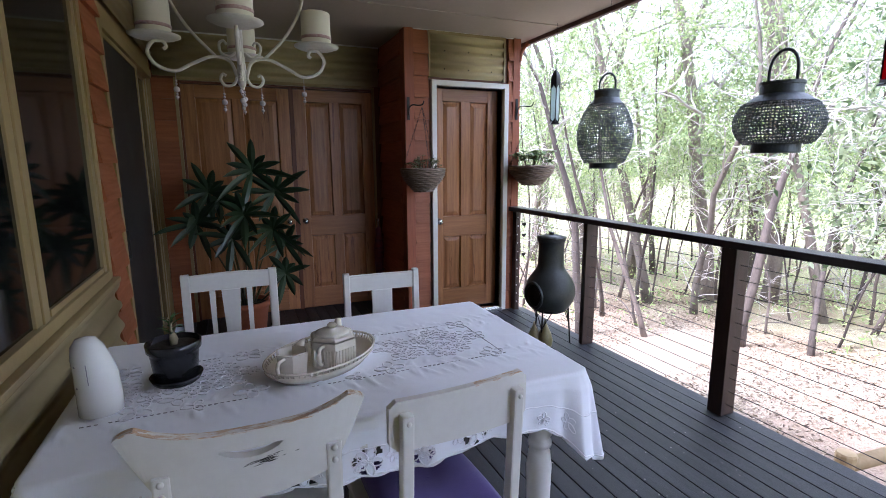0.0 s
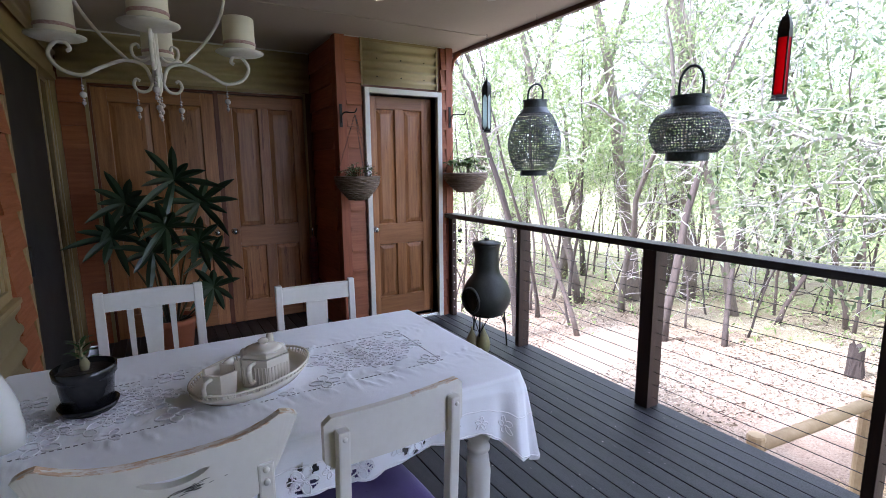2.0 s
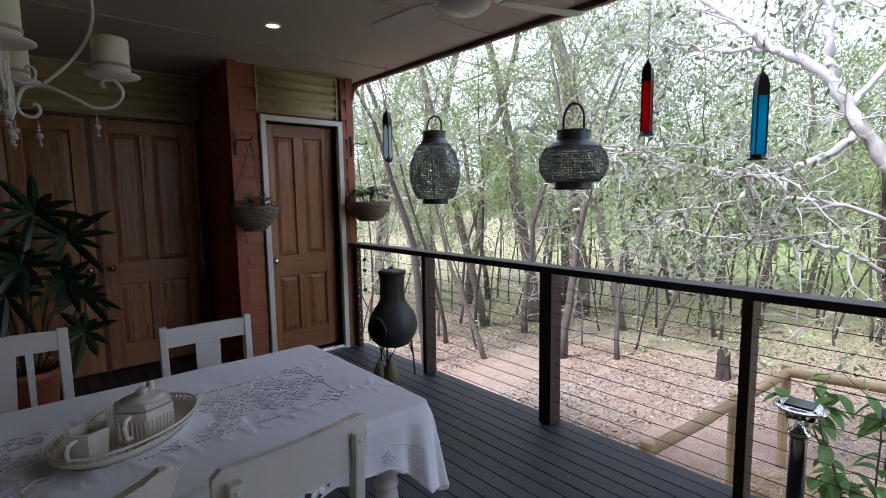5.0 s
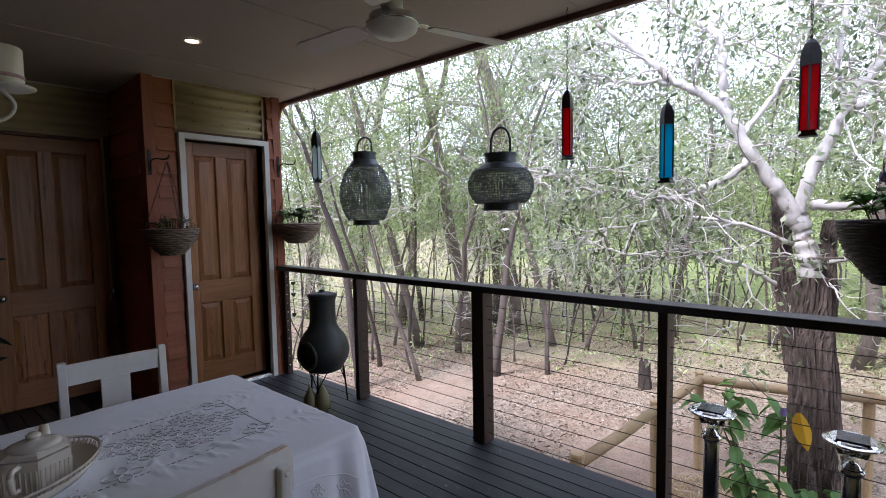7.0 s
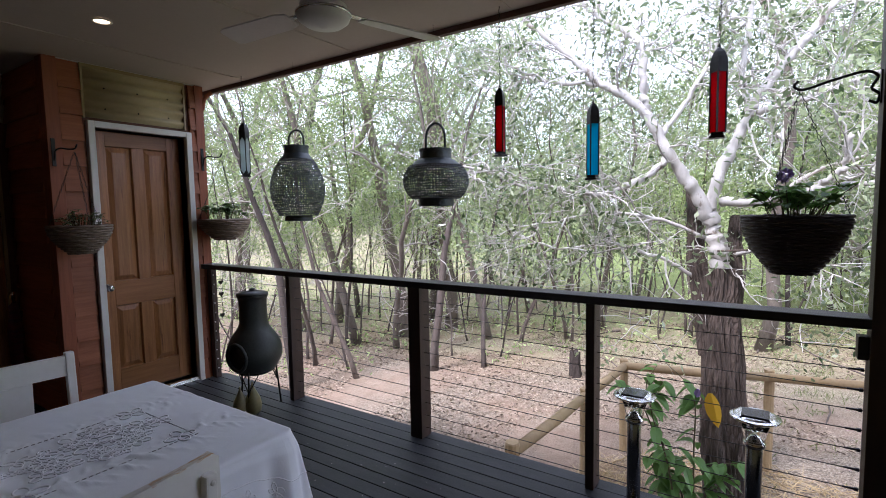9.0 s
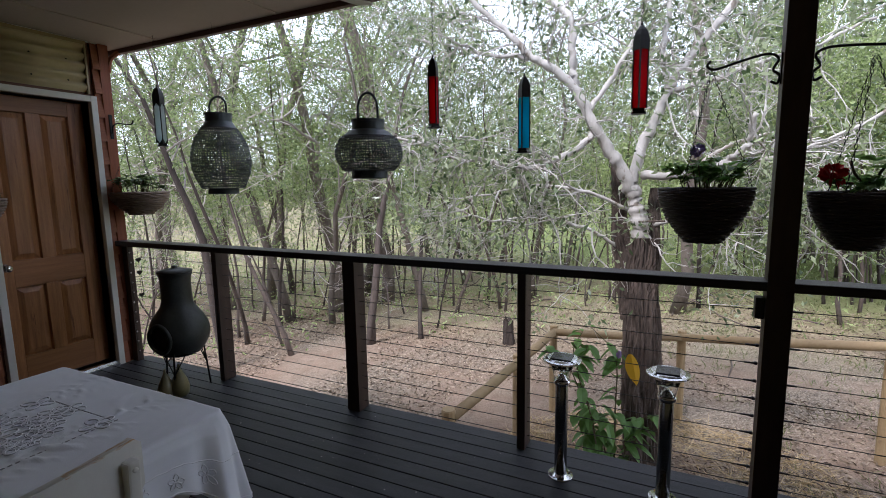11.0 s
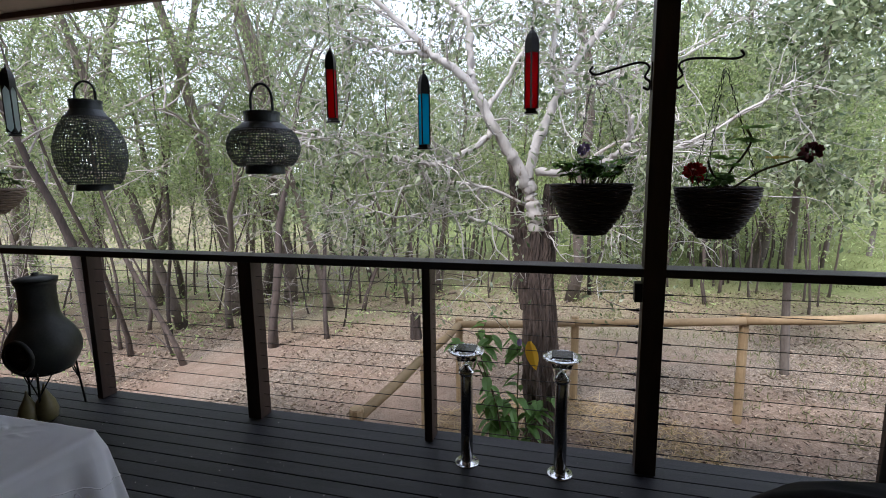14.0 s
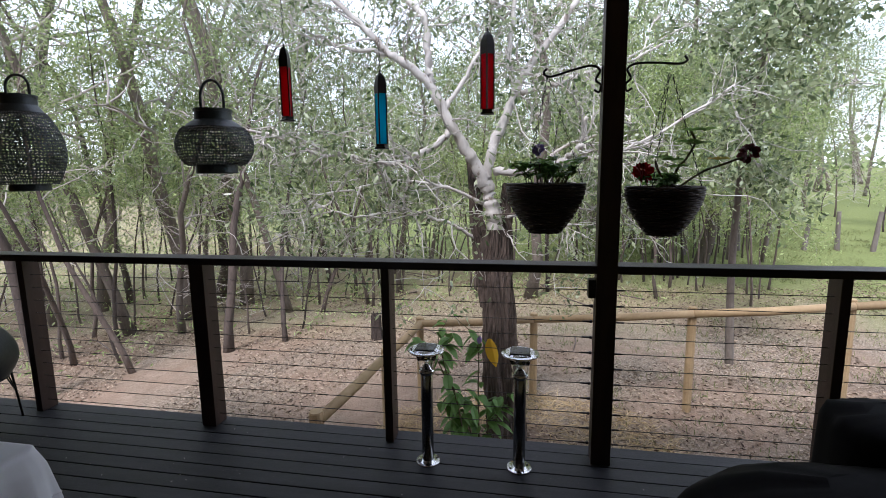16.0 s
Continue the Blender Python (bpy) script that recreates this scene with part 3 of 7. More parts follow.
CUT = (0.10, 0.27, 0.42, 0.60, -0.25, -0.08)    # middles of the cutwork flowers on the near side
for k in range(1, NR + 1):
    d = k / NR
    row = []
    for i, p in enumerate(perim):
        out = Vector((math.copysign(1, p.x) if abs(p.x) > HX - 0.05 else 0, math.copysign(1, p.y) if abs(p.y) > HY - 0.05 else 0, 0))
        corner = max(0.0, 1 - math.hypot(HX - abs(p.x), HY - abs(p.y)) / 0.20)
        if out.length > 0:
            out.normalize()
        s = i * 2 * (HX + HY) * 2 / n
        wave = 0.010 * math.sin(s * 21) * d + 0.006 * math.sin(s * 47 + 1.3) * d
        fold = corner * (0.042 * d ** 0.8 + 0.022 * d * math.sin(s * 70))
        drop = (0.155 + 0.012 * math.sin(s * 9) + 0.17 * corner ** 1.5 + 0.006 * abs(math.sin(s * 38))) * d
        row.append(bm.verts.new(p + out * (0.010 * min(1, d * 6) + wave + fold + 0.008 * d) + Vector((0, 0, -0.004 - drop))))
    rings.append(row)
for a, b in zip(rings, rings[1:]):
    for i in range(n):
        f = bm.faces.new((a[i], b[i], b[(i + 1) % n], a[(i + 1) % n]))
flat = [[v.co.copy() for v in row] for row in rings]
# cutwork: real openings between the petals near the hem
dead = []
for f in bm.faces:
    c = f.calc_center_median()
    if c.z > -0.03 or c.y > -HY + 0.02:
        continue
    for fx in CUT:
        u, v = c.x - (fx - 0.265), c.z + 0.118
        r, a = math.hypot(u, v), math.atan2(v, u)
        if 0.022 < r < 0.044 and math.cos(5 * (a - fx * 9)) < -0.15:
            dead.append(f)
            break
bmesh.ops.delete(bm, geom=dead, context="FACES")
part("cloth", bm, M_CLOTH, cloth, smooth=True)
lace = bmesh.new()


def skirt(along, down):
    """A point just off the hanging cloth: along its edge in steps, and down from the table edge in metres."""
    k = max(0.0, min(NR - 1.001, down / 0.16 * NR))
    i, k0 = int(along) % n, int(k)
    f, g = along - int(along), k - k0
    p = flat[k0][i].lerp(flat[k0][(i + 1) % n], f).lerp(flat[k0 + 1][i].lerp(flat[k0 + 1][(i + 1) % n], f), g)
    out = Vector((0, -1, 0)) if i < NX else Vector((1, 0, 0))
    return p + out * 0.0015


def sewn(start, step, mid, r, petals, turn, cord):
    """A flower of cord loops lying on the hanging cloth."""
    for k in range(petals):
        a = turn + 2 * math.pi * k / petals
        loop_pts = []
        for j in range(13):
            t = 2 * math.pi * j / 12
            u, v = r * 0.95 + r * 0.85 * math.cos(t), r * 0.52 * math.sin(t)
            loop_pts.append(skirt(start + (u * math.cos(a) - v * math.sin(a)) / step, mid - (u * math.sin(a) + v * math.cos(a))))
        tube(lace, loop_pts, cord, 5, False)


SX, SY = 2 * HX / NX, 2 * HY / NY
for fx in CUT:
    sewn((fx - 0.265 + HX) / SX, SX, 0.114, 0.023, 5, fx * 9, 0.0022)
for k in range(15):
    sewn((0.06 + 0.098 * k) / SX, SX, 0.108 + 0.012 * (k % 2), 0.013, 5, 0.4 * k, 0.0017)
for k in range(8):
    sewn(NX + (0.07 + 0.105 * k) / SY, SY, 0.110 + 0.012 * (k % 2), 0.016, 5, 0.5 * k, 0.0018)
for drop, cord in ((0.072, 0.0016), (0.150, 0.0024)):
    tube(lace, [skirt(i + 0.5, drop + 0.005 * abs(math.sin(i * 0.20))) for i in range(0, NX + NY - 2, 2)], cord, 5, False)
tagged(part("lace_band", lace, M_LACE, cloth, "raised white lace flowers along the hem", True), kind="stuff")
# embroidery: cord loops laid on the cloth


def petal_ring(bm, cx, cy, r, petals, turn, cord=0.0026, z=0.0066, inner=True):
    for k in range(petals):
        a = turn + 2 * math.pi * k / petals
        px, py = cx + r * math.cos(a), cy + r * math.sin(a)
        L, W = r * 0.95, r * 0.62
        pts = []
        for j in range(15):
            t = 2 * math.pi * j / 14
            u, v = L * math.cos(t), W * math.sin(t)
            pts.append((px + u * math.cos(a) - v * math.sin(a), py + u * math.sin(a) + v * math.cos(a), z))
        tube(bm, pts, cord, 5, False)


emb = bmesh.new()
OX, OY = 0.265, 1.665
for x, y, r, p in ((-0.01, 1.50, 0.026, 4), (0.42, 1.49, 0.026, 4), (-0.01, 1.80, 0.026, 4), (0.42, 1.80, 0.022, 4), (-0.31, 1.49, 0.026, 4), (-0.38, 1.79, 0.026, 5),
                   (0.80, 1.48, 0.024, 4), (0.80, 1.80, 0.024, 4), (0.30, 1.47, 0.016, 3), (-0.16, 1.46, 0.018, 3)):
    petal_ring(emb, x - OX, y - OY, r, p, random.uniform(0, 2))
for cx, cy in ((0.63, 1.645), (-0.20, 1.645)):
    petal_ring(emb, cx - OX, cy - OY, 0.030, 6, 0.3)
    for k in range(30):
        a, d = 2 * math.pi * k / 30 + random.uniform(-0.2, 0.2), random.uniform(0.065, 0.20)
        petal_ring(emb, cx - OX + d * math.cos(a), cy - OY + d * 0.62 * math.sin(a), random.uniform(0.015, 0.024), random.choice((3, 4, 5)), random.uniform(0, 6), 0.0021)
for k in range(16):
    x = 0.10 + 0.027 * k
    petal_ring(emb, x - OX, 1.655 - OY + 0.012 * math.sin(k * 1.3), 0.009, 2, k, 0.002)
tagged(part("embroidery", emb, M_LACE, cloth, "raised white cord embroidery", True), kind="stuff")
# drawn-thread gaps: not cut, their shade is painted as dark bars on the cloth
slots = bmesh.new()
for y in (1.455, 1.815):
    k = 0
    x = -0.43
    while x < 0.84:
        if noise.noise((x * 5, y * 9, 2)) > -0.35:
            box(slots, x - OX, x - OX + 0.009, y - OY - 0.0014, y - OY + 0.0014, 0.0032, 0.0050)
        x += 0.016
y = 1.47
while y < 1.80:
    box(slots, 0.835 - OX - 0.0014, 0.835 - OX + 0.0014, y - OY, y - OY + 0.012, 0.0032, 0.0050)
    y += 0.016
tagged(part("openwork", slots, M_HOLE, cloth, "dark bars laid on for the shaded gaps of drawn-thread openwork"), kind="stuff")

def cushion_mesh(w, d, h):
    bm = bmesh.new()
    bmesh.ops.create_grid(bm, x_segments=14, y_segments=14, size=1)
    top = bm.verts[:]
    for v in top:
        x, y = v.co.x, v.co.y
        e = (1 - abs(x) ** 3.5) * (1 - abs(y) ** 3.5)
        v.co = Vector((x * w / 2 * (1 - 0.04 * y * y), y * d / 2 * (1 - 0.04 * x * x), h * 0.5 + h * 0.5 * max(0, e) ** 0.5 - 0.012 * math.exp(-(x * x + y * y) * 14)))
    r = bmesh.ops.duplicate(bm, geom=bm.verts[:] + bm.edges[:] + bm.faces[:])
    for v in r["geom"]:
        if isinstance(v, bmesh.types.BMVert):
            v.co.z = h - v.co.z
    bmesh.ops.remove_doubles(bm, verts=bm.verts[:], dist=0.001)
    bmesh.ops.recalc_face_normals(bm, faces=bm.faces[:])
    return bm


def chair_base(c, w, seat_mat=None):
    """Seat, front legs and stretchers; the back legs run up as posts."""
    part("seat", newbox(-w / 2, w / 2, -0.19, 0.21, 0.425, 0.452, 0.008), M_WHITE, c)
    for s in (-1, 1):
        part("leg", newbox(s * (w / 2 - 0.02) - 0.018, s * (w / 2 - 0.02) + 0.018, 0.155, 0.19, 0, 0.425, 0.004), M_WHITE, c)
        part("stretcher", newbox(s * (w / 2 - 0.02) - 0.009, s * (w / 2 - 0.02) + 0.009, -0.165, 0.155, 0.19, 0.215, 0.003), M_WHITE, c)
        part("seat_rail", newbox(s * (w / 2 - 0.02) - 0.009, s * (w / 2 - 0.02) + 0.009, -0.165, 0.155, 0.365, 0.425, 0.002), M_WHITE, c)
    part("seat_rail", newbox(-w / 2 + 0.04, w / 2 - 0.04, 0.165, 0.182, 0.365, 0.425, 0.002), M_WHITE, c)


def curved_board(outline_top, outline_bot, width, bow, thick, y=0.0, n=40, slot=None, taper=0.0):
    """Board bent in plan, its top and bottom edges given as height by place across (-1..1). slot: (half width, middle, sag, half height)."""
    bm = bmesh.new()
    cols = []
    for i in range(n + 1):
        u = -1 + 2 * i / n
        zt, zb = outline_top(u), outline_bot(u)
        yc = y - bow * (1 - u * u)
        zs = [zb, zt]
        if slot:
            hw, mid, sag, hh = slot
            k = max(0.0, 1 - (u / hw) ** 2)
            zm = mid + sag * min(1.0, (u / hw) ** 2)
            e = hh * math.sqrt(k)
            zs = [zb, zm - e, zm + e, zt]
        cols.append([[bm.verts.new((u * width / 2 * (1 - taper * (zt - z) / max(0.01, zt - zb)), yc + s * thick / 2, z)) for z in zs] for s in (-1, 1)])
    m = len(cols[0][0])
    for i in range(n):
        a, b = cols[i], cols[i + 1]
        mu = abs(-1 + 2 * (i + 0.5) / n)
        for k in range(m - 1):
            hole = slot and k == 1 and mu < slot[0]
            if slot and k == 1 and not hole:
                pass
            if not hole:
                bm.faces.new((a[0][k], b[0][k], b[0][k + 1], a[0][k + 1]))
                bm.faces.new((a[1][k], a[1][k + 1], b[1][k + 1], b[1][k]))
        for k in range(m):
            if slot and k in (1, 2) and mu >= slot[0]:
                continue
            bm.faces.new((a[0][k], a[1][k], b[1][k], b[0][k]))
    for e in (cols[0], cols[-1]):
        for k in range(m - 1):
            bm.faces.new((e[0][k], e[0][k + 1], e[1][k + 1], e[1][k]))
    bmesh.ops.remove_doubles(bm, verts=bm.verts[:], dist=0.0004)
    bmesh.ops.recalc_face_normals(bm, faces=bm.faces[:])
    return bm


def worn_strip(fn, width, bow, y, thick, u0, u1, rise=0.0012, wob=0.3):
    """Rubbed top edge: an uneven thin skin of bare wood on the crest."""
    bm = bmesh.new()
    prev = None
    n = 46
    for i in range(n + 1):
        u = u0 + (u1 - u0) * i / n
        yc = y - bow * (1 - u * u)
        w = thick * (0.5 - 0.16 * wob * (1 + noise.noise((u * 13, 2, 0))))
        z = fn(u) + rise
        dz = 0.004 * max(0, 0.4 + noise.noise((u * 9, 5, 1)))
        row = [bm.verts.new(p) for p in ((u * width / 2, yc - thick / 2 - 0.0008, z - dz - 0.001), (u * width / 2, yc - thick / 2 - 0.0008, z), (u * width / 2, yc + w, z))]
        if prev:
            for k in (0, 1):
                bm.faces.new((prev[k], row[k], row[k + 1], prev[k + 1]))
        prev = row
    return bm


def back_post(c, x, top, half=0.0175, depth=0.032, notch=0.012):
    bm = bmesh.new()
    box(bm, x - half, x + half, -0.205, -0.205 + depth, 0, top, 0.005)
    for v in bm.verts:
        v.co.y -= 0.05 * max(0, v.co.z - 0.43) / 0.5
        if v.co.z > top - 0.02 and v.co.y < -0.2:
            v.co.z -= notch
    return part("back_post", bm, M_WHITE, c)


# chair with a wavy crest board
c1 = thing("dining_chair", (-0.015, 1.235, 0), "white-painted chair with wavy crest board, slot handle and worn edge", "chair", "chairs round the table", -1.0)
chair_base(c1, 0.40)
W1C = lambda u: 0.904 + 0.078 * (abs(u) ** 2.2) * (1 if abs(u) < 0.86 else 1 - 3.2 * (abs(u) - 0.86)) + 0.012 * math.cos(u * 3.0)
B1C = lambda u: 0.765 + 0.04 * u * u + (0.06 * max(0, abs(u) - 0.8) / 0.2)
part("crest_board", curved_board(W1C, B1C, 0.475, 0.018, 0.022, -0.222, 44, (0.27, 0.868, 0.012, 0.009), 0.13), M_WHITE, c1)
part("worn_edge", worn_strip(W1C, 0.475, 0.018, -0.222, 0.022, -0.98, 0.98), M_WORN, c1, "bare rubbed wood along the crest")
bm = bmesh.new()
for k in range(26):
    u = 0.10 + random.gauss(0, 0.075)
    x0 = u * 0.475 / 2
    z0 = 0.842 + 0.16 * x0 + random.uniform(-0.007, 0.007)
    hl = random.uniform(0.004, 0.016)
    yy = -0.222 - 0.018 * (1 - u * u) - 0.0118
    v = [bm.verts.new((x0 + p * hl, yy, z0 + p * hl * 0.16 + q)) for p, q in ((-1, 0), (-0.2, -0.0009), (1, 0.0002), (0.1, 0.0010))]
    bm.faces.new(v)
part("scratch", bm, M_BLACKIRON, c1, "dark scratches through the paint")
for s in (-1, 1):
    back_post(c1, s * 0.165, 0.862, 0.0165)
    for k in range(2):
        bm = turned([(0.007, 0), (0.007, 0.003), (0.004, 0.006)], 12)
        bmesh.ops.transform(bm, matrix=pose(s * 0.165, -0.2482 + 0.0008, 0.838 - 0.028 * k, 90, 0, 0), verts=bm.verts[:])
        part("screw", bm, M_WHITE, c1, smooth=True)

# chair with a plain curved backboard and a purple cushion
c2 = thing("dining_chair", (0.447, 1.225, 0), "white-painted chair with plain curved backboard and chipped top edge", "chair", "chairs round the table", 3.0)
chair_base(c2, 0.38)
W2C = lambda u: 0.912 - 0.016 * max(0, abs(u) - 0.9) / 0.1 + 0.004 * u
B2C = lambda u: 0.785 + 0.018 * max(0, abs(u) - 0.9) / 0.1
part("backboard", curved_board(W2C, B2C, 0.375, 0.016, 0.018, -0.212, 40), M_WHITE, c2)
part("worn_edge", worn_strip(W2C, 0.375, 0.016, -0.212, 0.018, 0.15, 0.93, 0.001, 0.9), M_WORN, c2, "chipped strip of bare wood on the top edge")
for s in (-1, 1):
    back_post(c2, s * 0.150, 0.892, 0.0145)
    bm = turned([(0.006, 0), (0.006, 0.003), (0.003, 0.005)], 12)
    bmesh.ops.transform(bm, matrix=pose(s * 0.150, -0.2495, 0.862, 90, 0, 0), verts=bm.verts[:])
    part("screw", bm, M_WHITE, c2, smooth=True)
cu = thing("seat_cushion", (0.452, 1.225, 0.453), "buttoned purple seat cushion on the chair", "cushion", "", 3.0)
part("pad", cushion_mesh(0.345, 0.375, 0.085), M_PURPLE, cu, smooth=True)
part("button", turned([(0.010, 0), (0.010, 0.004), (0.004, 0.008)], 14, (0, 0, 0.066)), M_PURPLE, cu, smooth=True)
for s in (-1, 1):
    bm = tube(bmesh.new(), curve_pts([(s * 0.15, -0.17, 0.03), (s * 0.165, -0.20, 0.01), (s * 0.155, -0.235, 0.0), (s * 0.13, -0.24, -0.03), (s * 0.14, -0.235, -0.08)], 4), 0.004, 6)
    part("tie", bm, M_PURPLE, cu, "purple tie tape", True)

# slatted chairs on the far side
c3 = thing("dining_chair", (-0.060, 2.30, 0), "white-painted chair with slatted back, drawn up to the table", "chair", "chairs round the table", 181.0)
chair_base(c3, 0.42)
for s in (-1, 1):
    back_post(c3, s * 0.195, 0.928, 0.019, 0.032, 0.0)
T3 = lambda u: 0.922 + 0.004 * math.cos(u * 2)
part("top_rail", curved_board(T3, lambda u: 0.842, 0.354, 0.006, 0.02, -0.236, 10), M_WHITE, c3)
part("lower_rail", newbox(-0.177, 0.177, -0.226, -0.206, 0.56, 0.60, 0.003), M_WHITE, c3)
for x, wt, wb in ((-0.083, 0.026, 0.020), (0.0, 0.085, 0.062), (0.083, 0.026, 0.020)):
    bm = slab(bmesh.new(), [(x - wb / 2, 0.601), (x + wb / 2, 0.601), (x + wt / 2, 0.842), (x - wt / 2, 0.842)], -0.238, -0.224)
    part("slat", bm, M_WHITE, c3)
c4 = thing("dining_chair", (0.632, 2.115, 0), "white-painted chair with single wide splat under its top rail", "chair", "chairs round the table", 178.0)
chair_base(c4, 0.39)
for s in (-1, 1):
    back_post(c4, s * 0.178, 0.915, 0.0155)
part("top_rail", curved_board(lambda u: 0.890, lambda u: 0.808, 0.325, 0.006, 0.02, -0.236, 10), M_WHITE, c4)
part("lower_rail", newbox(-0.162, 0.162, -0.226, -0.206, 0.56, 0.60, 0.003), M_WHITE, c4)
part("splat", slab(bmesh.new(), [(-0.05, 0.601), (0.05, 0.601), (0.052, 0.808), (-0.052, 0.808)], -0.240, -0.226), M_WHITE, c4)

# ---- things on the table ----
ZT = TTOP + 0.0045
tray = thing("serving_tray", (0.222, 1.618, ZT), "oval cream ceramic tray with pierced gallery rim", "tray", "", 36)
bm = bmesh.new()
lathe(bm, [(0.02, 0.004), (0.72, 0.004), (0.80, 0.006), (0.97, 0.030), (1.0, 0.034), (1.01, 0.030), (0.84, 0.0), (0.02, 0.0)], 64, sx=0.225, sy=0.150)
part("dish", bm, M_CERAMIC, tray, smooth=True)
for k in range(64):
    a = 2 * math.pi * k / 64
    p = Vector((0.218 * math.cos(a), 0.146 * math.sin(a), 0.030))
    part("gallery_bead", tube(bmesh.new(), [p + Vector((0, 0, -0.002)), p * 1.0 + Vector((0.006 * math.cos(a), 0.006 * math.sin(a), 0.014))], [0.0035, 0.0028], 6), M_CERAMIC, tray)
bm = bmesh.new()
tube(bm, [(0.226 * math.cos(2 * math.pi * k / 64), 0.153 * math.sin(2 * math.pi * k / 64), 0.046) for k in range(65)], 0.004, 8, False)
part("gallery_rim", bm, M_CERAMIC, tray, smooth=True)


def hexpot(t, r0, r1, h, ribs=True, seg=6, wall=0.006):
    """Six-sided ribbed body, open at the top."""
    bm = bmesh.new()
    lathe(bm, [(r0 * 0.3, 0.004), (r0, 0.0), (r0 * 1.02, 0.006), (r1, h * 0.97), (r1 * 1.01, h), (r1 - wall, h), (r1 - wall * 1.5, h * 0.6), (r0 * 0.3, 0.012)], seg)
    part("body", bm, M_CERAMIC, t)
    if ribs:
        for f in range(seg):
            for k in range(7):
                a0, a1 = 2 * math.pi * f / seg, 2 * math.pi * (f + 1) / seg
                u = (k + 0.5) / 7
                def at(r, z):
                    return Vector((r * (math.cos(a0) * (1 - u) + math.cos(a1) * u), r * (math.sin(a0) * (1 - u) + math.sin(a1) * u), z))
                part("rib", tube(bmesh.new(), [at(r0 * 1.02, 0.01), at(r1 * 0.99, h * 0.72)], 0.0028, 5), M_CERAMIC, t)


pot = thing("teapot", (0.258, 1.612, ZT + 0.005), "cream hexagonal ribbed teapot with lid on the tray", "teapot", "", 25)
hexpot(pot, 0.074, 0.078, 0.100)
bm = turned([(0.076, 0.104), (0.070, 0.112), (0.055, 0.118)], 6)
part("shoulder", bm, M_CERAMIC, pot)
lid = part("lid", turned([(0.054, 0.114), (0.056, 0.119), (0.040, 0.127), (0.015, 0.132), (0.009, 0.135), (0.015, 0.140), (0.016, 0.147), (0.010, 0.153), (0.002, 0.155)], 24), M_CERAMIC, pot, smooth=True)
part("handle", tube(bmesh.new(), curve_pts([(-0.066, -0.045, 0.095), (-0.095, -0.066, 0.098), (-0.100, -0.070, 0.075), (-0.092, -0.064, 0.045), (-0.075, -0.052, 0.036)], 5), 0.007, 8), M_CERAMIC, pot, smooth=True)
part("spout", tube(bmesh.new(), curve_pts([(0.045, 0.045, 0.05), (0.066, 0.066, 0.075), (0.076, 0.076, 0.105), (0.082, 0.082, 0.128)], 5), [0.020 - 0.0007 * i for i in range(16)], 10), M_CERAMIC, pot, smooth=True)
pot.scale = (1.06, 1.06, 0.90)
tray.scale = (0.94, 0.94, 1.0)
jug = thing("milk_jug", (0.118, 1.548, ZT + 0.005), "small cream six-sided milk jug on the tray", "jug", "", 25)
hexpot(jug, 0.036, 0.044, 0.078, False)
part("handle", tube(bmesh.new(), curve_pts([(-0.036, -0.022, 0.070), (-0.060, -0.036, 0.068), (-0.060, -0.036, 0.040), (-0.036, -0.022, 0.022)], 5), 0.005, 8), M_CERAMIC, jug, smooth=True)
part("lip", tube(bmesh.new(), [(0.030, 0.018, 0.074), (0.054, 0.032, 0.083)], [0.014, 0.007], 8), M_CERAMIC, jug, smooth=True)

jug.scale = (1.25, 1.25, 1.08)
M_STALK = surface("pale_green_stalk", (0.30, 0.26, 0.16), (0.20, 0.17, 0.09), 12, 60, 0.6, 0.2)
pp = thing("pot_plant", (-0.222, 1.665, ZT), "seedling in a glossy charcoal pot with saucer on the table", "pot plant")
part("saucer", turned([(0.052, 0), (0.062, 0.003), (0.073, 0.024), (0.076, 0.026), (0.068, 0.008), (0.02, 0.006)], 32), M_BLACKPOT, pp, "clear dark saucer", True)
part("pot", turned([(0.050, 0.007), (0.060, 0.010), (0.069, 0.095), (0.071, 0.104), (0.077, 0.110), (0.079, 0.134), (0.075, 0.136), (0.071, 0.118), (0.02, 0.116)], 36), M_BLACKPOT, pp, smooth=True)
part("soil", turned([(0.001, 0.122), (0.04, 0.124), (0.071, 0.119)], 24, cap=False), M_SOIL, pp, "dark crumbly potting soil", True)
part("stem", tube(bmesh.new(), [(0, 0, 0.12), (0.002, 0, 0.14), (0.0, 0.002, 0.152), (-0.004, 0.0, 0.17), (-0.002, 0.002, 0.20)], [0.010, 0.013, 0.010, 0.004, 0.003], 8), M_STALK, pp, "pale swollen stem", True)


def big_leaf(bm, p, d, up, length, width, curl=0.25, n=6):
    """One leaf of n lengthwise steps with a folded midrib."""
    p, d, up = Vector(p), Vector(d).normalized(), Vector(up)
    s = d.cross(up).normalized()
    prev = None
    for i in range(n + 1):
        t = i / n
        c = p + d * (length * t) + Vector((0, 0, -curl * length * t * t))
        w = width * 0.5 * (math.sin(math.pi * min(1, 0.06 + t * 0.94)) ** 0.75)
        u = s.cross(d)
        row = [bm.verts.new(c - s * w + u * w * 0.35), bm.verts.new(c), bm.verts.new(c + s * w + u * w * 0.35)]
        if prev:
            for k in (0, 1):
                bm.faces.new((prev[k], row[k], row[k + 1], prev[k + 1]))
        prev = row


M_SEEDLING = leafy("seedling_leaves", (0.045, 0.11, 0.03), (0.09, 0.17, 0.05), 0.2, 0.4)
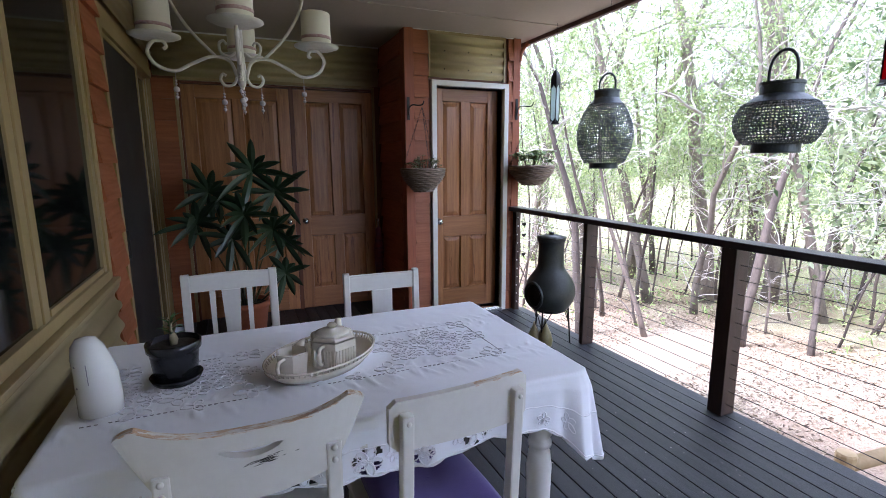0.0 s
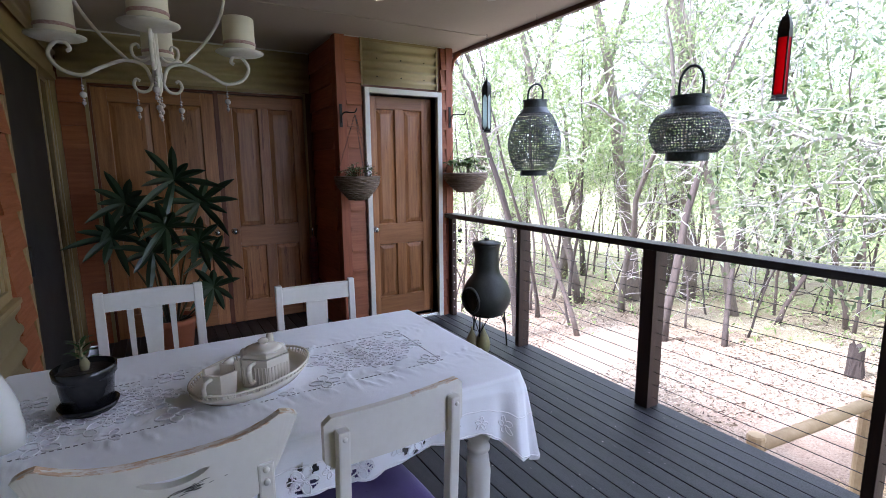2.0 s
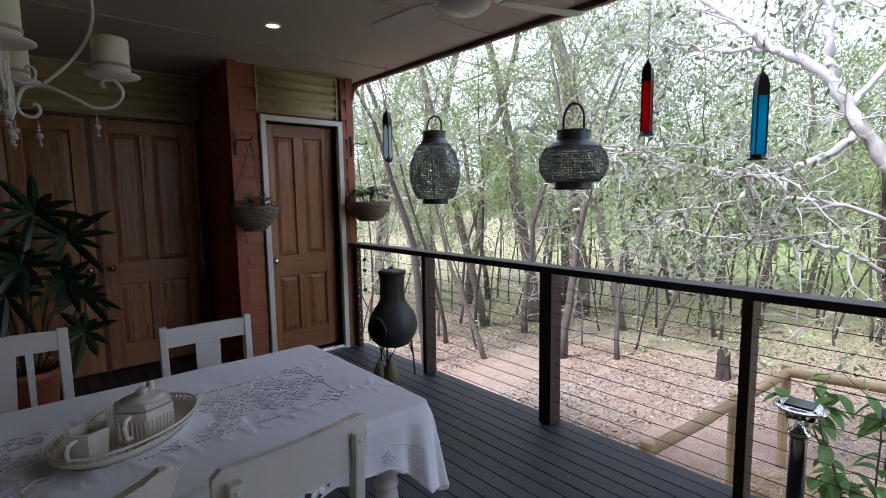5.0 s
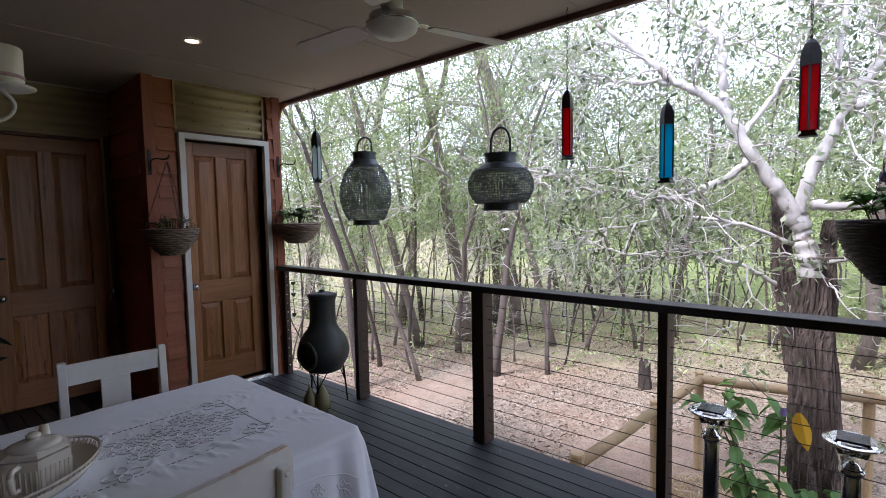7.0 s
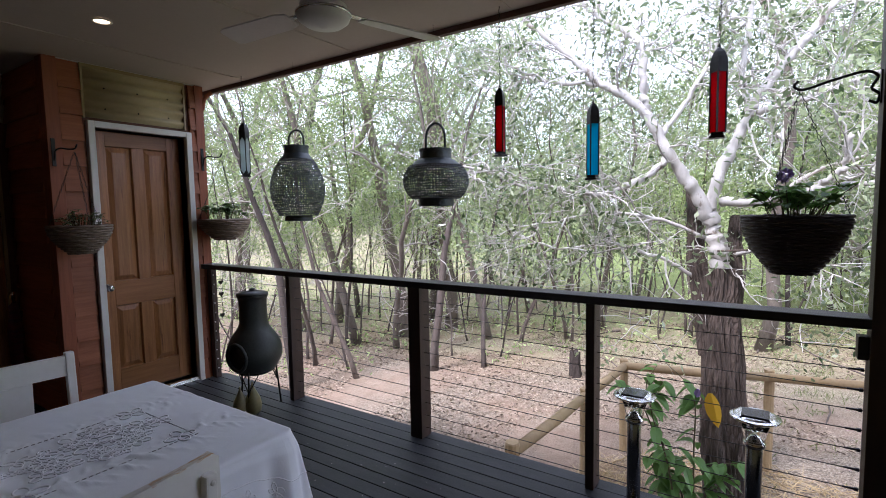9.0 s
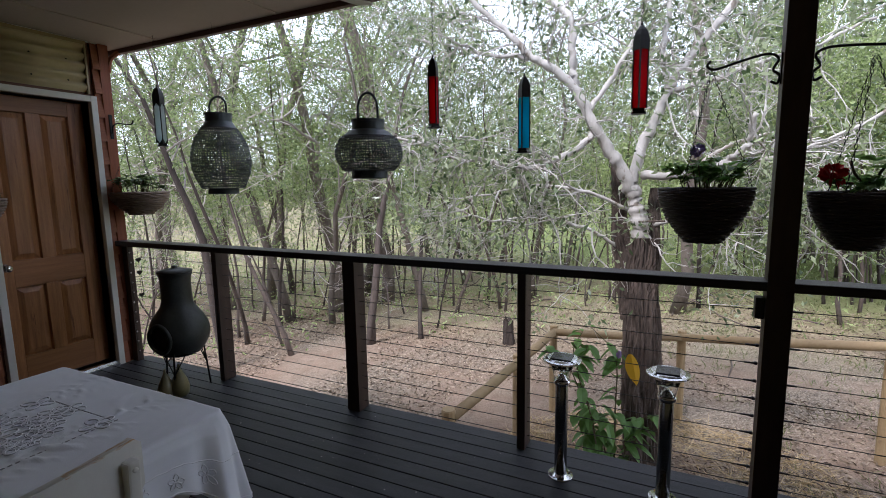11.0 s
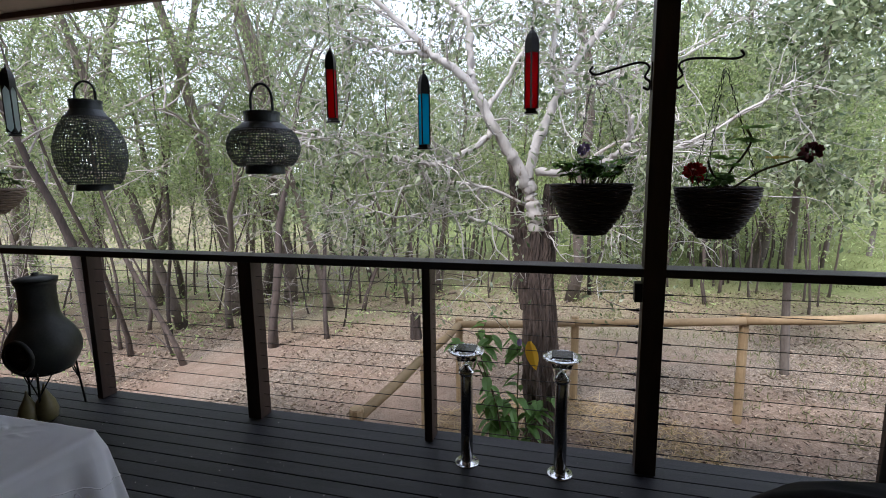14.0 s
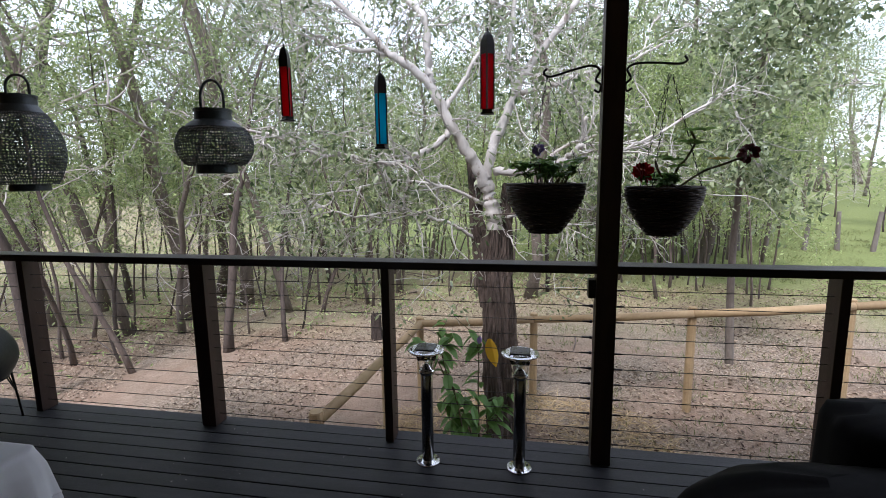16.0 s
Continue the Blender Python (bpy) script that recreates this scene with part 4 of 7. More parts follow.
for k in range(14):
    bm = bmesh.new()
    a = k * 2.4
    big_leaf(bm, (-0.002, 0.002, 0.15 + 0.004 * k), (math.cos(a), math.sin(a), 0.55 + 0.04 * k), (0, 0, 1), 0.055, 0.011, 0.35)
    part("leaf", bm, M_SEEDLING, pp)

jar = thing("ceramic_jar", (-0.395, 1.535, ZT), "tall domed white glazed ceramic jar on the tablecloth", "jar")
bm = turned([(0.046, 0.0), (0.054, 0.004), (0.054, 0.05), (0.051, 0.12), (0.047, 0.165), (0.039, 0.195), (0.024, 0.214), (0.004, 0.219)], 36)
for v in bm.verts:
    if v.co.z > 0.10:
        k = (v.co.z - 0.10) / 0.12
        v.co.x -= 0.018 * k
        if v.co.x > 0.012:
            v.co.z -= 0.035 * k * min(1, (v.co.x - 0.012) / 0.03)
part("body", bm, M_PORCELAIN, jar, smooth=True)
part("seam", tube(bmesh.new(), curve_pts([(-0.01, -0.0508, 0.10), (-0.012, -0.0475, 0.15), (-0.016, -0.036, 0.19), (-0.020, -0.012, 0.212)], 5), 0.0012, 6), M_HOLE, jar, "fine grey line in the glaze", True)
for z in (0.09, 0.15):
    part("spot", turned([(0.003, 0), (0.002, 0.0015)], 10, (0, 0, 0)), M_HOLE, jar).matrix_local = pose(-0.040, -0.037, z, 90, 0, -40)

# ---- chandelier ----
ch = thing("chandelier", (0.033, 1.62, 1.660), "white scrolled iron chandelier with ivory candles and beads", "chandelier")
part("stem", turned([(0.004, 0.0), (0.010, 0.010), (0.012, 0.03), (0.009, 0.05), (0.009, 0.40), (0.016, 0.41), (0.009, 0.43), (0.006, 0.895)], 14), M_CHANDELIER, ch, smooth=True)
for k in range(4):
    a = radians(-3 + 90 * k)
    ux, uy = math.cos(a), math.sin(a)

    def P(r, z):
        return (ux * r, uy * r, z)

    arm = curve_pts([P(0.012, 0.03), P(0.03, 0.075), P(0.075, 0.085), P(0.13, 0.062), P(0.175, 0.040), P(0.220, 0.054), P(0.239, 0.088), P(0.222, 0.117), P(0.200, 0.118), P(0.192, 0.104), P(0.200, 0.097)], 6)
    part("arm", tube(bmesh.new(), arm, 0.005, 8), M_CHANDELIER, ch, smooth=True)
    low = curve_pts([P(0.006, 0.09), P(0.010, 0.045), P(0.022, 0.012), P(0.045, 0.006), P(0.058, 0.022), P(0.052, 0.038), P(0.043, 0.034)], 6)
    part("lower_scroll", tube(bmesh.new(), low, 0.0043, 8), M_CHANDELIER, ch, smooth=True)
    up = curve_pts([P(0.012, 0.10), P(0.03, 0.088), P(0.052, 0.098), P(0.055, 0.122), P(0.043, 0.130), P(0.036, 0.120)], 6)
    part("inner_scroll", tube(bmesh.new(), up, 0.004, 8), M_CHANDELIER, ch, smooth=True)
    brace = curve_pts([P(0.065, 0.085), P(0.13, 0.155), P(0.175, 0.235), P(0.185, 0.32), P(0.15, 0.42), P(0.07, 0.47), P(0.012, 0.50)], 6)
    part("brace", tube(bmesh.new(), brace, 0.0045, 8), M_CHANDELIER, ch, smooth=True)
    cx, cy = ux * 0.218, uy * 0.218
    part("drip_plate", turned([(0.012, 0.121), (0.055, 0.125), (0.066, 0.130), (0.066, 0.133), (0.05, 0.131), (0.01, 0.131)], 28, (cx, cy, 0)), M_CHANDELIER, ch, smooth=True)
    candle = part("candle", turned([(0.042, 0.1315), (0.0435, 0.135), (0.0435, 0.224), (0.041, 0.227), (0.034, 0.224), (0.004, 0.221)], 28, (cx, cy, 0)), M_WAX, ch, "ivory pillar candle", True)
    part("band", turned([(0.0438, 0.150), (0.0452, 0.151), (0.0452, 0.158), (0.0438, 0.159)], 40, (cx, cy, 0), cap=False), M_RIBBON, candle, "beaded pink band", True)
    for r0, dz in ((0.175, 0.035), (0.052, 0.004)):
        x, y = ux * r0, uy * r0
        d = part("drop", tube(bmesh.new(), [(x, y, dz), (x, y, dz - 0.075)], 0.0008, 5), M_PEARL, ch, "hanging bead drop")
        for z, r in ((0.022, 0.0035), (0.030, 0.0035), (0.045, 0.0085), (0.058, 0.0035), (0.066, 0.005)):
            bm = bmesh.new()
            bmesh.ops.create_uvsphere(bm, u_segments=12, v_segments=8, radius=r, matrix=Matrix.Translation((x, y, dz - z)))
            part("bead", bm, M_PEARL, d, smooth=True)
part("ceiling_rose", turned([(0.055, 0.893), (0.05, 0.88), (0.02, 0.865), (0.006, 0.86)], 24), M_CHANDELIER, ch, smooth=True)

# ---- ceiling fan and downlight ----
M_FAN = surface("fan_enamel", (0.74, 0.72, 0.68), (0.66, 0.64, 0.60), 3, 60, 0.35, 0.03)
fan = thing("ceiling_fan", (1.68, 1.708, 2.30), "white three-blade ceiling fan at rest", "ceiling fan")
part("motor", turned([(0.012, -0.004), (0.02, 0.0), (0.085, 0.008), (0.115, 0.03), (0.125, 0.055), (0.125, 0.062), (0.108, 0.070), (0.108, 0.095), (0.06, 0.115), (0.03, 0.12)], 36), M_FAN, fan, smooth=True)
part("trim_ring", turned([(0.1255, 0.050), (0.1285, 0.053), (0.1285, 0.060), (0.1255, 0.063)], 36, cap=False), M_CHROME, fan, smooth=True)
part("downrod", turned([(0.050, 0.112), (0.052, 0.19)], 24), M_FAN, fan, smooth=True)
part("canopy", turned([(0.03, 0.185), (0.065, 0.21), (0.072, 0.2495)], 28), M_FAN, fan, smooth=True)
for a in (94, -18, 214):
    bm = bmesh.new()
    o = [(0.20, -0.045), (0.26, -0.062), (0.62, -0.070), (0.655, -0.055), (0.66, 0.0), (0.655, 0.055), (0.62, 0.070), (0.26, 0.062), (0.20, 0.045)]
    lo = [bm.verts.new((x, y, 0.072 + y * 0.2)) for x, y in o]
    hi = [bm.verts.new((x, y, 0.079 + y * 0.2)) for x, y in o]
    bm.faces.new(lo[::-1])
    bm.faces.new(hi)
    for i in range(len(o)):
        j = (i + 1) % len(o)
        bm.faces.new((lo[i], lo[j], hi[j], hi[i]))
    bmesh.ops.transform(bm, matrix=pose(0, 0, 0, 0, 0, a), verts=bm.verts[:])
    blade = part("blade", bm, M_FAN, fan)
    bm = newbox(0.09, 0.26, -0.018, 0.018, 0.079, 0.085, 0.002)
    bmesh.ops.transform(bm, matrix=pose(0, 0, 0, 0, 0, a), verts=bm.verts[:])
    part("bracket", bm, M_CHROME, blade)
dl = thing("downlight", (1.36, 3.138, ZC - 0.001), "lit warm recessed ceiling downlight", "downlight")
part("rim", turned([(0.052, 0.0), (0.052, -0.005), (0.042, -0.008), (0.038, -0.002)], 32, cap=False), M_WHITEMETAL, dl, smooth=True)
part("lamp", turned([(0.001, -0.004), (0.037, -0.002)], 28, cap=False), glowing("warm_lamp", (1.0, 0.72, 0.42), 9.0), dl, "glowing warm lamp face")


# ---- pierced lanterns ----
def pierced(prof, seg, rows_per, jitter, keep):
    """A turned shell cut through with small uneven openings."""
    bm = bmesh.new()
    rings = []
    dz = abs(prof[1][1] - prof[0][1])
    for i, (r, z) in enumerate(prof):
        edge = i in (0, len(prof) - 1)
        row = []
        for k in range(seg):
            a = 2 * math.pi * (k + (0 if edge else 0.5 * (i % 2) + random.uniform(-0.22, 0.22))) / seg
            row.append(bm.verts.new((r * math.cos(a), r * math.sin(a), z + (0 if edge else random.uniform(-0.28, 0.28) * dz))))
        rings.append(row)
    cells = [(a[k], a[(k + 1) % seg], b[(k + 1) % seg], b[k]) for a, b in zip(rings, rings[1:]) for k in range(seg)]
    faces = [bm.faces.new(q) for q in cells]
    for f in faces:
        vs = list(f.verts)
        c = f.calc_center_median()
        s = keep + random.uniform(-jitter, jitter)
        ring = []
        for i in range(4):
            ring += [vs[i], bm.verts.new((vs[i].co + vs[(i + 1) % 4].co) / 2)]
        inner = [bm.verts.new(c + (v.co - c) * max(0.15, min(0.88, s * (0.84 if i % 2 == 0 else 1.12) + random.uniform(-0.06, 0.06)))) for i, v in enumerate(ring)]
        for i in range(8):
            j = (i + 1) % 8
            bm.faces.new((ring[i], ring[j], inner[j], inner[i]))
    bmesh.ops.delete(bm, geom=faces, context="FACES_ONLY")
    bmesh.ops.recalc_face_normals(bm, faces=bm.faces[:])
    r = bmesh.ops.solidify(bm, geom=bm.faces[:], thickness=0.0015)
    return bm


def lantern(name, at, shell, seg, top, foot, handle, label):
    t = thing(name, at, label, "lantern", "pierced lanterns")
    part("shell", pierced(shell, seg, 1, 0.08, 0.69), M_LANTERN, t, "pierced metal shell with small openings")
    part("collar", turned(top, 40), M_LANTERN, t, smooth=False)
    part("foot", turned(foot, 40), M_LANTERN, t)
    w, z0, h = handle
    pts = [(0, -w, z0)] + [(0, -w * math.cos(math.pi * k / 14), z0 + h * 0.45 + h * 0.55 * math.sin(math.pi * k / 14)) for k in range(15)] + [(0, w, z0)]
    part("handle", tube(bmesh.new(), pts, 0.0075, 8), M_LANTERN, t, smooth=True)
    hang = ZC + 0.0 - at[2]
    part("hanging_wire", tube(bmesh.new(), [(0, 0, z0 + h), (0, 0, hang)], 0.0008, 5), M_BLACKIRON, t)
    return t


S = 2.50 / 2.30
N1 = 25
sh1 = [(S * (0.090 + 0.091 * math.sin(math.pi * (0.10 + 0.86 * k / N1)) ** 0.8), S * (0.035 + 0.385 * k / N1)) for k in range(N1 + 1)]
lantern("oval_lantern", (2.50, 2.685 * S - 0.015, 1.45 + (1.395 - 1.45) * S), sh1, 60,
        [(sh1[-1][0] + 0.001, sh1[-1][1] - 0.004), (S * 0.092, S * 0.440), (S * 0.080, S * 0.458), (S * 0.079, S * 0.508), (S * 0.084, S * 0.510), (S * 0.084, S * 0.500), (S * 0.03, S * 0.500)],
        [(S * 0.03, 0.004), (S * 0.092, 0.0), (S * 0.094, S * 0.006), (S * 0.090, S * 0.036), (sh1[0][0] + 0.001, S * 0.040), (S * 0.03, S * 0.040)],
        (S * 0.076, S * 0.50, S * 0.115), "tall oval grey pierced-metal lantern hanging at the deck edge")
N2 = 14
Q = S * 0.835
sh2 = [(Q * (0.112 + 0.106 * math.sin(math.pi * (0.08 + 0.80 * k / N2)) ** 0.6), S * (0.040 + 0.185 * k / N2)) for k in range(N2 + 1)]
lantern("round_lantern", (2.50, 1.545 * S - 0.022, 1.45 + (1.475 - 1.45) * S), sh2, 66,
        [(sh2[-1][0] + 0.001, sh2[-1][1] - 0.004), (Q * 0.130, S * 0.250), (Q * 0.104, S * 0.262), (Q * 0.102, S * 0.312), (Q * 0.108, S * 0.314), (Q * 0.107, S * 0.300), (Q * 0.03, S * 0.300)],
        [(Q * 0.03, 0.004), (Q * 0.116, 0.0), (Q * 0.118, S * 0.006), (Q * 0.116, S * 0.042), (sh2[0][0] + 0.001, S * 0.046), (Q * 0.03, S * 0.046)],
        (Q * 0.076, S * 0.30, S * 0.155), "squat round grey pierced-metal lantern hanging at the deck edge")


def tinted(name, color):
    m = bpy.data.materials.new(name)
    m.use_nodes = True
    N, L = m.node_tree.nodes, m.node_tree.links
    b = N["Principled BSDF"]
    b.inputs["Base Color"].default_value = rgb(color)
    b.inputs["Roughness"].default_value = 0.25
    tr = N.new("ShaderNodeBsdfTranslucent")
    tr.inputs[0].default_value = rgb(color)
    tex = N.new("ShaderNodeTexVoronoi")
    tex.inputs["Scale"].default_value = 90
    bp = N.new("ShaderNodeBump")
    bp.inputs["Strength"].default_value = 0.5
    bp.inputs["Distance"].default_value = 0.004
    L.new(tex.outputs[0], bp.inputs["Height"])
    L.new(bp.outputs[0], b.inputs["Normal"])
    clear = N.new("ShaderNodeBsdfTransparent")
    clear.inputs[0].default_value = rgb(color)
    both = N.new("ShaderNodeMixShader")
    both.inputs[0].default_value = 0.45
    L.new(tr.outputs[0], both.inputs[1])
    L.new(clear.outputs[0], both.inputs[2])
    ms = N.new("ShaderNodeMixShader")
    ms.inputs[0].default_value = 0.88
    L.new(b.outputs[0], ms.inputs[1])
    L.new(both.outputs[0], ms.inputs[2])
    L.new(ms.outputs[0], N["Material Output"].inputs[0])
    return m


def pendant(at, h, w, glass, label, turn=12, plates=False):
    """Slim four-sided lantern: pierced foot, glass sides, domed top and chain."""
    t = thing("glass_pendant_lantern", at, label, "lantern", "slim glass lanterns", turn)
    g = w / 2
    part("foot", turned([(g * 0.4, 0.0), (g * 1.75, 0.0), (g * 1.75, 0.006), (g * 1.35, 0.012), (g * 1.35, 0.024)], 4), M_BLACKIRON, t)
    z0, z1 = 0.024, h * 0.70
    for k in range(4):
        a = radians(45 + 90 * k)
        x, y = g * 1.25 * math.cos(a), g * 1.25 * math.sin(a)
        part("corner_bar", newbox(x - 0.003, x + 0.003, y - 0.003, y + 0.003, z0, z1, 0.0), M_BLACKIRON, t)
        bm = newbox(-g * 0.84, g * 0.84, -0.0012, 0.0012, z0, z1)
        bmesh.ops.transform(bm, matrix=pose(0, 0, 0, 0, 0, 90 * k) @ pose(0, g * 0.87, 0), verts=bm.verts[:])
        p = part("pane", bm, glass, t, "coloured textured glass")
        for s in (-1, 1) if plates else ():
            for za, zb in ((z1, z1 - 0.035), (z0, z0 + 0.030)):
                bm = bmesh.new()
                f = [[bm.verts.new((x, y, z)) for x, z in ((s * g * 0.85, za), (s * g * 0.85, zb), (0, za))] for y in (0.002, 0.0035)]
                bm.faces.new(f[0])
                bm.faces.new(f[1])
                for i in range(3):
                    bm.faces.new((f[0][i], f[0][(i + 1) % 3], f[1][(i + 1) % 3], f[1][i]))
                bmesh.ops.recalc_face_normals(bm, faces=bm.faces[:])
                bmesh.ops.transform(bm, matrix=pose(0, 0, 0, 0, 0, 90 * k) @ pose(0, g * 0.87, 0), verts=bm.verts[:])
                part("corner_plate", bm, M_BLACKIRON, t)
    bm = turned([(g * 1.42, z1), (g * 1.42, h * 0.80), (g * 1.25, h * 0.86), (g * 0.9, h * 0.915), (g * 0.35, h * 0.955), (g * 0.15, h * 0.965), (g * 0.28, h * 0.975), (g * 0.1, h)], 4)
    bmesh.ops.rotate(bm, verts=bm.verts[:], matrix=Matrix.Rotation(math.pi / 4, 3, "Z"))
    cap = part("cap", bm, M_BLACKIRON, t, "domed black metal cap")
    z = h
    top = ZC - 0.002 - at[2]
    k = 0
    while z < top:
        pts = [(0.005 * math.cos(a) * (1 if k % 2 else 0), 0.005 * math.cos(a) * (0 if k % 2 else 1), z + 0.010 + 0.011 * math.sin(a)) for a in (2 * math.pi * i / 8 for i in range(9))]
        part("chain_link", tube(bmesh.new(), pts, 0.0012, 4, False), M_BLACKIRON, t)
        z += 0.019
        k += 1
    return t


RED, BLUE, FROST = tinted("red_glass", (0.84, 0.075, 0.13)), tinted("blue_glass", (0.03, 0.78, 0.92)), tinted("frosted_glass", (0.84, 0.90, 0.90))


def hung(y, z):
    return (2.50, y * S - 0.02, 1.45 + (z - 1.45) * S)


pendant(hung(3.262, 1.725), 0.417 * S, 0.052 * S, FROST, "slim black lantern with frosted white glass on a chain", 20, True)
pendant(hung(1.143, 1.720), 0.357 * S, 0.042 * S, RED, "slim black lantern with red glass on a chain", 8)
pendant(hung(0.673, 1.578), 0.360 * S, 0.043 * S, BLUE, "slim black lantern with blue glass on a chain", 40)
pendant(hung(0.176, 1.720), 0.368 * S, 0.045 * S, RED, "slim black lantern with deep red glass on a chain", 45)


# ---- hanging baskets ----
def wicker(t, r, h, mat, rows):
    """Bowl woven of stacked wavy rods round ribs."""
    for k in range(rows):
        f = k / (rows - 1)
        z = -h + h * f
        rr = r * (0.40 + 0.60 * math.sin(f * math.pi / 2) ** 0.95)
        pts = [((rr + 0.0035 * (-1) ** (i // 2 + k)) * math.cos(2 * math.pi * i / 44), (rr + 0.0035 * (-1) ** (i // 2 + k)) * math.sin(2 * math.pi * i / 44), z + random.uniform(-0.0018, 0.0018)) for i in range(44)]
        pts.append(pts[0])
        part("woven_rod", tube(bmesh.new(), pts, h / rows * 0.62, 6, False), mat, t, smooth=True)
    prof = [(0.01, -h)] + [(r * (0.40 + 0.60 * math.sin(f * math.pi / 2) ** 0.95) - 0.008, -h + h * f) for f in (0, 0.2, 0.4, 0.6, 0.8, 0.97)]
    part("liner", turned(prof, 28, cap=False), M_SOIL, t, "dark coir liner")
    part("soil", turned([(0.001, -0.012), (r * 0.6, -0.008), (r * 0.98, -0.018)], 24, cap=False), M_SOIL, t)


M_IVY = leafy("ivy_leaves", (0.07, 0.13, 0.035), (0.17, 0.25, 0.08), 0.3, 0.45)
M_GERAN = leafy("geranium_leaves", (0.07, 0.17, 0.03), (0.20, 0.34, 0.08), 0.55, 0.5)
M_RED = surface("red_petals", (0.62, 0.018, 0.022), (0.42, 0.010, 0.014), 20, 90, 0.6, 0.2)
M_DARKRED = surface("withered_petals", (0.14, 0.012, 0.016), (0.07, 0.006, 0.008), 20, 90, 0.7, 0.2)
M_LILAC = surface("lilac_petals", (0.34, 0.26, 0.50), (0.26, 0.18, 0.42), 20, 90, 0.6, 0.2)
M_STEM = surface("green_brown_stems", (0.10, 0.09, 0.035), (0.06, 0.045, 0.02), 12, 60, 0.7, 0.2)


def basket(at, r, h, mat, label, hook_z, chains=3, rows=21):
    t = thing("hanging_basket", at, label, "hanging basket", "hanging baskets")
    wicker(t, r, h, mat, rows)
    for k in range(chains):
        a = 2 * math.pi * k / chains + 0.5
        p0, p1 = Vector((r * 0.97 * math.cos(a), r * 0.97 * math.sin(a), 0)), Vector((0, 0, hook_z))
        n = int((p1 - p0).length / 0.024)
        bm = bmesh.new()
        d = (p1 - p0).normalized()
        for i in range(n):
            c = p0 + d * (0.024 * i)
            s = d.cross(Vector((1, 0.2, 0)) if i % 2 else Vector((0, 1, 0.3))).normalized()
            tube(bm, [c + s * 0.004, c + d * 0.015 + s * 0.0045, c + d * 0.028, c + d * 0.015 - s * 0.0045, c - s * 0.004], 0.0014, 4, False)
        part("chain", bm, M_BLACKIRON, t)
    return t


def sprigs(t, n, r, height, leaf, width, mat, droop=0.0, stems=True, seed=1):
    rg = random.Random(seed)
    for k in range(n):
        a, d = rg.uniform(0, 6.28), r * rg.uniform(0.1, 0.95)
        x, y = d * math.cos(a), d * math.sin(a)
        hh = height * rg.uniform(0.35, 1.0)
        tip = Vector((x * (1 + 0.5 * rg.random()), y * (1 + 0.5 * rg.random()), hh - droop * (d / r) * height))
        if stems:
            part("stem", tube(bmesh.new(), [(x * 0.7, y * 0.7, -0.015), (x * 0.9, y * 0.9, hh * 0.5), tip], [0.0028, 0.0022, 0.0015], 5, False), M_STEM, t)
        bm = bmesh.new()
        for q in range(5):
            b = rg.uniform(0, 6.28)
            big_leaf(bm, tip * rg.uniform(0.75, 1.0), (math.cos(b), math.sin(b), rg.uniform(-0.2, 0.6)), (0, 0, 1), leaf * rg.uniform(0.7, 1.2), width, 0.3, 4)
        part("sprig", bm, mat, t)


def blossom(t, at, r, mat, seed):
    rg = random.Random(seed)
    bm = bmesh.new()
    for k in range(34):
        v = Vector((rg.gauss(0, 1), rg.gauss(0, 1), rg.gauss(0, 1))).normalized()
        big_leaf(bm, Vector(at) + v * r * 0.35, v + Vector((rg.gauss(0, .5), rg.gauss(0, .5), rg.gauss(0, .5))), v.cross(Vector((0.3, 0.2, 1))), r * 0.75, r * 0.6, 0.1, 3)
    return part("flower", bm, mat, t)


BX = 2.45
b1 = basket((BX, -0.112, 1.402), 0.180, 0.225, M_WICKER, "dark wicker hanging basket with green leaves and a lilac flower", 0.50)
sprigs(b1, 34, 0.15, 0.12, 0.055, 0.042, M_GERAN, seed=4)
blossom(b1, (0.0, 0.035, 0.165), 0.032, M_LILAC, 5)
part("stem", tube(bmesh.new(), [(0, 0.02, 0), (0, 0.035, 0.15)], 0.002, 5), M_STEM, b1)
b2 = basket((BX, -0.648, 1.383), 0.165, 0.215, M_WICKER, "dark wicker hanging basket with leggy red geranium", 0.525)
sprigs(b2, 14, 0.15, 0.07, 0.05, 0.045, M_GERAN, seed=9)
blossom(b2, (-0.04, 0.105, 0.070), 0.050, M_RED, 6)
blossom(b2, (0.0, -0.345, 0.150), 0.046, M_DARKRED, 7)
for pts in ([(0, -0.02, -0.01), (0, -0.05, 0.08), (0.01, -0.09, 0.13), (0.0, -0.12, 0.20), (0, -0.10, 0.25)], [(0, 0.03, -0.01), (0, 0.01, 0.03), (0, 0.105, 0.04)], [(0, -0.06, 0.0), (0, -0.16, 0.07), (0, -0.24, 0.10), (0, -0.345, 0.14)], [(0, -0.05, 0), (0, 0.02, 0.06), (0.02, 0.04, 0.12)]):
    part("stem", tube(bmesh.new(), curve_pts(pts, 4), 0.0055, 6), M_STEM, b2, smooth=True)
for k, (y, z) in enumerate(((-0.10, 0.25), (-0.16, 0.25), (-0.13, 0.19), (-0.03, 0.12), (0.02, 0.13), (-0.22, 0.12), (-0.09, 0.20), (-0.06, 0.09))):
    bm = bmesh.new()
    for q in range(3):
        a = k * 1.7 + q * 2.1
        big_leaf(bm, (0, y, z), (math.cos(a) * 0.6, math.sin(a), 0.25), (0, 0, 1), 0.055, 0.058, 0.2, 4)
    part("sprig", bm, M_GERAN if k != 5 else leafy("yellowing_leaf", (0.42, 0.30, 0.03), (0.36, 0.34, 0.05)), b2)

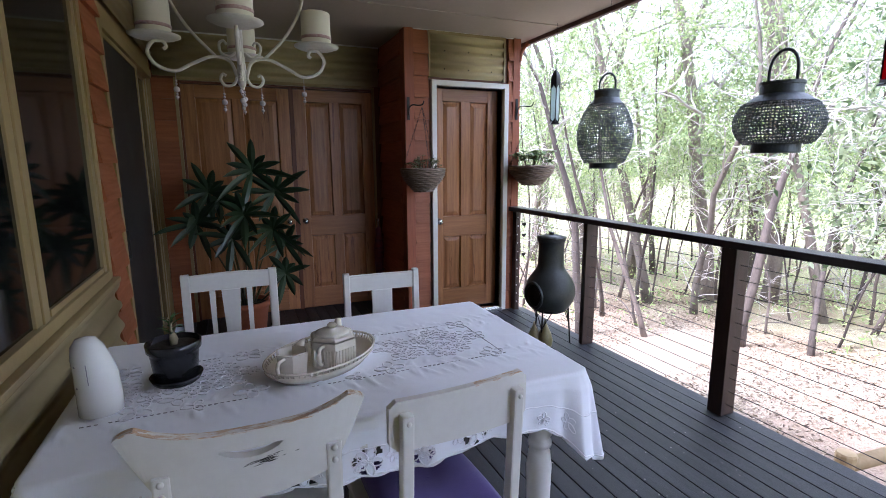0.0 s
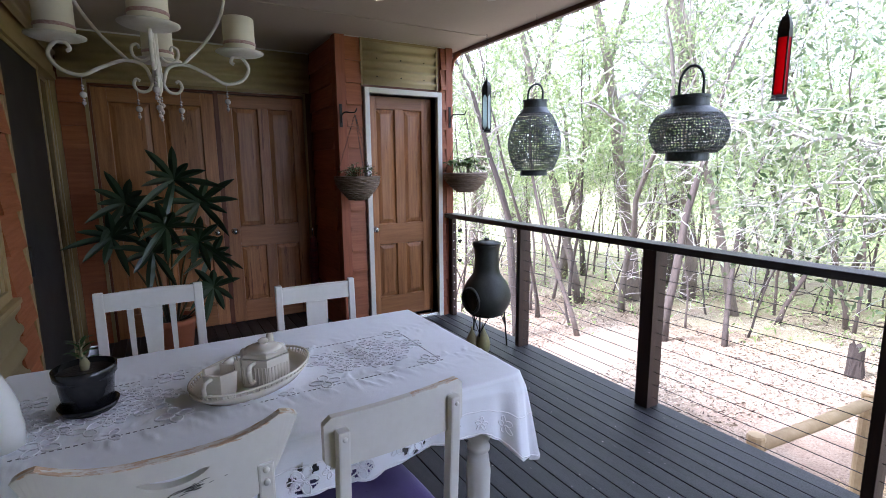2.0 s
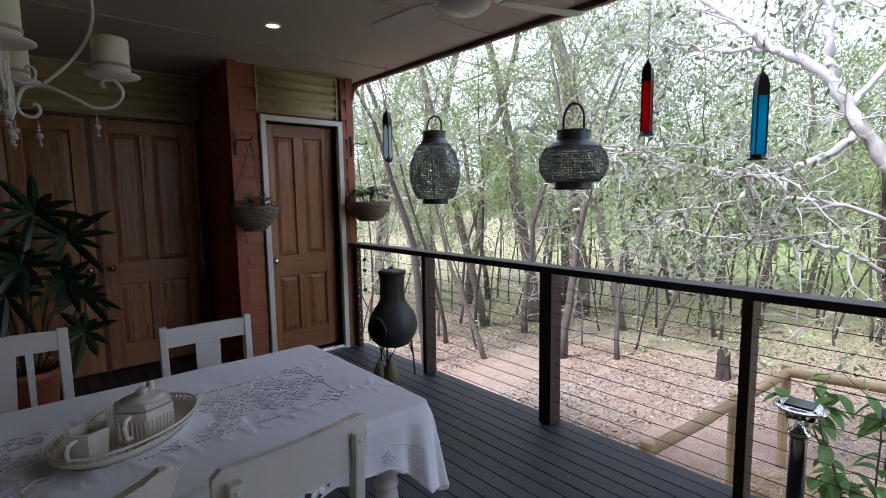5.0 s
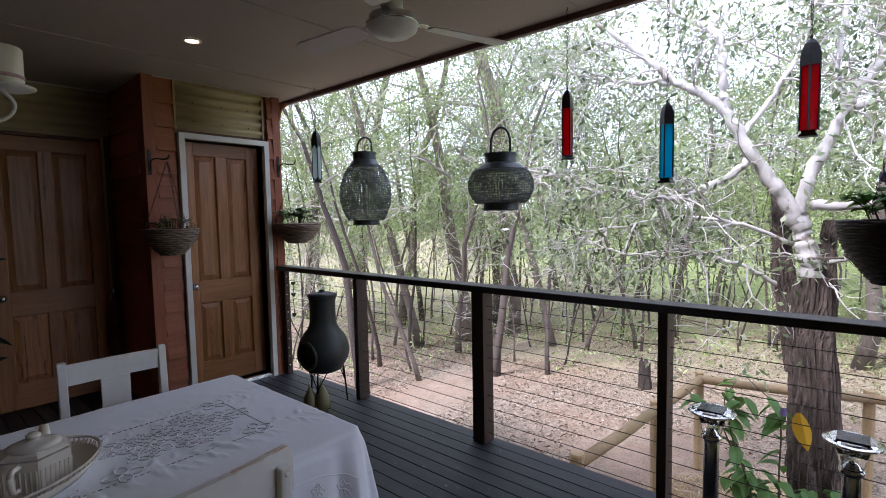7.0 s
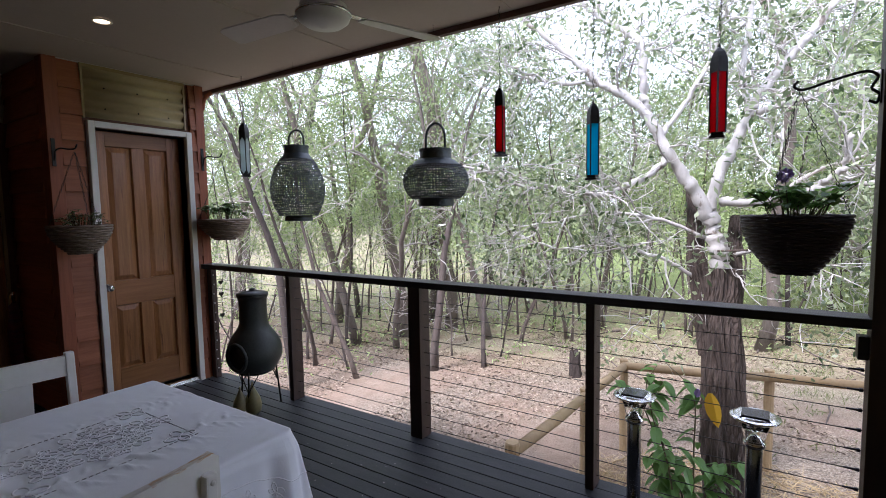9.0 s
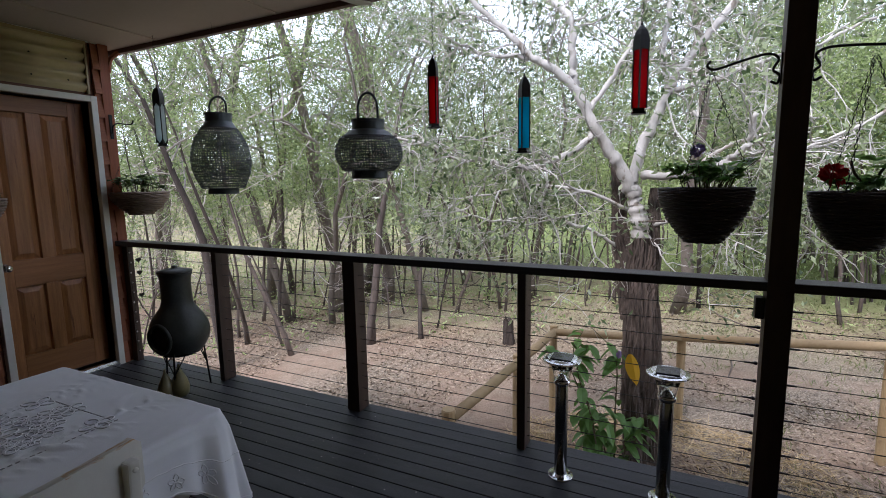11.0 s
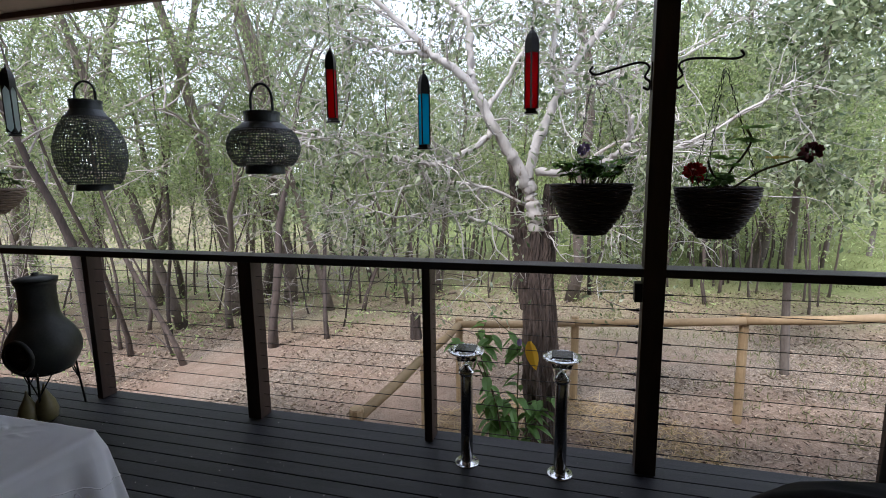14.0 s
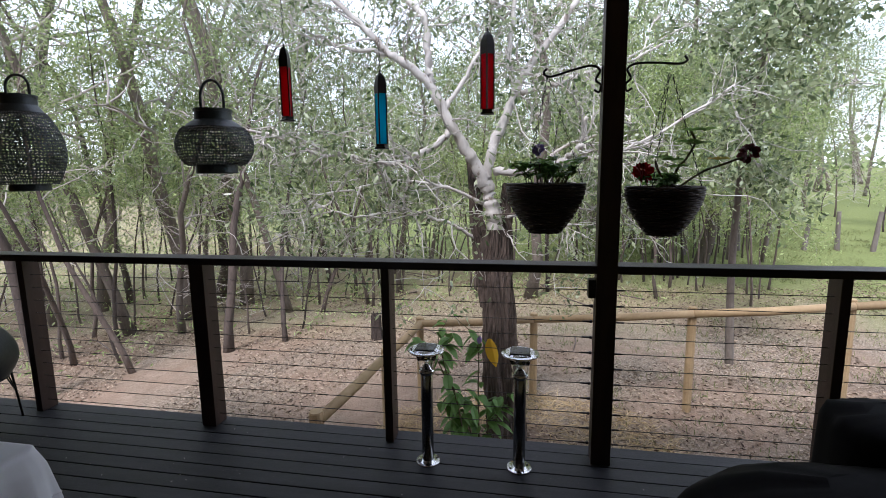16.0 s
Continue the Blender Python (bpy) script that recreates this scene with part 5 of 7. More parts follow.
# scroll brackets on the veranda post
for s, name in ((1, "a"), (-1, "b")):
    br = thing("scroll_bracket", (XR, -0.405, 1.905), "black iron scroll plant bracket on the post", "bracket", "scroll brackets")
    e = 0.048
    arm = [(0, s * (e + 0.035), -0.075), (0, s * (e + 0.012), -0.085), (0, s * (e + 0.006), -0.055), (0, s * (e + 0.028), -0.03), (0, s * (e + 0.012), 0.01), (0, s * (e + 0.05), 0.032), (0, s * (e + 0.14), 0.015 if s > 0 else 0.030), (0, s * (e + 0.23), -0.008 if s > 0 else 0.022), (0, s * (e + 0.262), 0.008 if s > 0 else 0.035), (0, s * (e + 0.250), 0.028 if s > 0 else 0.055)]
    part("scroll", tube(bmesh.new(), curve_pts(arm, 6), 0.0055, 8), M_BLACKIRON, br, smooth=True)
    part("backplate", newbox(-0.012, 0.012, s * e - 0.002 if s > 0 else -e - 0.004, e + 0.004 if s > 0 else -e + 0.002, -0.09, 0.03, 0.001), M_BLACKIRON, br)

# wall brackets and baskets by the door
for x, z in ((1.400, 1.90), (2.468, 1.93)):
    wb = thing("wall_hook", (x, YD - 0.036, z), "black iron hook on the cedar wall", "hook", "wall hooks")
    part("backplate", newbox(-0.012, 0.012, -0.006, 0.001, -0.10, 0.09, 0.002), M_BLACKIRON, wb)
    part("hook", tube(bmesh.new(), curve_pts([(0, -0.006, -0.06), (0, -0.02, -0.03), (0, -0.03, 0.0), (0.02, -0.06, 0.02), (0.05, -0.11, 0.012), (0.075, -0.145, 0.016), (0.085, -0.155, 0.045)], 5), 0.0055, 8), M_BLACKIRON, wb, smooth=True)
b3 = basket((1.455, 3.895, 1.385), 0.180, 0.180, M_WICKER2, "brown wicker basket with trailing greenery on the wall hook", 0.51, 3, 12)
sprigs(b3, 46, 0.15, 0.14, 0.030, 0.012, M_IVY, 0.5, seed=12)
b4 = basket((2.550, 3.935, 1.400), 0.205, 0.165, M_WICKER2, "brown wicker basket with leafy plant on the wall hook", 0.53, 3, 11)
sprigs(b4, 34, 0.17, 0.16, 0.055, 0.040, M_IVY, 0.1, seed=15)

# ---- things on the deck ----
ci = thing("chiminea", (2.235, 3.140, 0), "dark grey-green clay chiminea on an iron stand", "chiminea")
prof = [(0.075, 0.262), (0.105, 0.272), (0.150, 0.310), (0.186, 0.375), (0.196, 0.430), (0.186, 0.490), (0.160, 0.545), (0.128, 0.590), (0.108, 0.625), (0.100, 0.665), (0.097, 0.760), (0.100, 0.820), (0.108, 0.838), (0.108, 0.852), (0.092, 0.854)]


def smooth_prof(p, n=3):
    q = curve_pts([(a, 0, b) for a, b in p], n)
    return [(v.x, v.z) for v in q]


bm = bmesh.new()
lathe(bm, smooth_prof(prof), 56, cap=False)
aim = radians(190)
dead = []
for f in bm.faces:
    c = f.calc_center_median()
    a = (math.atan2(c.y, c.x) - aim + math.pi) % (2 * math.pi) - math.pi
    if (a / 0.46) ** 2 + ((c.z - 0.42) / 0.095) ** 2 < 1:
        dead.append(f)
bmesh.ops.delete(bm, geom=dead, context="FACES")
part("body", bm, M_CHIM, ci, smooth=True)
part("inside", turned([(0.06, 0.27)] + [(r * 0.90, z) for r, z in smooth_prof(prof)[3:]], 40, cap=False), M_SOIL, ci, "dark inner shell")
pts = []
for k in range(33):
    t = 2 * math.pi * k / 32
    a = aim + 0.47 * math.cos(t)
    z = 0.42 + 0.098 * math.sin(t)
    r = 0.198 - 0.9 * (z - 0.43) ** 2 * 3
    pts.append((r * math.cos(a), r * math.sin(a), z))
part("mouth_rim", tube(bmesh.new(), pts, 0.013, 8, False), M_CHIM, ci, smooth=True)
lidp = part("lid", turned([(0.02, 0.850), (0.112, 0.853), (0.114, 0.866), (0.06, 0.880), (0.022, 0.884), (0.018, 0.892), (0.022, 0.900), (0.005, 0.904)], 36), M_CHIM, ci, smooth=True)
st = part("stand_ring", tube(bmesh.new(), [(0.135 * math.cos(2 * math.pi * k / 28), 0.135 * math.sin(2 * math.pi * k / 28), 0.292) for k in range(29)], 0.006, 8, False), M_BLACKIRON, ci, "black iron ring", True)
for k in range(3):
    a = radians(215 + 120 * k)
    c, s = math.cos(a), math.sin(a)
    part("leg", tube(bmesh.new(), [(0.142 * c, 0.142 * s, 0.35), (0.148 * c, 0.148 * s, 0.29), (0.172 * c, 0.172 * s, 0.0)], 0.0065, 8), M_BLACKIRON, ci, smooth=True)
    for w in (-1, 1):
        b = a + w * radians(28)
        part("brace", tube(bmesh.new(), [(0.160 * c, 0.160 * s, 0.16), (0.137 * math.cos(b), 0.137 * math.sin(b), 0.29)], 0.004, 6), M_BLACKIRON, ci)
M_GOURD = surface("yellow_green_glaze", (0.26, 0.22, 0.10), (0.16, 0.14, 0.065), 6, 60, 0.35, 0.1)
go = thing("gourd_ornament", (2.14, 3.055, 0), "yellow-green gourd-shaped ornament under the chiminea", "ornament")
for dx, dy, k in ((0, 0, 1.0), (-0.065, 0.055, 0.9)):
    bm = turned([(0.03 * k, 0), (0.055 * k, 0.02), (0.062 * k, 0.07 * k), (0.050 * k, 0.12 * k), (0.028 * k, 0.165 * k), (0.012 * k, 0.20 * k), (0.004, 0.235 * k)], 18, (dx, dy, 0))
    part("gourd", bm, M_GOURD, go, smooth=True)


def solar_light(at):
    t = thing("solar_light", at, "stainless bollard solar light with black solar cap", "solar light", "solar lights")
    part("flange", turned([(0.062, 0), (0.062, 0.004), (0.058, 0.006), (0.036, 0.007), (0.032, 0.014), (0.03, 0.014)], 36), M_CHROME, t, smooth=True)
    for k in range(4):
        part("bolt", turned([(0.005, 0.006), (0.005, 0.009), (0.002, 0.010)], 8, (0.048 * math.cos(k * 1.571 + .5), 0.048 * math.sin(k * 1.571 + .5), 0)), M_BLACKIRON, t)
    part("tube", turned([(0.030, 0.008), (0.030, 0.475), (0.028, 0.478)], 32), M_STEEL, t, smooth=True)
    part("collar", turned([(0.032, 0.470), (0.040, 0.478), (0.040, 0.492), (0.026, 0.502), (0.02, 0.515), (0.008, 0.525)], 32), M_CHROME, t, smooth=True)
    part("glass", turned([(0.034, 0.492), (0.036, 0.50), (0.046, 0.545), (0.058, 0.590), (0.055, 0.590), (0.043, 0.545), (0.033, 0.50)], 32, cap=False), M_GLASS, t, "clear flared glass", True)
    cap = part("cap", turned([(0.058, 0.588), (0.086, 0.590), (0.092, 0.595), (0.090, 0.600), (0.078, 0.603), (0.070, 0.608), (0.01, 0.608)], 40), M_CHROME, t, "chrome cap ring")
    part("solar_panel", newbox(-0.047, 0.047, -0.048, 0.048, 0.6085, 0.6125, 0.001), M_CELL, cap, "black solar cell panel")
    return t


M_STEEL = surface("brushed_steel", (0.34, 0.34, 0.34), (0.26, 0.26, 0.26), 6, 120, 0.22, 0.02, (1, 1, 0.1), metal=1.0, rough_var=0.06)
M_CELL = surface("solar_cell", (0.010, 0.011, 0.016), (0.02, 0.02, 0.026), 40, 160, 0.12, 0.0)
solar_light((2.31, 0.458, 0))
solar_light((2.32, -0.004, 0))

# covered barbecue
bq = thing("covered_barbecue", (1.80, -1.35, 0), "barbecue under a loose black fabric cover", "barbecue")


def draped(pts, z0, sag, seed):
    """Loose cloth over a box of eight corner heights: superelliptic rings with soft folds."""
    bm = bmesh.new()
    rings = []
    n = 56
    for f, (hx, hy, z) in enumerate(pts):
        row = []
        for k in range(n):
            a = 2 * math.pi * k / n
            c, s = math.cos(a), math.sin(a)
            q = (abs(c) ** 3.2 + abs(s) ** 3.2) ** (-1 / 3.2)
            w = 1 + sag * noise.noise((c * 2.2, s * 2.2, z * 2.5 + seed)) * (0.4 + f * 0.12)
            row.append(bm.verts.new((hx * q * c * w, hy * q * s * w, z + 0.02 * noise.noise((c * 3, s * 3, seed)))))
        rings.append(row)
    for a, b in zip(rings, rings[1:]):
        for k in range(n):
            bm.faces.new((a[k], a[(k + 1) % n], b[(k + 1) % n], b[k]))
    bm.faces.new(rings[-1])
    return bm


bm = draped([(0.36, 0.72, 0.01), (0.35, 0.70, 0.14), (0.335, 0.63, 0.24), (0.30, 0.52, 0.32), (0.22, 0.38, 0.385), (0.10, 0.20, 0.42)], 0, 0.05, 3)
bmesh.ops.translate(bm, verts=bm.verts[:], vec=(-0.10, 0.12, 0))
part("cover", bm, M_COVER, bq, "loose black fabric cover", True)
bm = draped([(0.22, 0.36, 0.2), (0.215, 0.35, 0.44), (0.20, 0.33, 0.495), (0.12, 0.22, 0.515)], 0, 0.05, 7)
bmesh.ops.translate(bm, verts=bm.verts[:], vec=(0.30, -0.235, -0.01))
part("hood_cover", bm, M_COVER, bq, "raised hood under the cover", True)

# potted palm in the recess corner
pl = thing("potted_palm", (0.02, 4.30, 0), "dark fan-leaved lady palm in a terracotta pot", "potted palm")
part("pot", turned([(0.11, 0), (0.13, 0.01), (0.165, 0.26), (0.18, 0.265), (0.182, 0.31), (0.165, 0.312), (0.155, 0.28), (0.02, 0.275)], 32), M_TERRACOTTA, pl, "terracotta pot", True)
part("soil", turned([(0.001, 0.285), (0.15, 0.28)], 24, cap=False), M_SOIL, pl)
M_PALM = leafy("dark_palm_leaves", (0.011, 0.028, 0.011), (0.032, 0.060, 0.026), 0.12, 0.35)
for k, (x, y, z, ax, tilt, L) in enumerate(((0.10, -0.20, 1.38, 70, 0.5, 0.40), (-0.22, -0.10, 1.22, 150, 0.3, 0.34), (0.02, -0.30, 1.05, 250, 0.2, 0.36), (0.26, -0.12, 1.20, 10, 0.3, 0.40), (-0.32, -0.15, 0.98, 200, 0.0, 0.34), (0.22, -0.25, 0.92, 320, 0.0, 0.36), (-0.08, -0.18, 0.86, 230, 0.0, 0.32), (0.32, -0.1, 0.78, 0, -0.1, 0.30), (-0.15, 0.0, 1.12, 120, 0.4, 0.3), (0.30, -0.2, 0.55, 330, -0.2, 0.28))):
    part("stem", tube(bmesh.new(), curve_pts([(x * 0.15, y * 0.15, 0.28), (x * 0.45, y * 0.45, z * 0.62), (x, y, z)], 5), [0.010 - 0.0006 * i for i in range(11)], 6), M_STEM, pl, smooth=True)
    bm = bmesh.new()
    tw = radians(ax) * 0.25
    for q in range(10):
        a = radians(-60 + 33 * q) + tw
        d = Vector((math.cos(a), -0.55 + 0.25 * math.sin(k * 2.3), 0.15 + math.sin(a) * 0.9))
        big_leaf(bm, (x, y, z), d, (0.1, 0.9, 0.45), L * 0.86 * (0.85 + 0.25 * math.sin(q * 1.7 + k)), 0.058, 0.16, 6)
    part("leaf", bm, M_PALM, pl, "deeply split fan leaf")

# folded umbrella against the recess wall
um = thing("folded_umbrella", (1.30, 4.78, 0), "furled red and dark striped umbrella leaning in the corner", "umbrella")
M_UMB = surface("umbrella_cloth", (0.20, 0.02, 0.03), (0.06, 0.03, 0.05), 9, 60, 0.7, 0.2, (1, 1, 6))
bm = turned([(0.008, 0.02), (0.02, 0.12), (0.035, 0.35), (0.042, 0.60), (0.026, 0.78), (0.010, 0.80)], 20)
for v in bm.verts:
    a = math.atan2(v.co.y, v.co.x)
    k = 1 + 0.22 * math.sin(5 * a + v.co.z * 18)
    v.co.x, v.co.y = v.co.x * k, v.co.y * k
part("canopy", bm, M_UMB, um, smooth=True)
part("shaft", tube(bmesh.new(), [(0, 0, 0), (0, 0, 0.80)], 0.006, 8), M_BLACKIRON, um)
part("handle", turned([(0.014, 0.80), (0.016, 0.86), (0.020, 0.875), (0.012, 0.89)], 14), M_CHROME, um, smooth=True)

# string of metal hearts by the wall, string of fairy lights down the end post
hs = thing("heart_chime", (2.40, 3.80, 0.90), "string of small dark metal hearts hanging from the rail", "chime")
part("cord", tube(bmesh.new(), [(0, 0, 0.075), (0, 0, -0.35)], 0.0012, 5), M_BLACKIRON, hs)
for z in (-0.02, -0.12, -0.30):
    o = []
    for k in range(20):
        t = 2 * math.pi * k / 20
        o.append((0.0013 * 16 * math.sin(t) ** 3, z + 0.0013 * (13 * math.cos(t) - 5 * math.cos(2 * t) - 2 * math.cos(3 * t) - math.cos(4 * t))))
    part("heart", slab(bmesh.new(), o, -0.004, 0.004), M_BLACKIRON, hs)
fl = thing("fairy_lights", (2.46, YD - 0.11, 0.0), "string of small clear fairy lights down the end post", "string lights")
part("wire", tube(bmesh.new(), curve_pts([(0.0, 0, 0.95), (-0.008, 0, 0.75), (0.008, 0, 0.5), (-0.006, 0, 0.25), (0.004, 0, 0.05)], 5), 0.0018, 5), M_BLACKIRON, fl)
for k in range(11):
    bm = bmesh.new()
    bmesh.ops.create_uvsphere(bm, u_segments=8, v_segments=6, radius=0.007, matrix=Matrix.Translation((0.004 * math.sin(k * 2.1), -0.006, 0.92 - 0.083 * k)))
    part("bulb", bm, M_PEARL, fl, smooth=True)

# small black box on the veranda post
jb = thing("post_box", (XR, -0.345, 0.90), "small black plastic box fixed to the post", "box")
part("body", newbox(-0.03, 0.03, -0.012, 0.022, -0.045, 0.045, 0.004), M_BLACKIRON, jb)

# crumbs of leaf and bark on the boards
rc = random.Random(5)
bm = bmesh.new()
for k in range(170):
    x, y = rc.uniform(1.1, 2.5), rc.uniform(-0.6, 4.0)
    r = rc.uniform(0.0025, 0.006)
    a = rc.uniform(0, 6.28)
    bm.faces.new([bm.verts.new((x + r * math.cos(a + q) * rc.uniform(0.5, 1), y + r * math.sin(a + q) * rc.uniform(0.5, 1), 0.0015 + 0.001 * (q > 2))) for q in (0, 1.4, 3.0, 4.6)])
tagged(link_mesh("deck_debris", bm, M_PEARL), "pale crumbs of leaf and bark on the deck", "debris", "", "stuff")

# ---- outside ----
def ease(v, a, b):
    k = max(0.0, min(1.0, (v - a) / (b - a)))
    return k * k * (3 - 2 * k)


def gz(x, y):
    """Height of the ground: it falls away to the wood and climbs gently to the paddock."""
    z = -1.32 - 0.05 * max(-6, min(y, 8))
    wood = ease(y, -3, 5)
    d = max(0.0, x - 6.0)
    z += -0.012 * min(d, 8) * wood + 0.05 * max(0, min(d - 8, 46)) * wood
    z += (0.02 * min(d, 10) + 0.055 * max(0.0, min(d - 6, 45))) * (1 - wood)
    return z + 0.05 * noise.noise((x * 0.35, y * 0.35, 3)) + 0.02 * noise.noise((x * 1.7, y * 1.7, 8))


def ground_material():
    m = bpy.data.materials.new("dry_ground")
    m.use_nodes = True
    N, L = m.node_tree.nodes, m.node_tree.links
    b = N["Principled BSDF"]
    tc = N.new("ShaderNodeTexCoord")
    pos = tc.outputs["Object"]

    def tex(scale, detail=6, rough=0.65):
        n = N.new("ShaderNodeTexNoise")
        n.inputs["Scale"].default_value = scale
        n.inputs["Detail"].default_value = detail
        n.inputs["Roughness"].default_value = rough
        L.new(pos, n.inputs[0])
        return n.outputs[0]

    def span(v, a, b2):
        r = N.new("ShaderNodeMapRange")
        r.inputs[1].default_value, r.inputs[2].default_value = a, b2
        L.new(v, r.inputs[0])
        return r.outputs[0]

    def mix(f, a, c):
        x = N.new("ShaderNodeMix")
        x.data_type = "RGBA"
        L.new(f, x.inputs[0])
        for i, v in ((6, a), (7, c)):
            if isinstance(v, tuple):
                x.inputs[i].default_value = rgb(v)
            else:
                L.new(v, x.inputs[i])
        return x.outputs[2]

    litter = mix(span(tex(9), 0.35, 0.65), (0.082, 0.064, 0.046), (0.29, 0.23, 0.165))
    litter = mix(span(tex(45, 3), 0.45, 0.62), litter, (0.40, 0.335, 0.255))
    litter = mix(span(tex(130, 2), 0.52, 0.66), litter, (0.05, 0.042, 0.034))
    dirt = mix(span(tex(3.2), 0.3, 0.7), (0.215, 0.148, 0.102), (0.345, 0.262, 0.192))
    dirt = mix(span(tex(60, 3), 0.5, 0.68), dirt, (0.12, 0.08, 0.058))
    c = mix(span(tex(0.42, 6), 0.42, 0.60), litter, dirt)
    grass = mix(span(tex(26, 3), 0.35, 0.65), (0.12, 0.155, 0.05), (0.24, 0.27, 0.105))
    sep = N.new("ShaderNodeSeparateXYZ")
    L.new(pos, sep.inputs[0])
    far = N.new("ShaderNodeMath")
    far.operation = "MULTIPLY_ADD"
    far.inputs[1].default_value = -0.75
    L.new(sep.outputs[1], far.inputs[0])
    L.new(sep.outputs[0], far.inputs[2])
    nz = N.new("ShaderNodeMath")
    nz.operation = "MULTIPLY_ADD"
    nz.inputs[1].default_value = 6.0
    L.new(tex(0.9), nz.inputs[0])
    L.new(far.outputs[0], nz.inputs[2])
    wood = N.new("ShaderNodeMath")
    wood.operation = "MULTIPLY"
    L.new(span(sep.outputs[0], 7.5, 12.0), wood.inputs[0])
    L.new(span(tex(1.6), 0.3, 0.6), wood.inputs[1])
    c = mix(wood.outputs[0], c, mix(span(tex(22, 4), 0.35, 0.65), (0.195, 0.19, 0.085), (0.39, 0.37, 0.205)))
    c = mix(span(nz.outputs[0], 14.5, 19.0), c, grass)
    L.new(c, b.inputs["Base Color"])
    b.inputs["Roughness"].default_value = 0.95
    b.inputs["Specular IOR Level"].default_value = 0.1
    bp = N.new("ShaderNodeBump")
    bp.inputs["Strength"].default_value = 0.7
    bp.inputs["Distance"].default_value = 0.03
    L.new(tex(30, 4), bp.inputs["Height"])
    L.new(bp.outputs[0], b.inputs["Normal"])
    return m


M_GROUND = ground_material()
bm = bmesh.new()
xs = [-60, -20, -8, -3, 0, 1.5, 2.5] + [3 + 0.4 * i for i in range(45)] + [22 + 3 * i for i in range(12)] + [70, 100, 160, 300, 700]
ys = [-600, -250, -120, -70, -50, -40, -32, -26, -21, -17, -14] + [-12 + 0.5 * i for i in range(52)] + [16, 19, 23, 28, 35, 45, 60, 90, 150, 300, 600]
grid = [[bm.verts.new((x, y, gz(x, y))) for y in ys] for x in xs]
for i in range(len(xs) - 1):
    for j in range(len(ys) - 1):
        bm.faces.new((grid[i][j], grid[i + 1][j], grid[i + 1][j + 1], grid[i][j + 1]))
structure(link_mesh("ground", bm, M_GROUND, True), "dry red-brown earth with leaf litter and patchy grass", "ground")

# ---- trees ----
M_BARK = surface("grey_brown_bark", (0.13, 0.10, 0.078), (0.042, 0.032, 0.026), 5, 45, 0.9, 0.8, (1, 1, 0.25), vary=0.35, dist=0.01)
M_BARK_DARK = surface("dark_rough_bark", (0.170, 0.125, 0.095), (0.030, 0.022, 0.017), 26, 90, 0.95, 1.0, (1, 1, 0.13), vary=0.2, dist=0.03)
M_BARK_GREY = surface("grey_gum_bark", (0.20, 0.168, 0.132), (0.085, 0.068, 0.053), 5, 45, 0.9, 0.6, (1, 1, 0.3), vary=0.3, dist=0.008)
M_BARK_PALE = surface("pale_smooth_bark", (0.60, 0.575, 0.525), (0.37, 0.34, 0.295), 4, 35, 0.8, 0.4, (1, 1, 0.4), spots=(0.22, 0.18, 0.14), spot_scale=9, spot_at=0.57, dist=0.010)
M_TWIG = surface("grey_twigs", (0.52, 0.48, 0.43), (0.27, 0.24, 0.20), 8, 40, 0.9, 0.3, vary=0.3)
M_LEAF_A = leafy("olive_leaves", (0.100, 0.160, 0.052), (0.43, 0.505, 0.23), 0.46)
M_LEAF_B = leafy("yellow_green_leaves", (0.17, 0.25, 0.075), (0.53, 0.62, 0.27), 0.50)
M_LEAF_C = leafy("grey_green_leaves", (0.10, 0.155, 0.060), (0.40, 0.485, 0.21), 0.44)
M_LEAF_D = leafy("dark_glossy_leaves", (0.070, 0.115, 0.045), (0.42, 0.48, 0.27), 0.38, 0.30)
M_DRY = leafy("dry_leaves", (0.065, 0.042, 0.028), (0.48, 0.38, 0.27), 0.15, 0.8)
rng = np.random.default_rng(7)


def leaf_mesh(name, centres, size, width, mat, droop=0.5, bend=0.25, dirs=None):
    """One mesh of many small pointed leaves, four corners each, folded a little."""
    c = np.asarray(centres, float)
    n = len(c)
    d = rng.normal(size=(n, 3)) if dirs is None else np.asarray(dirs, float) + 0.5 * rng.normal(size=(n, 3))
    d[:, 2] -= droop
    d /= np.linalg.norm(d, axis=1)[:, None]
    s = np.cross(d, rng.normal(size=(n, 3)))
    s /= np.linalg.norm(s, axis=1)[:, None] + 1e-9
    u = np.cross(s, d)
    l = size * rng.uniform(0.6, 1.3, (n, 1))
    w = width * rng.uniform(0.7, 1.2, (n, 1))
    v = np.empty((n, 4, 3))
    v[:, 0] = c
    v[:, 1] = c + 0.45 * l * d + 0.5 * w * s + bend * w * u
    v[:, 2] = c + l * d
    v[:, 3] = c + 0.45 * l * d - 0.5 * w * s + bend * w * u
    me = bpy.data.meshes.new(name)
    me.vertices.add(4 * n)
    me.vertices.foreach_set("co", v.reshape(-1))
    me.loops.add(4 * n)
    me.loops.foreach_set("vertex_index", np.arange(4 * n, dtype=np.int32))
    me.polygons.add(n)
    me.polygons.foreach_set("loop_start", np.arange(0, 4 * n, 4, dtype=np.int32))
    me.update(calc_edges=True)
    me.materials.append(mat)
    return me


def wander(p, d, length, n, wob, lift=0.0):
    """Points of a crooked branch from p along d."""
    pts = [Vector(p)]
    d = Vector(d).normalized()
    for i in range(n):
        d = (d + Vector(rng.normal(size=3)) * wob + Vector((0, 0, lift))).normalized()
        pts.append(pts[-1] + d * (length / n))
    return pts


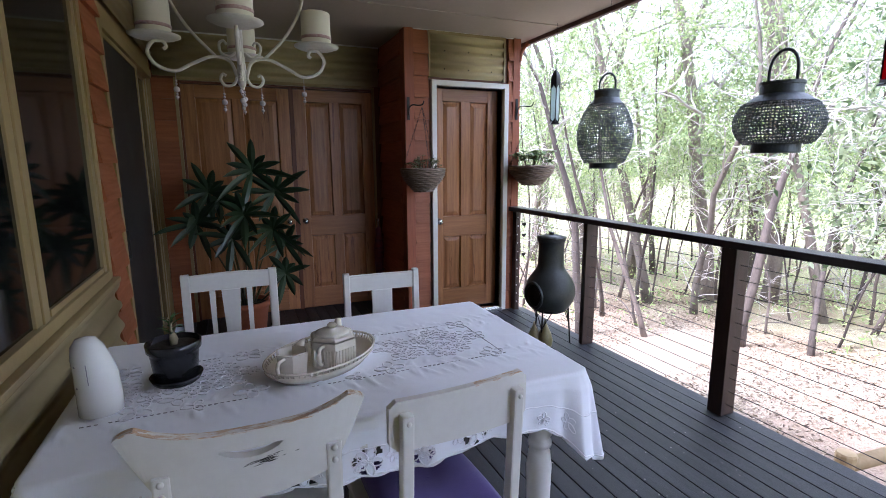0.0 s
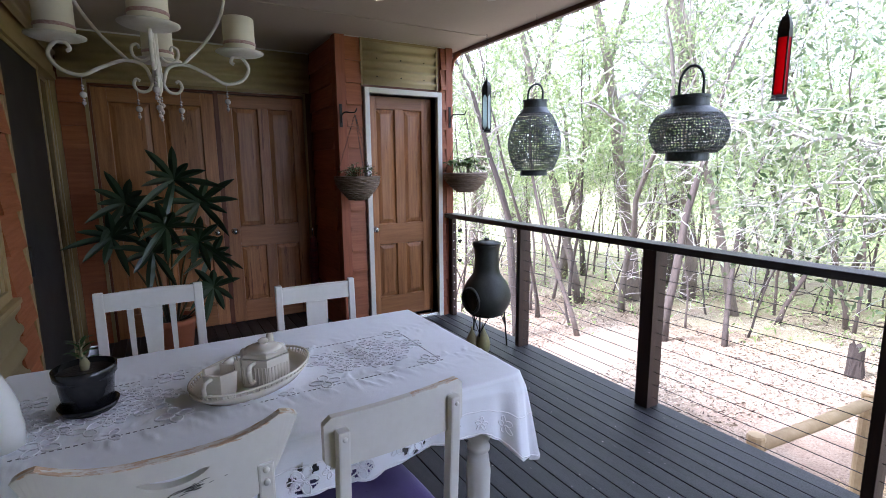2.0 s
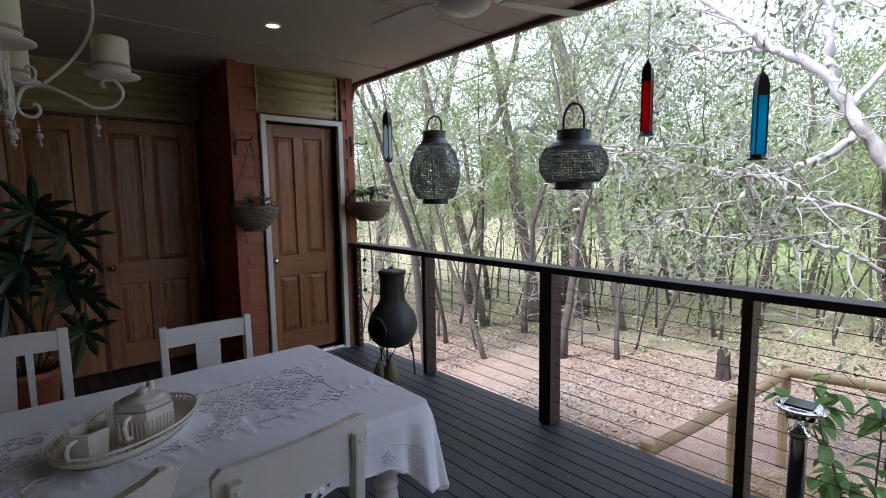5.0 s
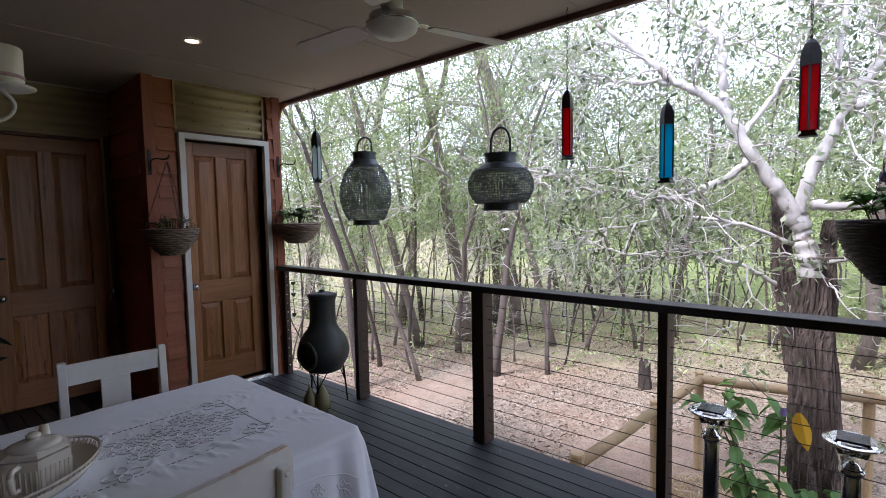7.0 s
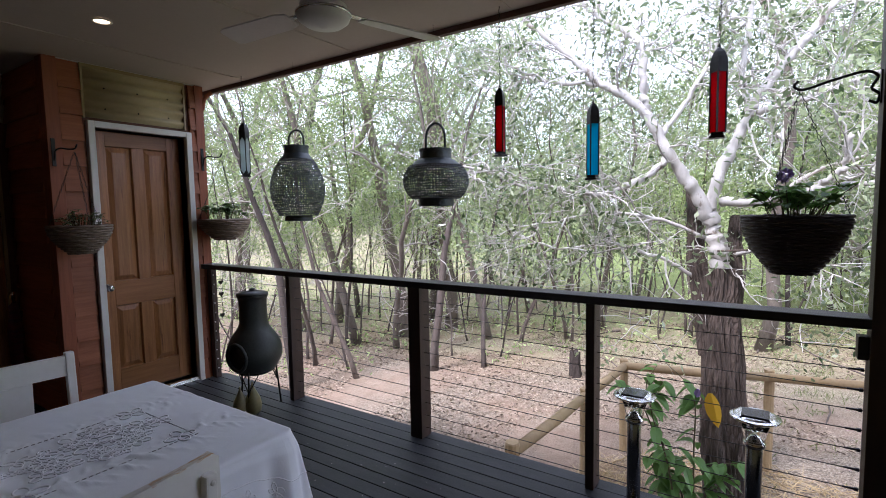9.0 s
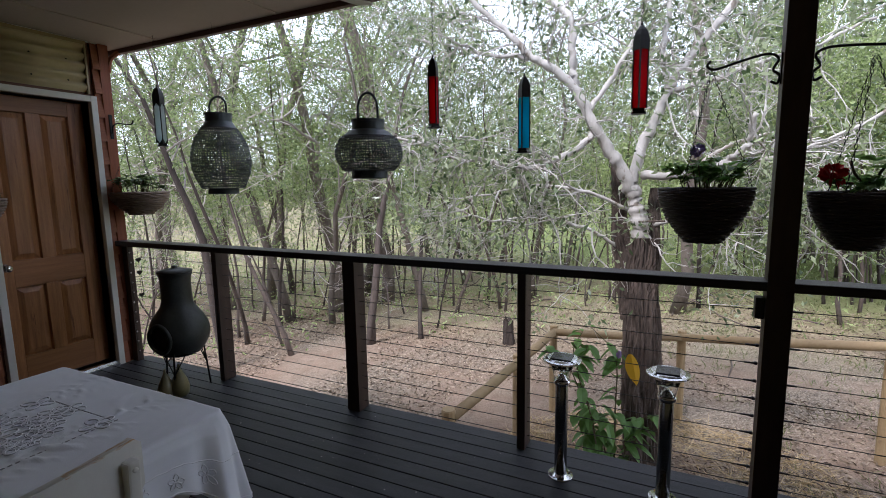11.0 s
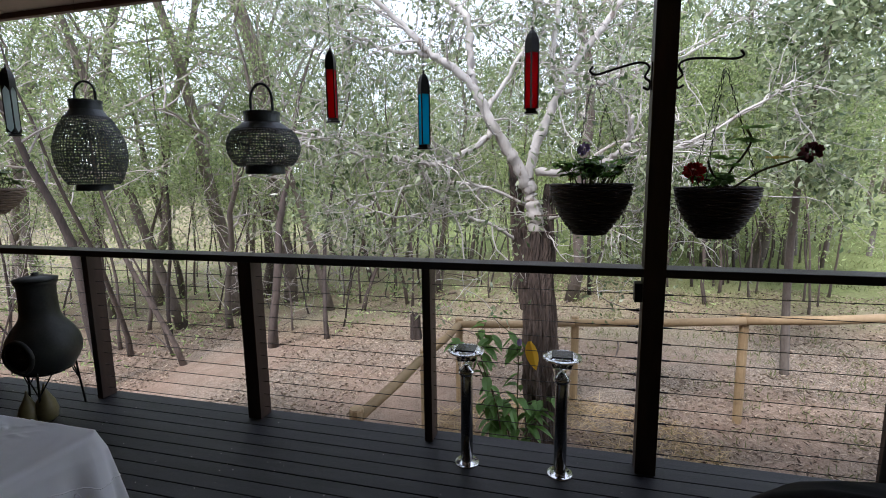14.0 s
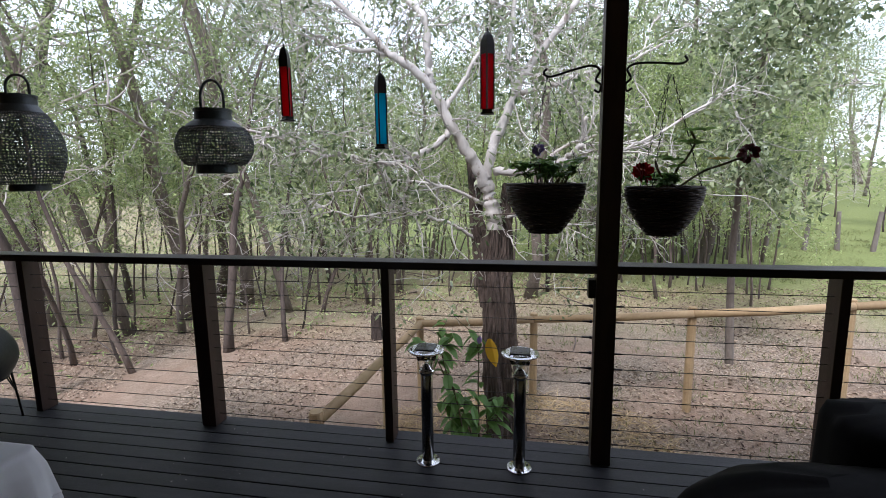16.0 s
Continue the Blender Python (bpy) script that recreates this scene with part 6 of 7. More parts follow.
def tree_variant(h, r0, crown_from, limbs, reach, leaves, leaf, width, wood, leafmat, clump=0.34, twig=True, name="tree", lean=0.06, bare=0.0):
    """A crooked trunk with limbs and twigs, and a crown of leaves in clumps."""
    t = thing(name, (0, 0, -60), "slender gum tree with a thin uneven crown", "tree", "trees of the wood")
    bm = bmesh.new()
    trunk = wander((0, 0, -0.15), (rng.normal() * lean, rng.normal() * lean, 1), h + 0.15, 11, 0.17 if h > 6.5 else 0.12, 0.20)
    tube(bm, trunk, [r0 * (1.25 if i == 0 else 1 - 0.075 * i) for i in range(12)], 9)
    part("trunk", bm, wood, t, smooth=True)
    bm = bmesh.new()
    tips = []
    for k in range(limbs):
        f = crown_from + (1 - crown_from) * (k + rng.uniform(0, 1)) / limbs
        i = min(10, int(f * 11))
        p = trunk[i].lerp(trunk[i + 1], f * 11 - i) if i < 11 else trunk[11]
        a = rng.uniform(0, 2 * math.pi)
        e = rng.uniform(0.1, 0.9)
        ln = reach * rng.uniform(0.5, 1.15) * (1.15 - 0.6 * f)
        b = wander(p, (math.cos(a), math.sin(a), e), ln, 6, 0.22, 0.04)
        rb = max(0.008, r0 * 0.42 * (1.1 - f))
        tube(bm, b, [rb * (1 - 0.13 * j) for j in range(7)], 6, False)
        for q in range(6):
            s = b[rng.integers(2, 7)]
            dd = Vector(rng.normal(size=3)) + (b[-1] - b[0]).normalized() * 0.9
            tw = wander(s, dd, ln * rng.uniform(0.2, 0.5), 4, 0.3, 0.0)
            tube(bm, tw, [rb * 0.4, rb * 0.33, rb * 0.27, rb * 0.2, rb * 0.12], 4, False)
            if rng.uniform() > bare:
                tips += [tw[2], tw[3], tw[4], tw[4]]
    tagged(part("branch_spray", bm, M_TWIG if twig else wood, t, smooth=True), kind="stuff")
    tips = np.array([tuple(p) for p in tips])
    leaves = int(leaves * 1.38)
    pick = tips[rng.integers(0, len(tips), leaves)]
    off = rng.normal(size=(leaves, 3)) * clump * np.array([1, 1, 0.75]) * rng.uniform(0.2, 1.0, (leaves, 1))
    ob = new("crown", leaf_mesh("crown", pick + off, leaf * 0.80, width * 0.78, leafmat))
    ob.parent = t
    return t


VARIANTS = [
    tree_variant(9.5, 0.075, 0.28, 16, 2.2, 2500, 0.13, 0.040, M_BARK_GREY, M_LEAF_A, 0.30),
    tree_variant(11.0, 0.10, 0.30, 18, 2.6, 2900, 0.14, 0.042, M_BARK_GREY, M_LEAF_C, 0.30),
    tree_variant(7.0, 0.045, 0.26, 15, 1.7, 2700, 0.12, 0.042, M_BARK, M_LEAF_B),
    tree_variant(13.0, 0.15, 0.26, 17, 3.6, 3300, 0.15, 0.045, M_BARK_GREY, M_LEAF_A, 0.32),
    tree_variant(6.0, 0.038, 0.34, 12, 1.5, 2600, 0.11, 0.040, M_BARK, M_LEAF_B),
    tree_variant(8.0, 0.075, 0.28, 15, 2.2, 1600, 0.12, 0.038, M_BARK_GREY, M_LEAF_C, 0.28, bare=0.35),
]
SAPLINGS = [
    tree_variant(4.6, 0.028, 0.45, 9, 0.9, 700, 0.10, 0.034, M_BARK, M_LEAF_B, 0.22, name="sapling", lean=0.08, bare=0.1),
    tree_variant(3.8, 0.023, 0.42, 10, 0.9, 420, 0.10, 0.032, M_BARK, M_LEAF_C, 0.2, name="sapling", lean=0.06, bare=0.4),
    tree_variant(5.4, 0.036, 0.48, 10, 1.1, 1100, 0.11, 0.036, M_BARK, M_LEAF_A, 0.24, name="sapling", lean=0.05, bare=0.1),
]
SHRUBS = [
    tree_variant(4.2, 0.022, 0.42, 18, 1.5, 2400, 0.10, 0.036, M_BARK, M_LEAF_B, 0.30, name="shrub", lean=0.1, bare=0.2),
    tree_variant(5.0, 0.026, 0.40, 20, 1.8, 2500, 0.11, 0.034, M_BARK, M_LEAF_A, 0.32, name="shrub", lean=0.1, bare=0.35),
    tree_variant(3.0, 0.018, 0.10, 30, 1.7, 160, 0.09, 0.028, M_BARK, M_LEAF_C, 0.2, name="shrub", lean=0.12, bare=0.8),
    tree_variant(3.6, 0.018, 0.34, 20, 1.5, 800, 0.10, 0.030, M_BARK, M_LEAF_C, 0.26, name="shrub", lean=0.15, bare=0.6),
]
for s in SHRUBS:
    tagged(s, "twiggy bush with light green leaves", "shrub", "shrubs of the wood")
for s in SAPLINGS:
    tagged(s, "thin crooked sapling with sparse leaves", "sapling", "saplings of the wood")


DARK = [
    tree_variant(6.4, 0.085, 0.48, 11, 1.8, 800, 0.13, 0.040, M_BARK, M_LEAF_C, 0.30, lean=0.03),
    tree_variant(5.8, 0.048, 0.50, 10, 1.4, 600, 0.12, 0.038, M_BARK, M_LEAF_A, 0.28, lean=0.05),
]
for s in DARK:
    tagged(s, "gum tree with a dark rough trunk at the wood's edge", "tree", "trees of the wood")


def plant(src, az, dist, k, turn, kz=1.0):
    x, y = dist * math.sin(radians(az)), dist * math.cos(radians(az))
    o = copy_thing(src, pose(x, y, gz(x, y), 0, 0, turn))
    o.scale = (k, k, k * kz)
    return o


# the wood: from the end wall round to the paddock
for which, az, dist, turn in ((0, 39.3, 8.9, 40), (1, 41.6, 10.3, 200), (1, 46.4, 9.0, 110), (0, 55.3, 9.1, 250), (1, 61.4, 9.2, 20), (1, 65.5, 11.2, 300), (1, 71.0, 11.5, 160)):
    plant(DARK[which], az, dist, 1.0, turn)
for i in range(30):
    az = 27 + 86 * (i + rng.uniform(-0.4, 0.4)) / 30
    if 80 < az < 94 and i % 2:
        continue
    plant(VARIANTS[int(rng.integers(0, 6))], az, rng.uniform(10.5, 17), rng.uniform(0.8, 1.1), rng.uniform(0, 360))
for i in range(16):
    az = 25 + 95 * (i + rng.uniform(-0.4, 0.4)) / 16
    plant(VARIANTS[int(rng.integers(0, 6))], az, rng.uniform(17, 30), rng.uniform(0.9, 1.25), rng.uniform(0, 360))
for i in range(40):
    az = 22 + 118 * (i + rng.uniform(-0.4, 0.4)) / 40
    plant(VARIANTS[int(rng.integers(0, 6))], az, rng.uniform(34, 60), rng.uniform(0.8, 1.2), rng.uniform(0, 360))
for i in range(18):
    az = 110 + 22 * (i + rng.uniform(-0.4, 0.4)) / 18
    plant(SHRUBS[int(rng.integers(0, 3))], az, rng.uniform(17, 34), rng.uniform(0.7, 1.3), rng.uniform(0, 360))
for i in range(16):
    az = 112 + 24 * (i + rng.uniform(-0.4, 0.4)) / 16
    plant(VARIANTS[int(rng.integers(0, 6))], az, rng.uniform(22, 44), rng.uniform(0.7, 1.15), rng.uniform(0, 360))
for i in range(14):
    az = 92 + 14 * (i + rng.uniform(-0.4, 0.4)) / 14
    plant(VARIANTS[int(rng.integers(0, 6))] if i % 2 else SHRUBS[i % 3], az, rng.uniform(16, 26), rng.uniform(0.8, 1.15), rng.uniform(0, 360))
for i in range(50):
    az = 29 + 78 * (i + rng.uniform(-0.5, 0.5)) / 50
    plant(SAPLINGS[int(rng.integers(0, 3))], az, rng.uniform(8.6, 16) if az < 74 else rng.uniform(10.5, 18), rng.uniform(0.7, 1.2), rng.uniform(0, 360))
for i in range(84):
    az = 29 + 84 * (i + rng.uniform(-0.5, 0.5)) / 84
    plant(SHRUBS[int(rng.integers(0, 4))], az, rng.uniform(11, 23), rng.uniform(0.8, 1.3), rng.uniform(0, 360))
for i in range(9):
    az = 22 + 46 * (i + rng.uniform(-0.4, 0.4)) / 9
    plant(VARIANTS[(3, 1, 0)[i % 3]], az, rng.uniform(12, 19), rng.uniform(1.0, 1.3), rng.uniform(0, 360))
for i in range(20):
    az = 99 + 16 * (i + rng.uniform(-0.4, 0.4)) / 20
    plant(SHRUBS[i % 2] if i % 3 else VARIANTS[(2, 4, 1)[i // 3 % 3]], az, rng.uniform(12, 20), rng.uniform(0.7, 1.05), rng.uniform(0, 360))
for i in range(16):
    az = 104 + 11 * (i + rng.uniform(-0.4, 0.4)) / 16
    plant(SHRUBS[i % 2], az, rng.uniform(10.5, 16), rng.uniform(0.75, 1.05), rng.uniform(0, 360))
for s in VARIANTS + SAPLINGS + SHRUBS + DARK:
    for c in list(s.children_recursive):
        bpy.data.objects.remove(c)
    bpy.data.objects.remove(s)

# far woods close the view
n = 26000
a = np.radians(rng.uniform(5, 160, n))
d = rng.uniform(62, 95, n)
zz = np.abs(rng.normal(size=n)) * 2.4 + 1.8 * np.sin(a * 23) + 1.5 * np.sin(a * 61)
far = new("far_woods", leaf_mesh("far_woods", np.c_[d * np.sin(a), d * np.cos(a), zz - 1.0], 1.3, 0.75, M_LEAF_C))
tagged(far, "far belt of grey-green bushland trees", "woodland", "", "stuff")

# ---- the pale-limbed tree beside the deck ----
TX, TY = 4.90, 0.26
TZ = gz(TX, TY)
big = thing("shade_tree", (TX, TY, TZ), "tree with dark rough trunk and pale spreading limbs beside the deck", "tree")


def furrowed(name, ctrl, ra, rb, folds):
    """Stem with deep ridges of bark that run up it."""
    path = curve_pts([(x - TX, y - TY, z - TZ) for x, y, z in ctrl], 12)
    n = len(path)
    bm = bmesh.new()
    tube(bm, path, [ra + (rb - ra) * i / n for i in range(n)], 72)
    for v in bm.verts:
        c = min(path, key=lambda q: (q - v.co).length_squared)
        d = v.co - c
        a = math.atan2(d.y, d.x)
        w = a + 0.16 * noise.noise((math.cos(a) * 2, math.sin(a) * 2, v.co.z * 2.6))
        ridge = abs(math.sin(folds * w)) ** 0.6 * (0.75 + 0.5 * noise.noise((6 * math.cos(a), 6 * math.sin(a), v.co.z * 4)))
        v.co = c + d * (0.80 + 0.31 * ridge + 0.15 * noise.noise((2.5 * math.cos(a), 2.5 * math.sin(a), v.co.z * 1.3)))
    return part(name, bm, M_BARK_DARK, big, "dark, deeply furrowed bark")


furrowed("trunk", [(4.90, 0.18, TZ - 0.2), (4.90, 0.20, -1.0), (4.91, 0.24, -0.5), (4.92, 0.27, 0.1), (4.93, 0.30, 0.55), (4.95, 0.30, 0.9)], 0.205, 0.135, 13)
furrowed("stem", [(4.98, 0.36, 0.1), (5.02, 0.44, 0.6), (5.06, 0.50, 0.95), (5.12, 0.53, 1.30), (5.2, 0.58, 1.6)], 0.105, 0.045, 7)
furrowed("stem", [(5.00, 0.24, 0.3), (5.06, 0.22, 0.75), (5.12, 0.22, 1.05), (5.2, 0.20, 1.35)], 0.10, 0.045, 7)

tips = []


def limb(ctrl, r0, r1, twigs, spread=1.0):
    """A smooth pale limb that carries side twigs; ctrl in the place's own metres."""
    p = curve_pts([(x - TX, y - TY, z - TZ) for x, y, z in ctrl], 6)
    n = len(p)
    p = [q + Vector(rng.normal(size=3)) * 0.007 for q in p]
    rs = [(r0 + (r1 - r0) * (i / (n - 1)) ** 0.8) * (1 + 0.07 * math.sin(1.7 * i) + 0.05 * math.sin(0.6 * i + 2)) for i in range(n)]
    part("limb", tube(bmesh.new(), p, rs, 12), M_BARK_PALE, big, "pale smooth limb", True)
    bm = bmesh.new()
    for k in range(twigs):
        s = p[int(rng.integers(n // 4, n))]
        dd = Vector(rng.normal(size=3)) * 0.9 + (p[-1] - p[0]).normalized() * 0.6
        b = wander(s, dd, rng.uniform(0.35, 1.25) * spread, 7, 0.28, -0.02)
        tube(bm, b, [0.0105 - 0.0012 * i for i in range(8)], 5, False)
        for q in range(7):
            tw = wander(b[int(rng.integers(2, 8))], Vector(rng.normal(size=3)) + dd * 0.4, rng.uniform(0.2, 0.6) * spread, 5, 0.34, -0.05)
            tube(bm, tw, [0.0048, 0.004, 0.0034, 0.0028, 0.0022, 0.0016], 4, False)
            if rng.uniform() < 0.5:
                tips.extend([tw[2], tw[3], tw[4], tw[5]])
    tagged(part("twig_spray", bm, M_BARK_PALE, big, "fine pale twigs"), kind="stuff")


# pale main stem in front of the dark one, then the limbs from its fork
limb([(4.94, 0.30, 0.72), (4.92, 0.31, 0.98), (4.90, 0.35, 1.2), (4.90, 0.40, 1.40)], 0.085, 0.072, 2, 0.6)
limb([(4.90, 0.40, 1.34), (4.85, 0.50, 1.56), (4.80, 0.61, 1.73), (4.75, 0.79, 2.06), (4.70, 0.90, 2.27), (4.65, 1.12, 2.48), (4.60, 1.28, 2.57), (4.55, 1.45, 2.76), (4.50, 1.72, 3.01), (4.45, 2.05, 3.33)], 0.066, 0.020, 16)
limb([(4.72, 0.90, 2.27), (4.79, 0.94, 2.59), (4.84, 0.98, 2.93), (4.89, 1.15, 3.10), (4.92, 1.38, 3.28), (4.95, 1.57, 3.49), (4.98, 1.80, 3.75)], 0.045, 0.020, 14)
limb([(4.60, 1.28, 2.57), (4.58, 1.66, 2.63), (4.55, 1.94, 2.71), (4.50, 2.28, 2.82)], 0.024, 0.010, 10)
limb([(4.77, 0.80, 2.04), (4.90, 0.61, 2.36), (5.02, 0.47, 2.65), (5.15, 0.38, 2.95), (5.25, 0.34, 3.29)], 0.026, 0.012, 10)
limb([(4.90, 0.40, 1.34), (4.95, 0.33, 1.73), (5.00, 0.24, 1.95), (5.05, 0.14, 2.20), (5.10, 0.10, 2.32), (5.15, -0.05, 2.56), (5.20, -0.21, 2.76), (5.25, -0.36, 2.97), (5.30, -0.49, 3.21), (5.35, -0.62, 3.6)], 0.056, 0.026, 14)
limb([(5.05, 0.13, 2.23), (5.05, 0.17, 2.45), (5.07, 0.19, 2.66), (5.10, 0.15, 2.94), (5.12, 0.10, 3.5)], 0.036, 0.018, 8)
limb([(5.07, 0.08, 2.23), (5.10, -0.18, 2.30), (5.20, -0.42, 2.38), (5.30, -0.64, 2.47), (5.40, -0.95, 2.55), (5.45, -1.4, 2.75)], 0.028, 0.012, 14)
limb([(4.92, 0.32, 1.47), (4.80, -0.04, 1.49), (4.75, -0.29, 1.55), (4.70, -0.42, 1.65), (4.65, -0.49, 1.74), (4.60, -0.51, 1.94)], 0.040, 0.018, 8)
limb([(4.74, -0.33, 1.57), (4.78, -0.66, 1.60), (4.80, -0.83, 1.65), (4.85, -1.25, 1.85), (4.9, -1.8, 2.2)], 0.026, 0.010, 14)
limb([(4.79, 0.70, 1.92), (4.70, 0.83, 1.75), (4.60, 1.04, 1.64), (4.50, 1.19, 1.57), (4.40, 1.37, 1.58), (4.30, 1.64, 1.64), (4.20, 1.83, 1.65), (4.10, 2.08, 1.78), (4.00, 2.40, 1.86)], 0.034, 0.012, 18)
limb([(5.05, 0.45, 0.75), (4.90, 0.75, 0.95), (4.80, 1.20, 1.10), (4.75, 1.70, 1.05), (4.7, 2.2, 1.2)], 0.022, 0.008, 16)
limb([(5.02, 0.40, 1.15), (4.85, 0.85, 1.35), (4.9, 1.35, 1.4), (5.0, 1.9, 1.3)], 0.020, 0.008, 14)
limb([(5.06, 0.20, 1.0), (5.0, -0.25, 1.15), (5.1, -0.7, 1.1), (5.2, -1.3, 1.3)], 0.020, 0.008, 14)
tips = np.array([tuple(p) for p in tips])
n = 9500
pick = tips[rng.integers(0, len(tips), n)]
crown = new("crown", leaf_mesh("crown", pick + rng.normal(size=(n, 3)) * 0.09, 0.075, 0.030, M_LEAF_D, 0.35))
crown.parent = big
tagged(crown, "dark glossy oval leaves")

# leafy bough that hangs beside the deck, past the veranda post
bough = thing("leafy_tree", (7.0, -2.75, gz(7.0, -2.75)), "young tree with dense dark green leaves beyond the fence", "tree")
p = curve_pts([(0.0, 0.0, -0.2), (0.05, 0.05, 1.2), (-0.25, 0.15, 2.4), (-0.6, 0.2, 3.4), (-0.8, 0.1, 4.6), (-0.9, 0.0, 5.6)], 5)
part("trunk", tube(bmesh.new(), p, [0.055 - 0.0016 * i for i in range(len(p))], 8), M_BARK_GREY, bough, smooth=True)
bm = bmesh.new()
tips = []
for k in range(46):
    s = p[int(rng.integers(len(p) * 2 // 5, len(p)))]
    b = wander(s, Vector(rng.normal(size=3)) + Vector((-0.2, 0, 0.2)), rng.uniform(0.5, 1.5), 6, 0.25, -0.03)
    tube(bm, b, [0.012 - 0.0016 * i for i in range(7)], 5, False)
    tips += [q for q in b[2:]]
tagged(part("branch_spray", bm, M_BARK_PALE, bough, smooth=True), kind="stuff")
tips = np.array([tuple(q) for q in tips])
n = 6800
o = new("crown", leaf_mesh("crown", tips[rng.integers(0, len(tips), n)] + rng.normal(size=(n, 3)) * 0.12, 0.095, 0.040, M_LEAF_D, 0.4))
o.parent = bough

# ---- log fence ----
M_LOG = surface("treated_pine", (0.36, 0.26, 0.135), (0.24, 0.165, 0.08), 3, 40, 0.7, 0.3, vary=0.12, spots=(0.22, 0.15, 0.08), spot_scale=6, spot_at=0.66)
fence = thing("log_fence", (5.7, 1.25, gz(5.7, 1.25)), "low treated-pine log fence round the yard", "fence")
FZ = fence.location.z
TOPS = ((3.22, 1.507, -0.30), (4.66, 1.412, -0.335), (5.72, 1.289, -0.31), (5.95, -0.096, -0.27), (5.62, -1.80, -0.04), (5.62, -3.324, 0.10), (5.65, -4.9, 0.25), (5.7, -6.5, 0.35))


def rel(p, dz=0.0):
    return (p[0] - 5.7, p[1] - 1.25, p[2] + dz - FZ)


for k, p in enumerate(TOPS):
    g = gz(p[0], p[1]) - 0.2
    bm = bmesh.new()
    a, b = rel((p[0], p[1], g)), rel(p, 0.03)
    r = 0.047 if k else 0.055
    tube(bm, [a, (b[0], b[1], b[2] - 0.012), b], [r, r, r * 0.88], 12)
    part("post", bm, M_LOG, fence, smooth=False)
for p, q in zip(TOPS, TOPS[1:]):
    a, b = Vector(rel(p, -0.035)), Vector(rel(q, -0.035))
    off = Vector((-0.05, 0, 0)) if p[1] < 1.3 else Vector((0, -0.02, 0))
    m1 = a.lerp(b, 0.5) + Vector((0, 0, -0.012))
    part("rail", tube(bmesh.new(), [a + off, m1 + off, b + off], [0.043, 0.046, 0.042], 12), M_LOG, fence, smooth=True)

# old paddock fence beyond the yard
M_GREYPOST = surface("weathered_grey_post", (0.24, 0.21, 0.18), (0.12, 0.10, 0.085), 6, 40, 0.9, 0.5, (1, 1, 0.3), vary=0.2)
pf = thing("paddock_fence", (13.0, -6.0, gz(13.0, -6.0)), "row of old weathered grey fence posts by the paddock", "fence")
for k in range(11):
    az, d = 106 + 2.6 * k + rng.uniform(-0.4, 0.4), 15.0 + 0.35 * k
    x, y = d * math.sin(radians(az)), d * math.cos(radians(az))
    z0, lean = gz(x, y) - pf.location.z, rng.uniform(-0.12, 0.12)
    hgt = rng.uniform(0.75, 1.1)
    part("post", tube(bmesh.new(), [(x - 13, y + 6, z0 - 0.1), (x - 13, y + 6 + lean, z0 + hgt)], [0.065, 0.05], 8), M_GREYPOST, pf)

# shallow dish fixed to the tree for birds
bd = thing("bird_dish", (4.72, -0.02, 1.07), "shallow brown dish hung in the tree for birds", "bird dish")
part("dish", turned([(0.02, 0.0), (0.10, 0.004), (0.125, 0.035), (0.130, 0.036), (0.10, 0.012), (0.02, 0.010)], 24), M_BARK_DARK, bd, smooth=True)
part("arm", tube(bmesh.new(), [(0.0, 0.12, 0.01), (0.10, 0.34, -0.01)], 0.010, 6), M_BARK_DARK, bd)

# burnt stump at the edge of the wood
SZ = gz(8.16, 2.65)
stump = thing("tree_stump", (8.16, 2.65, SZ), "short burnt black tree stump with a split top", "stump")
bm = tube(bmesh.new(), [(0, 0, -0.1), (0.0, 0.01, 0.1), (0.01, 0.02, 0.25), (0.02, 0.02, 0.42)], [0.12, 0.095, 0.085, 0.08], 20)
for v in bm.verts:
    a = math.atan2(v.co.y, v.co.x)
    k = 1 + 0.13 * math.sin(5 * a) + 0.10 * noise.noise((3 * math.cos(a), 3 * math.sin(a), v.co.z * 5))
    v.co.x, v.co.y = v.co.x * k, v.co.y * k
    if v.co.z > 0.4:
        v.co.z += 0.09 * noise.noise((a * 2.3, 1, 0))
part("body", bm, M_SOIL, stump)
part("splinter", tube(bmesh.new(), [(-0.02, 0.03, 0.35), (-0.03, 0.05, 0.46), (-0.035, 0.055, 0.52)], [0.035, 0.022, 0.005], 7), M_SOIL, stump)

# ---- low growth and fallen sticks under the trees ----
n = 430
ua, ud = rng.uniform(28, 104, n), rng.uniform(9.5, 30, n)
ux, uy = ud * np.sin(np.radians(ua)), ud * np.cos(np.radians(ua))
uz = np.array([gz(x, y) for x, y in zip(ux, uy)])
m = 26
cen = np.repeat(np.c_[ux, uy, uz], m, axis=0) + np.abs(rng.normal(size=(n * m, 3))) * np.array([0.0, 0.0, 0.28]) + rng.normal(size=(n * m, 3)) * np.array([0.32, 0.32, 0.02])
tagged(new("undergrowth", leaf_mesh("undergrowth", cen, 0.12, 0.036, M_LEAF_B, -0.3)), "low dry undergrowth below the trees", "undergrowth", "", "stuff")
bm = bmesh.new()
for k in range(80):
    a, d = rng.uniform(28, 105), rng.uniform(8.0, 20)
    x, y = d * math.sin(radians(a)), d * math.cos(radians(a))
    th = rng.uniform(0, 6.28)
    b = wander((x, y, gz(x, y) + 0.03), (math.cos(th), math.sin(th), rng.uniform(0.0, 0.10)), rng.uniform(0.6, 2.2), 6, 0.20, -0.03)
    r = rng.uniform(0.006, 0.018)
    tube(bm, b, [r * (1 - 0.12 * i) for i in range(7)], 5)
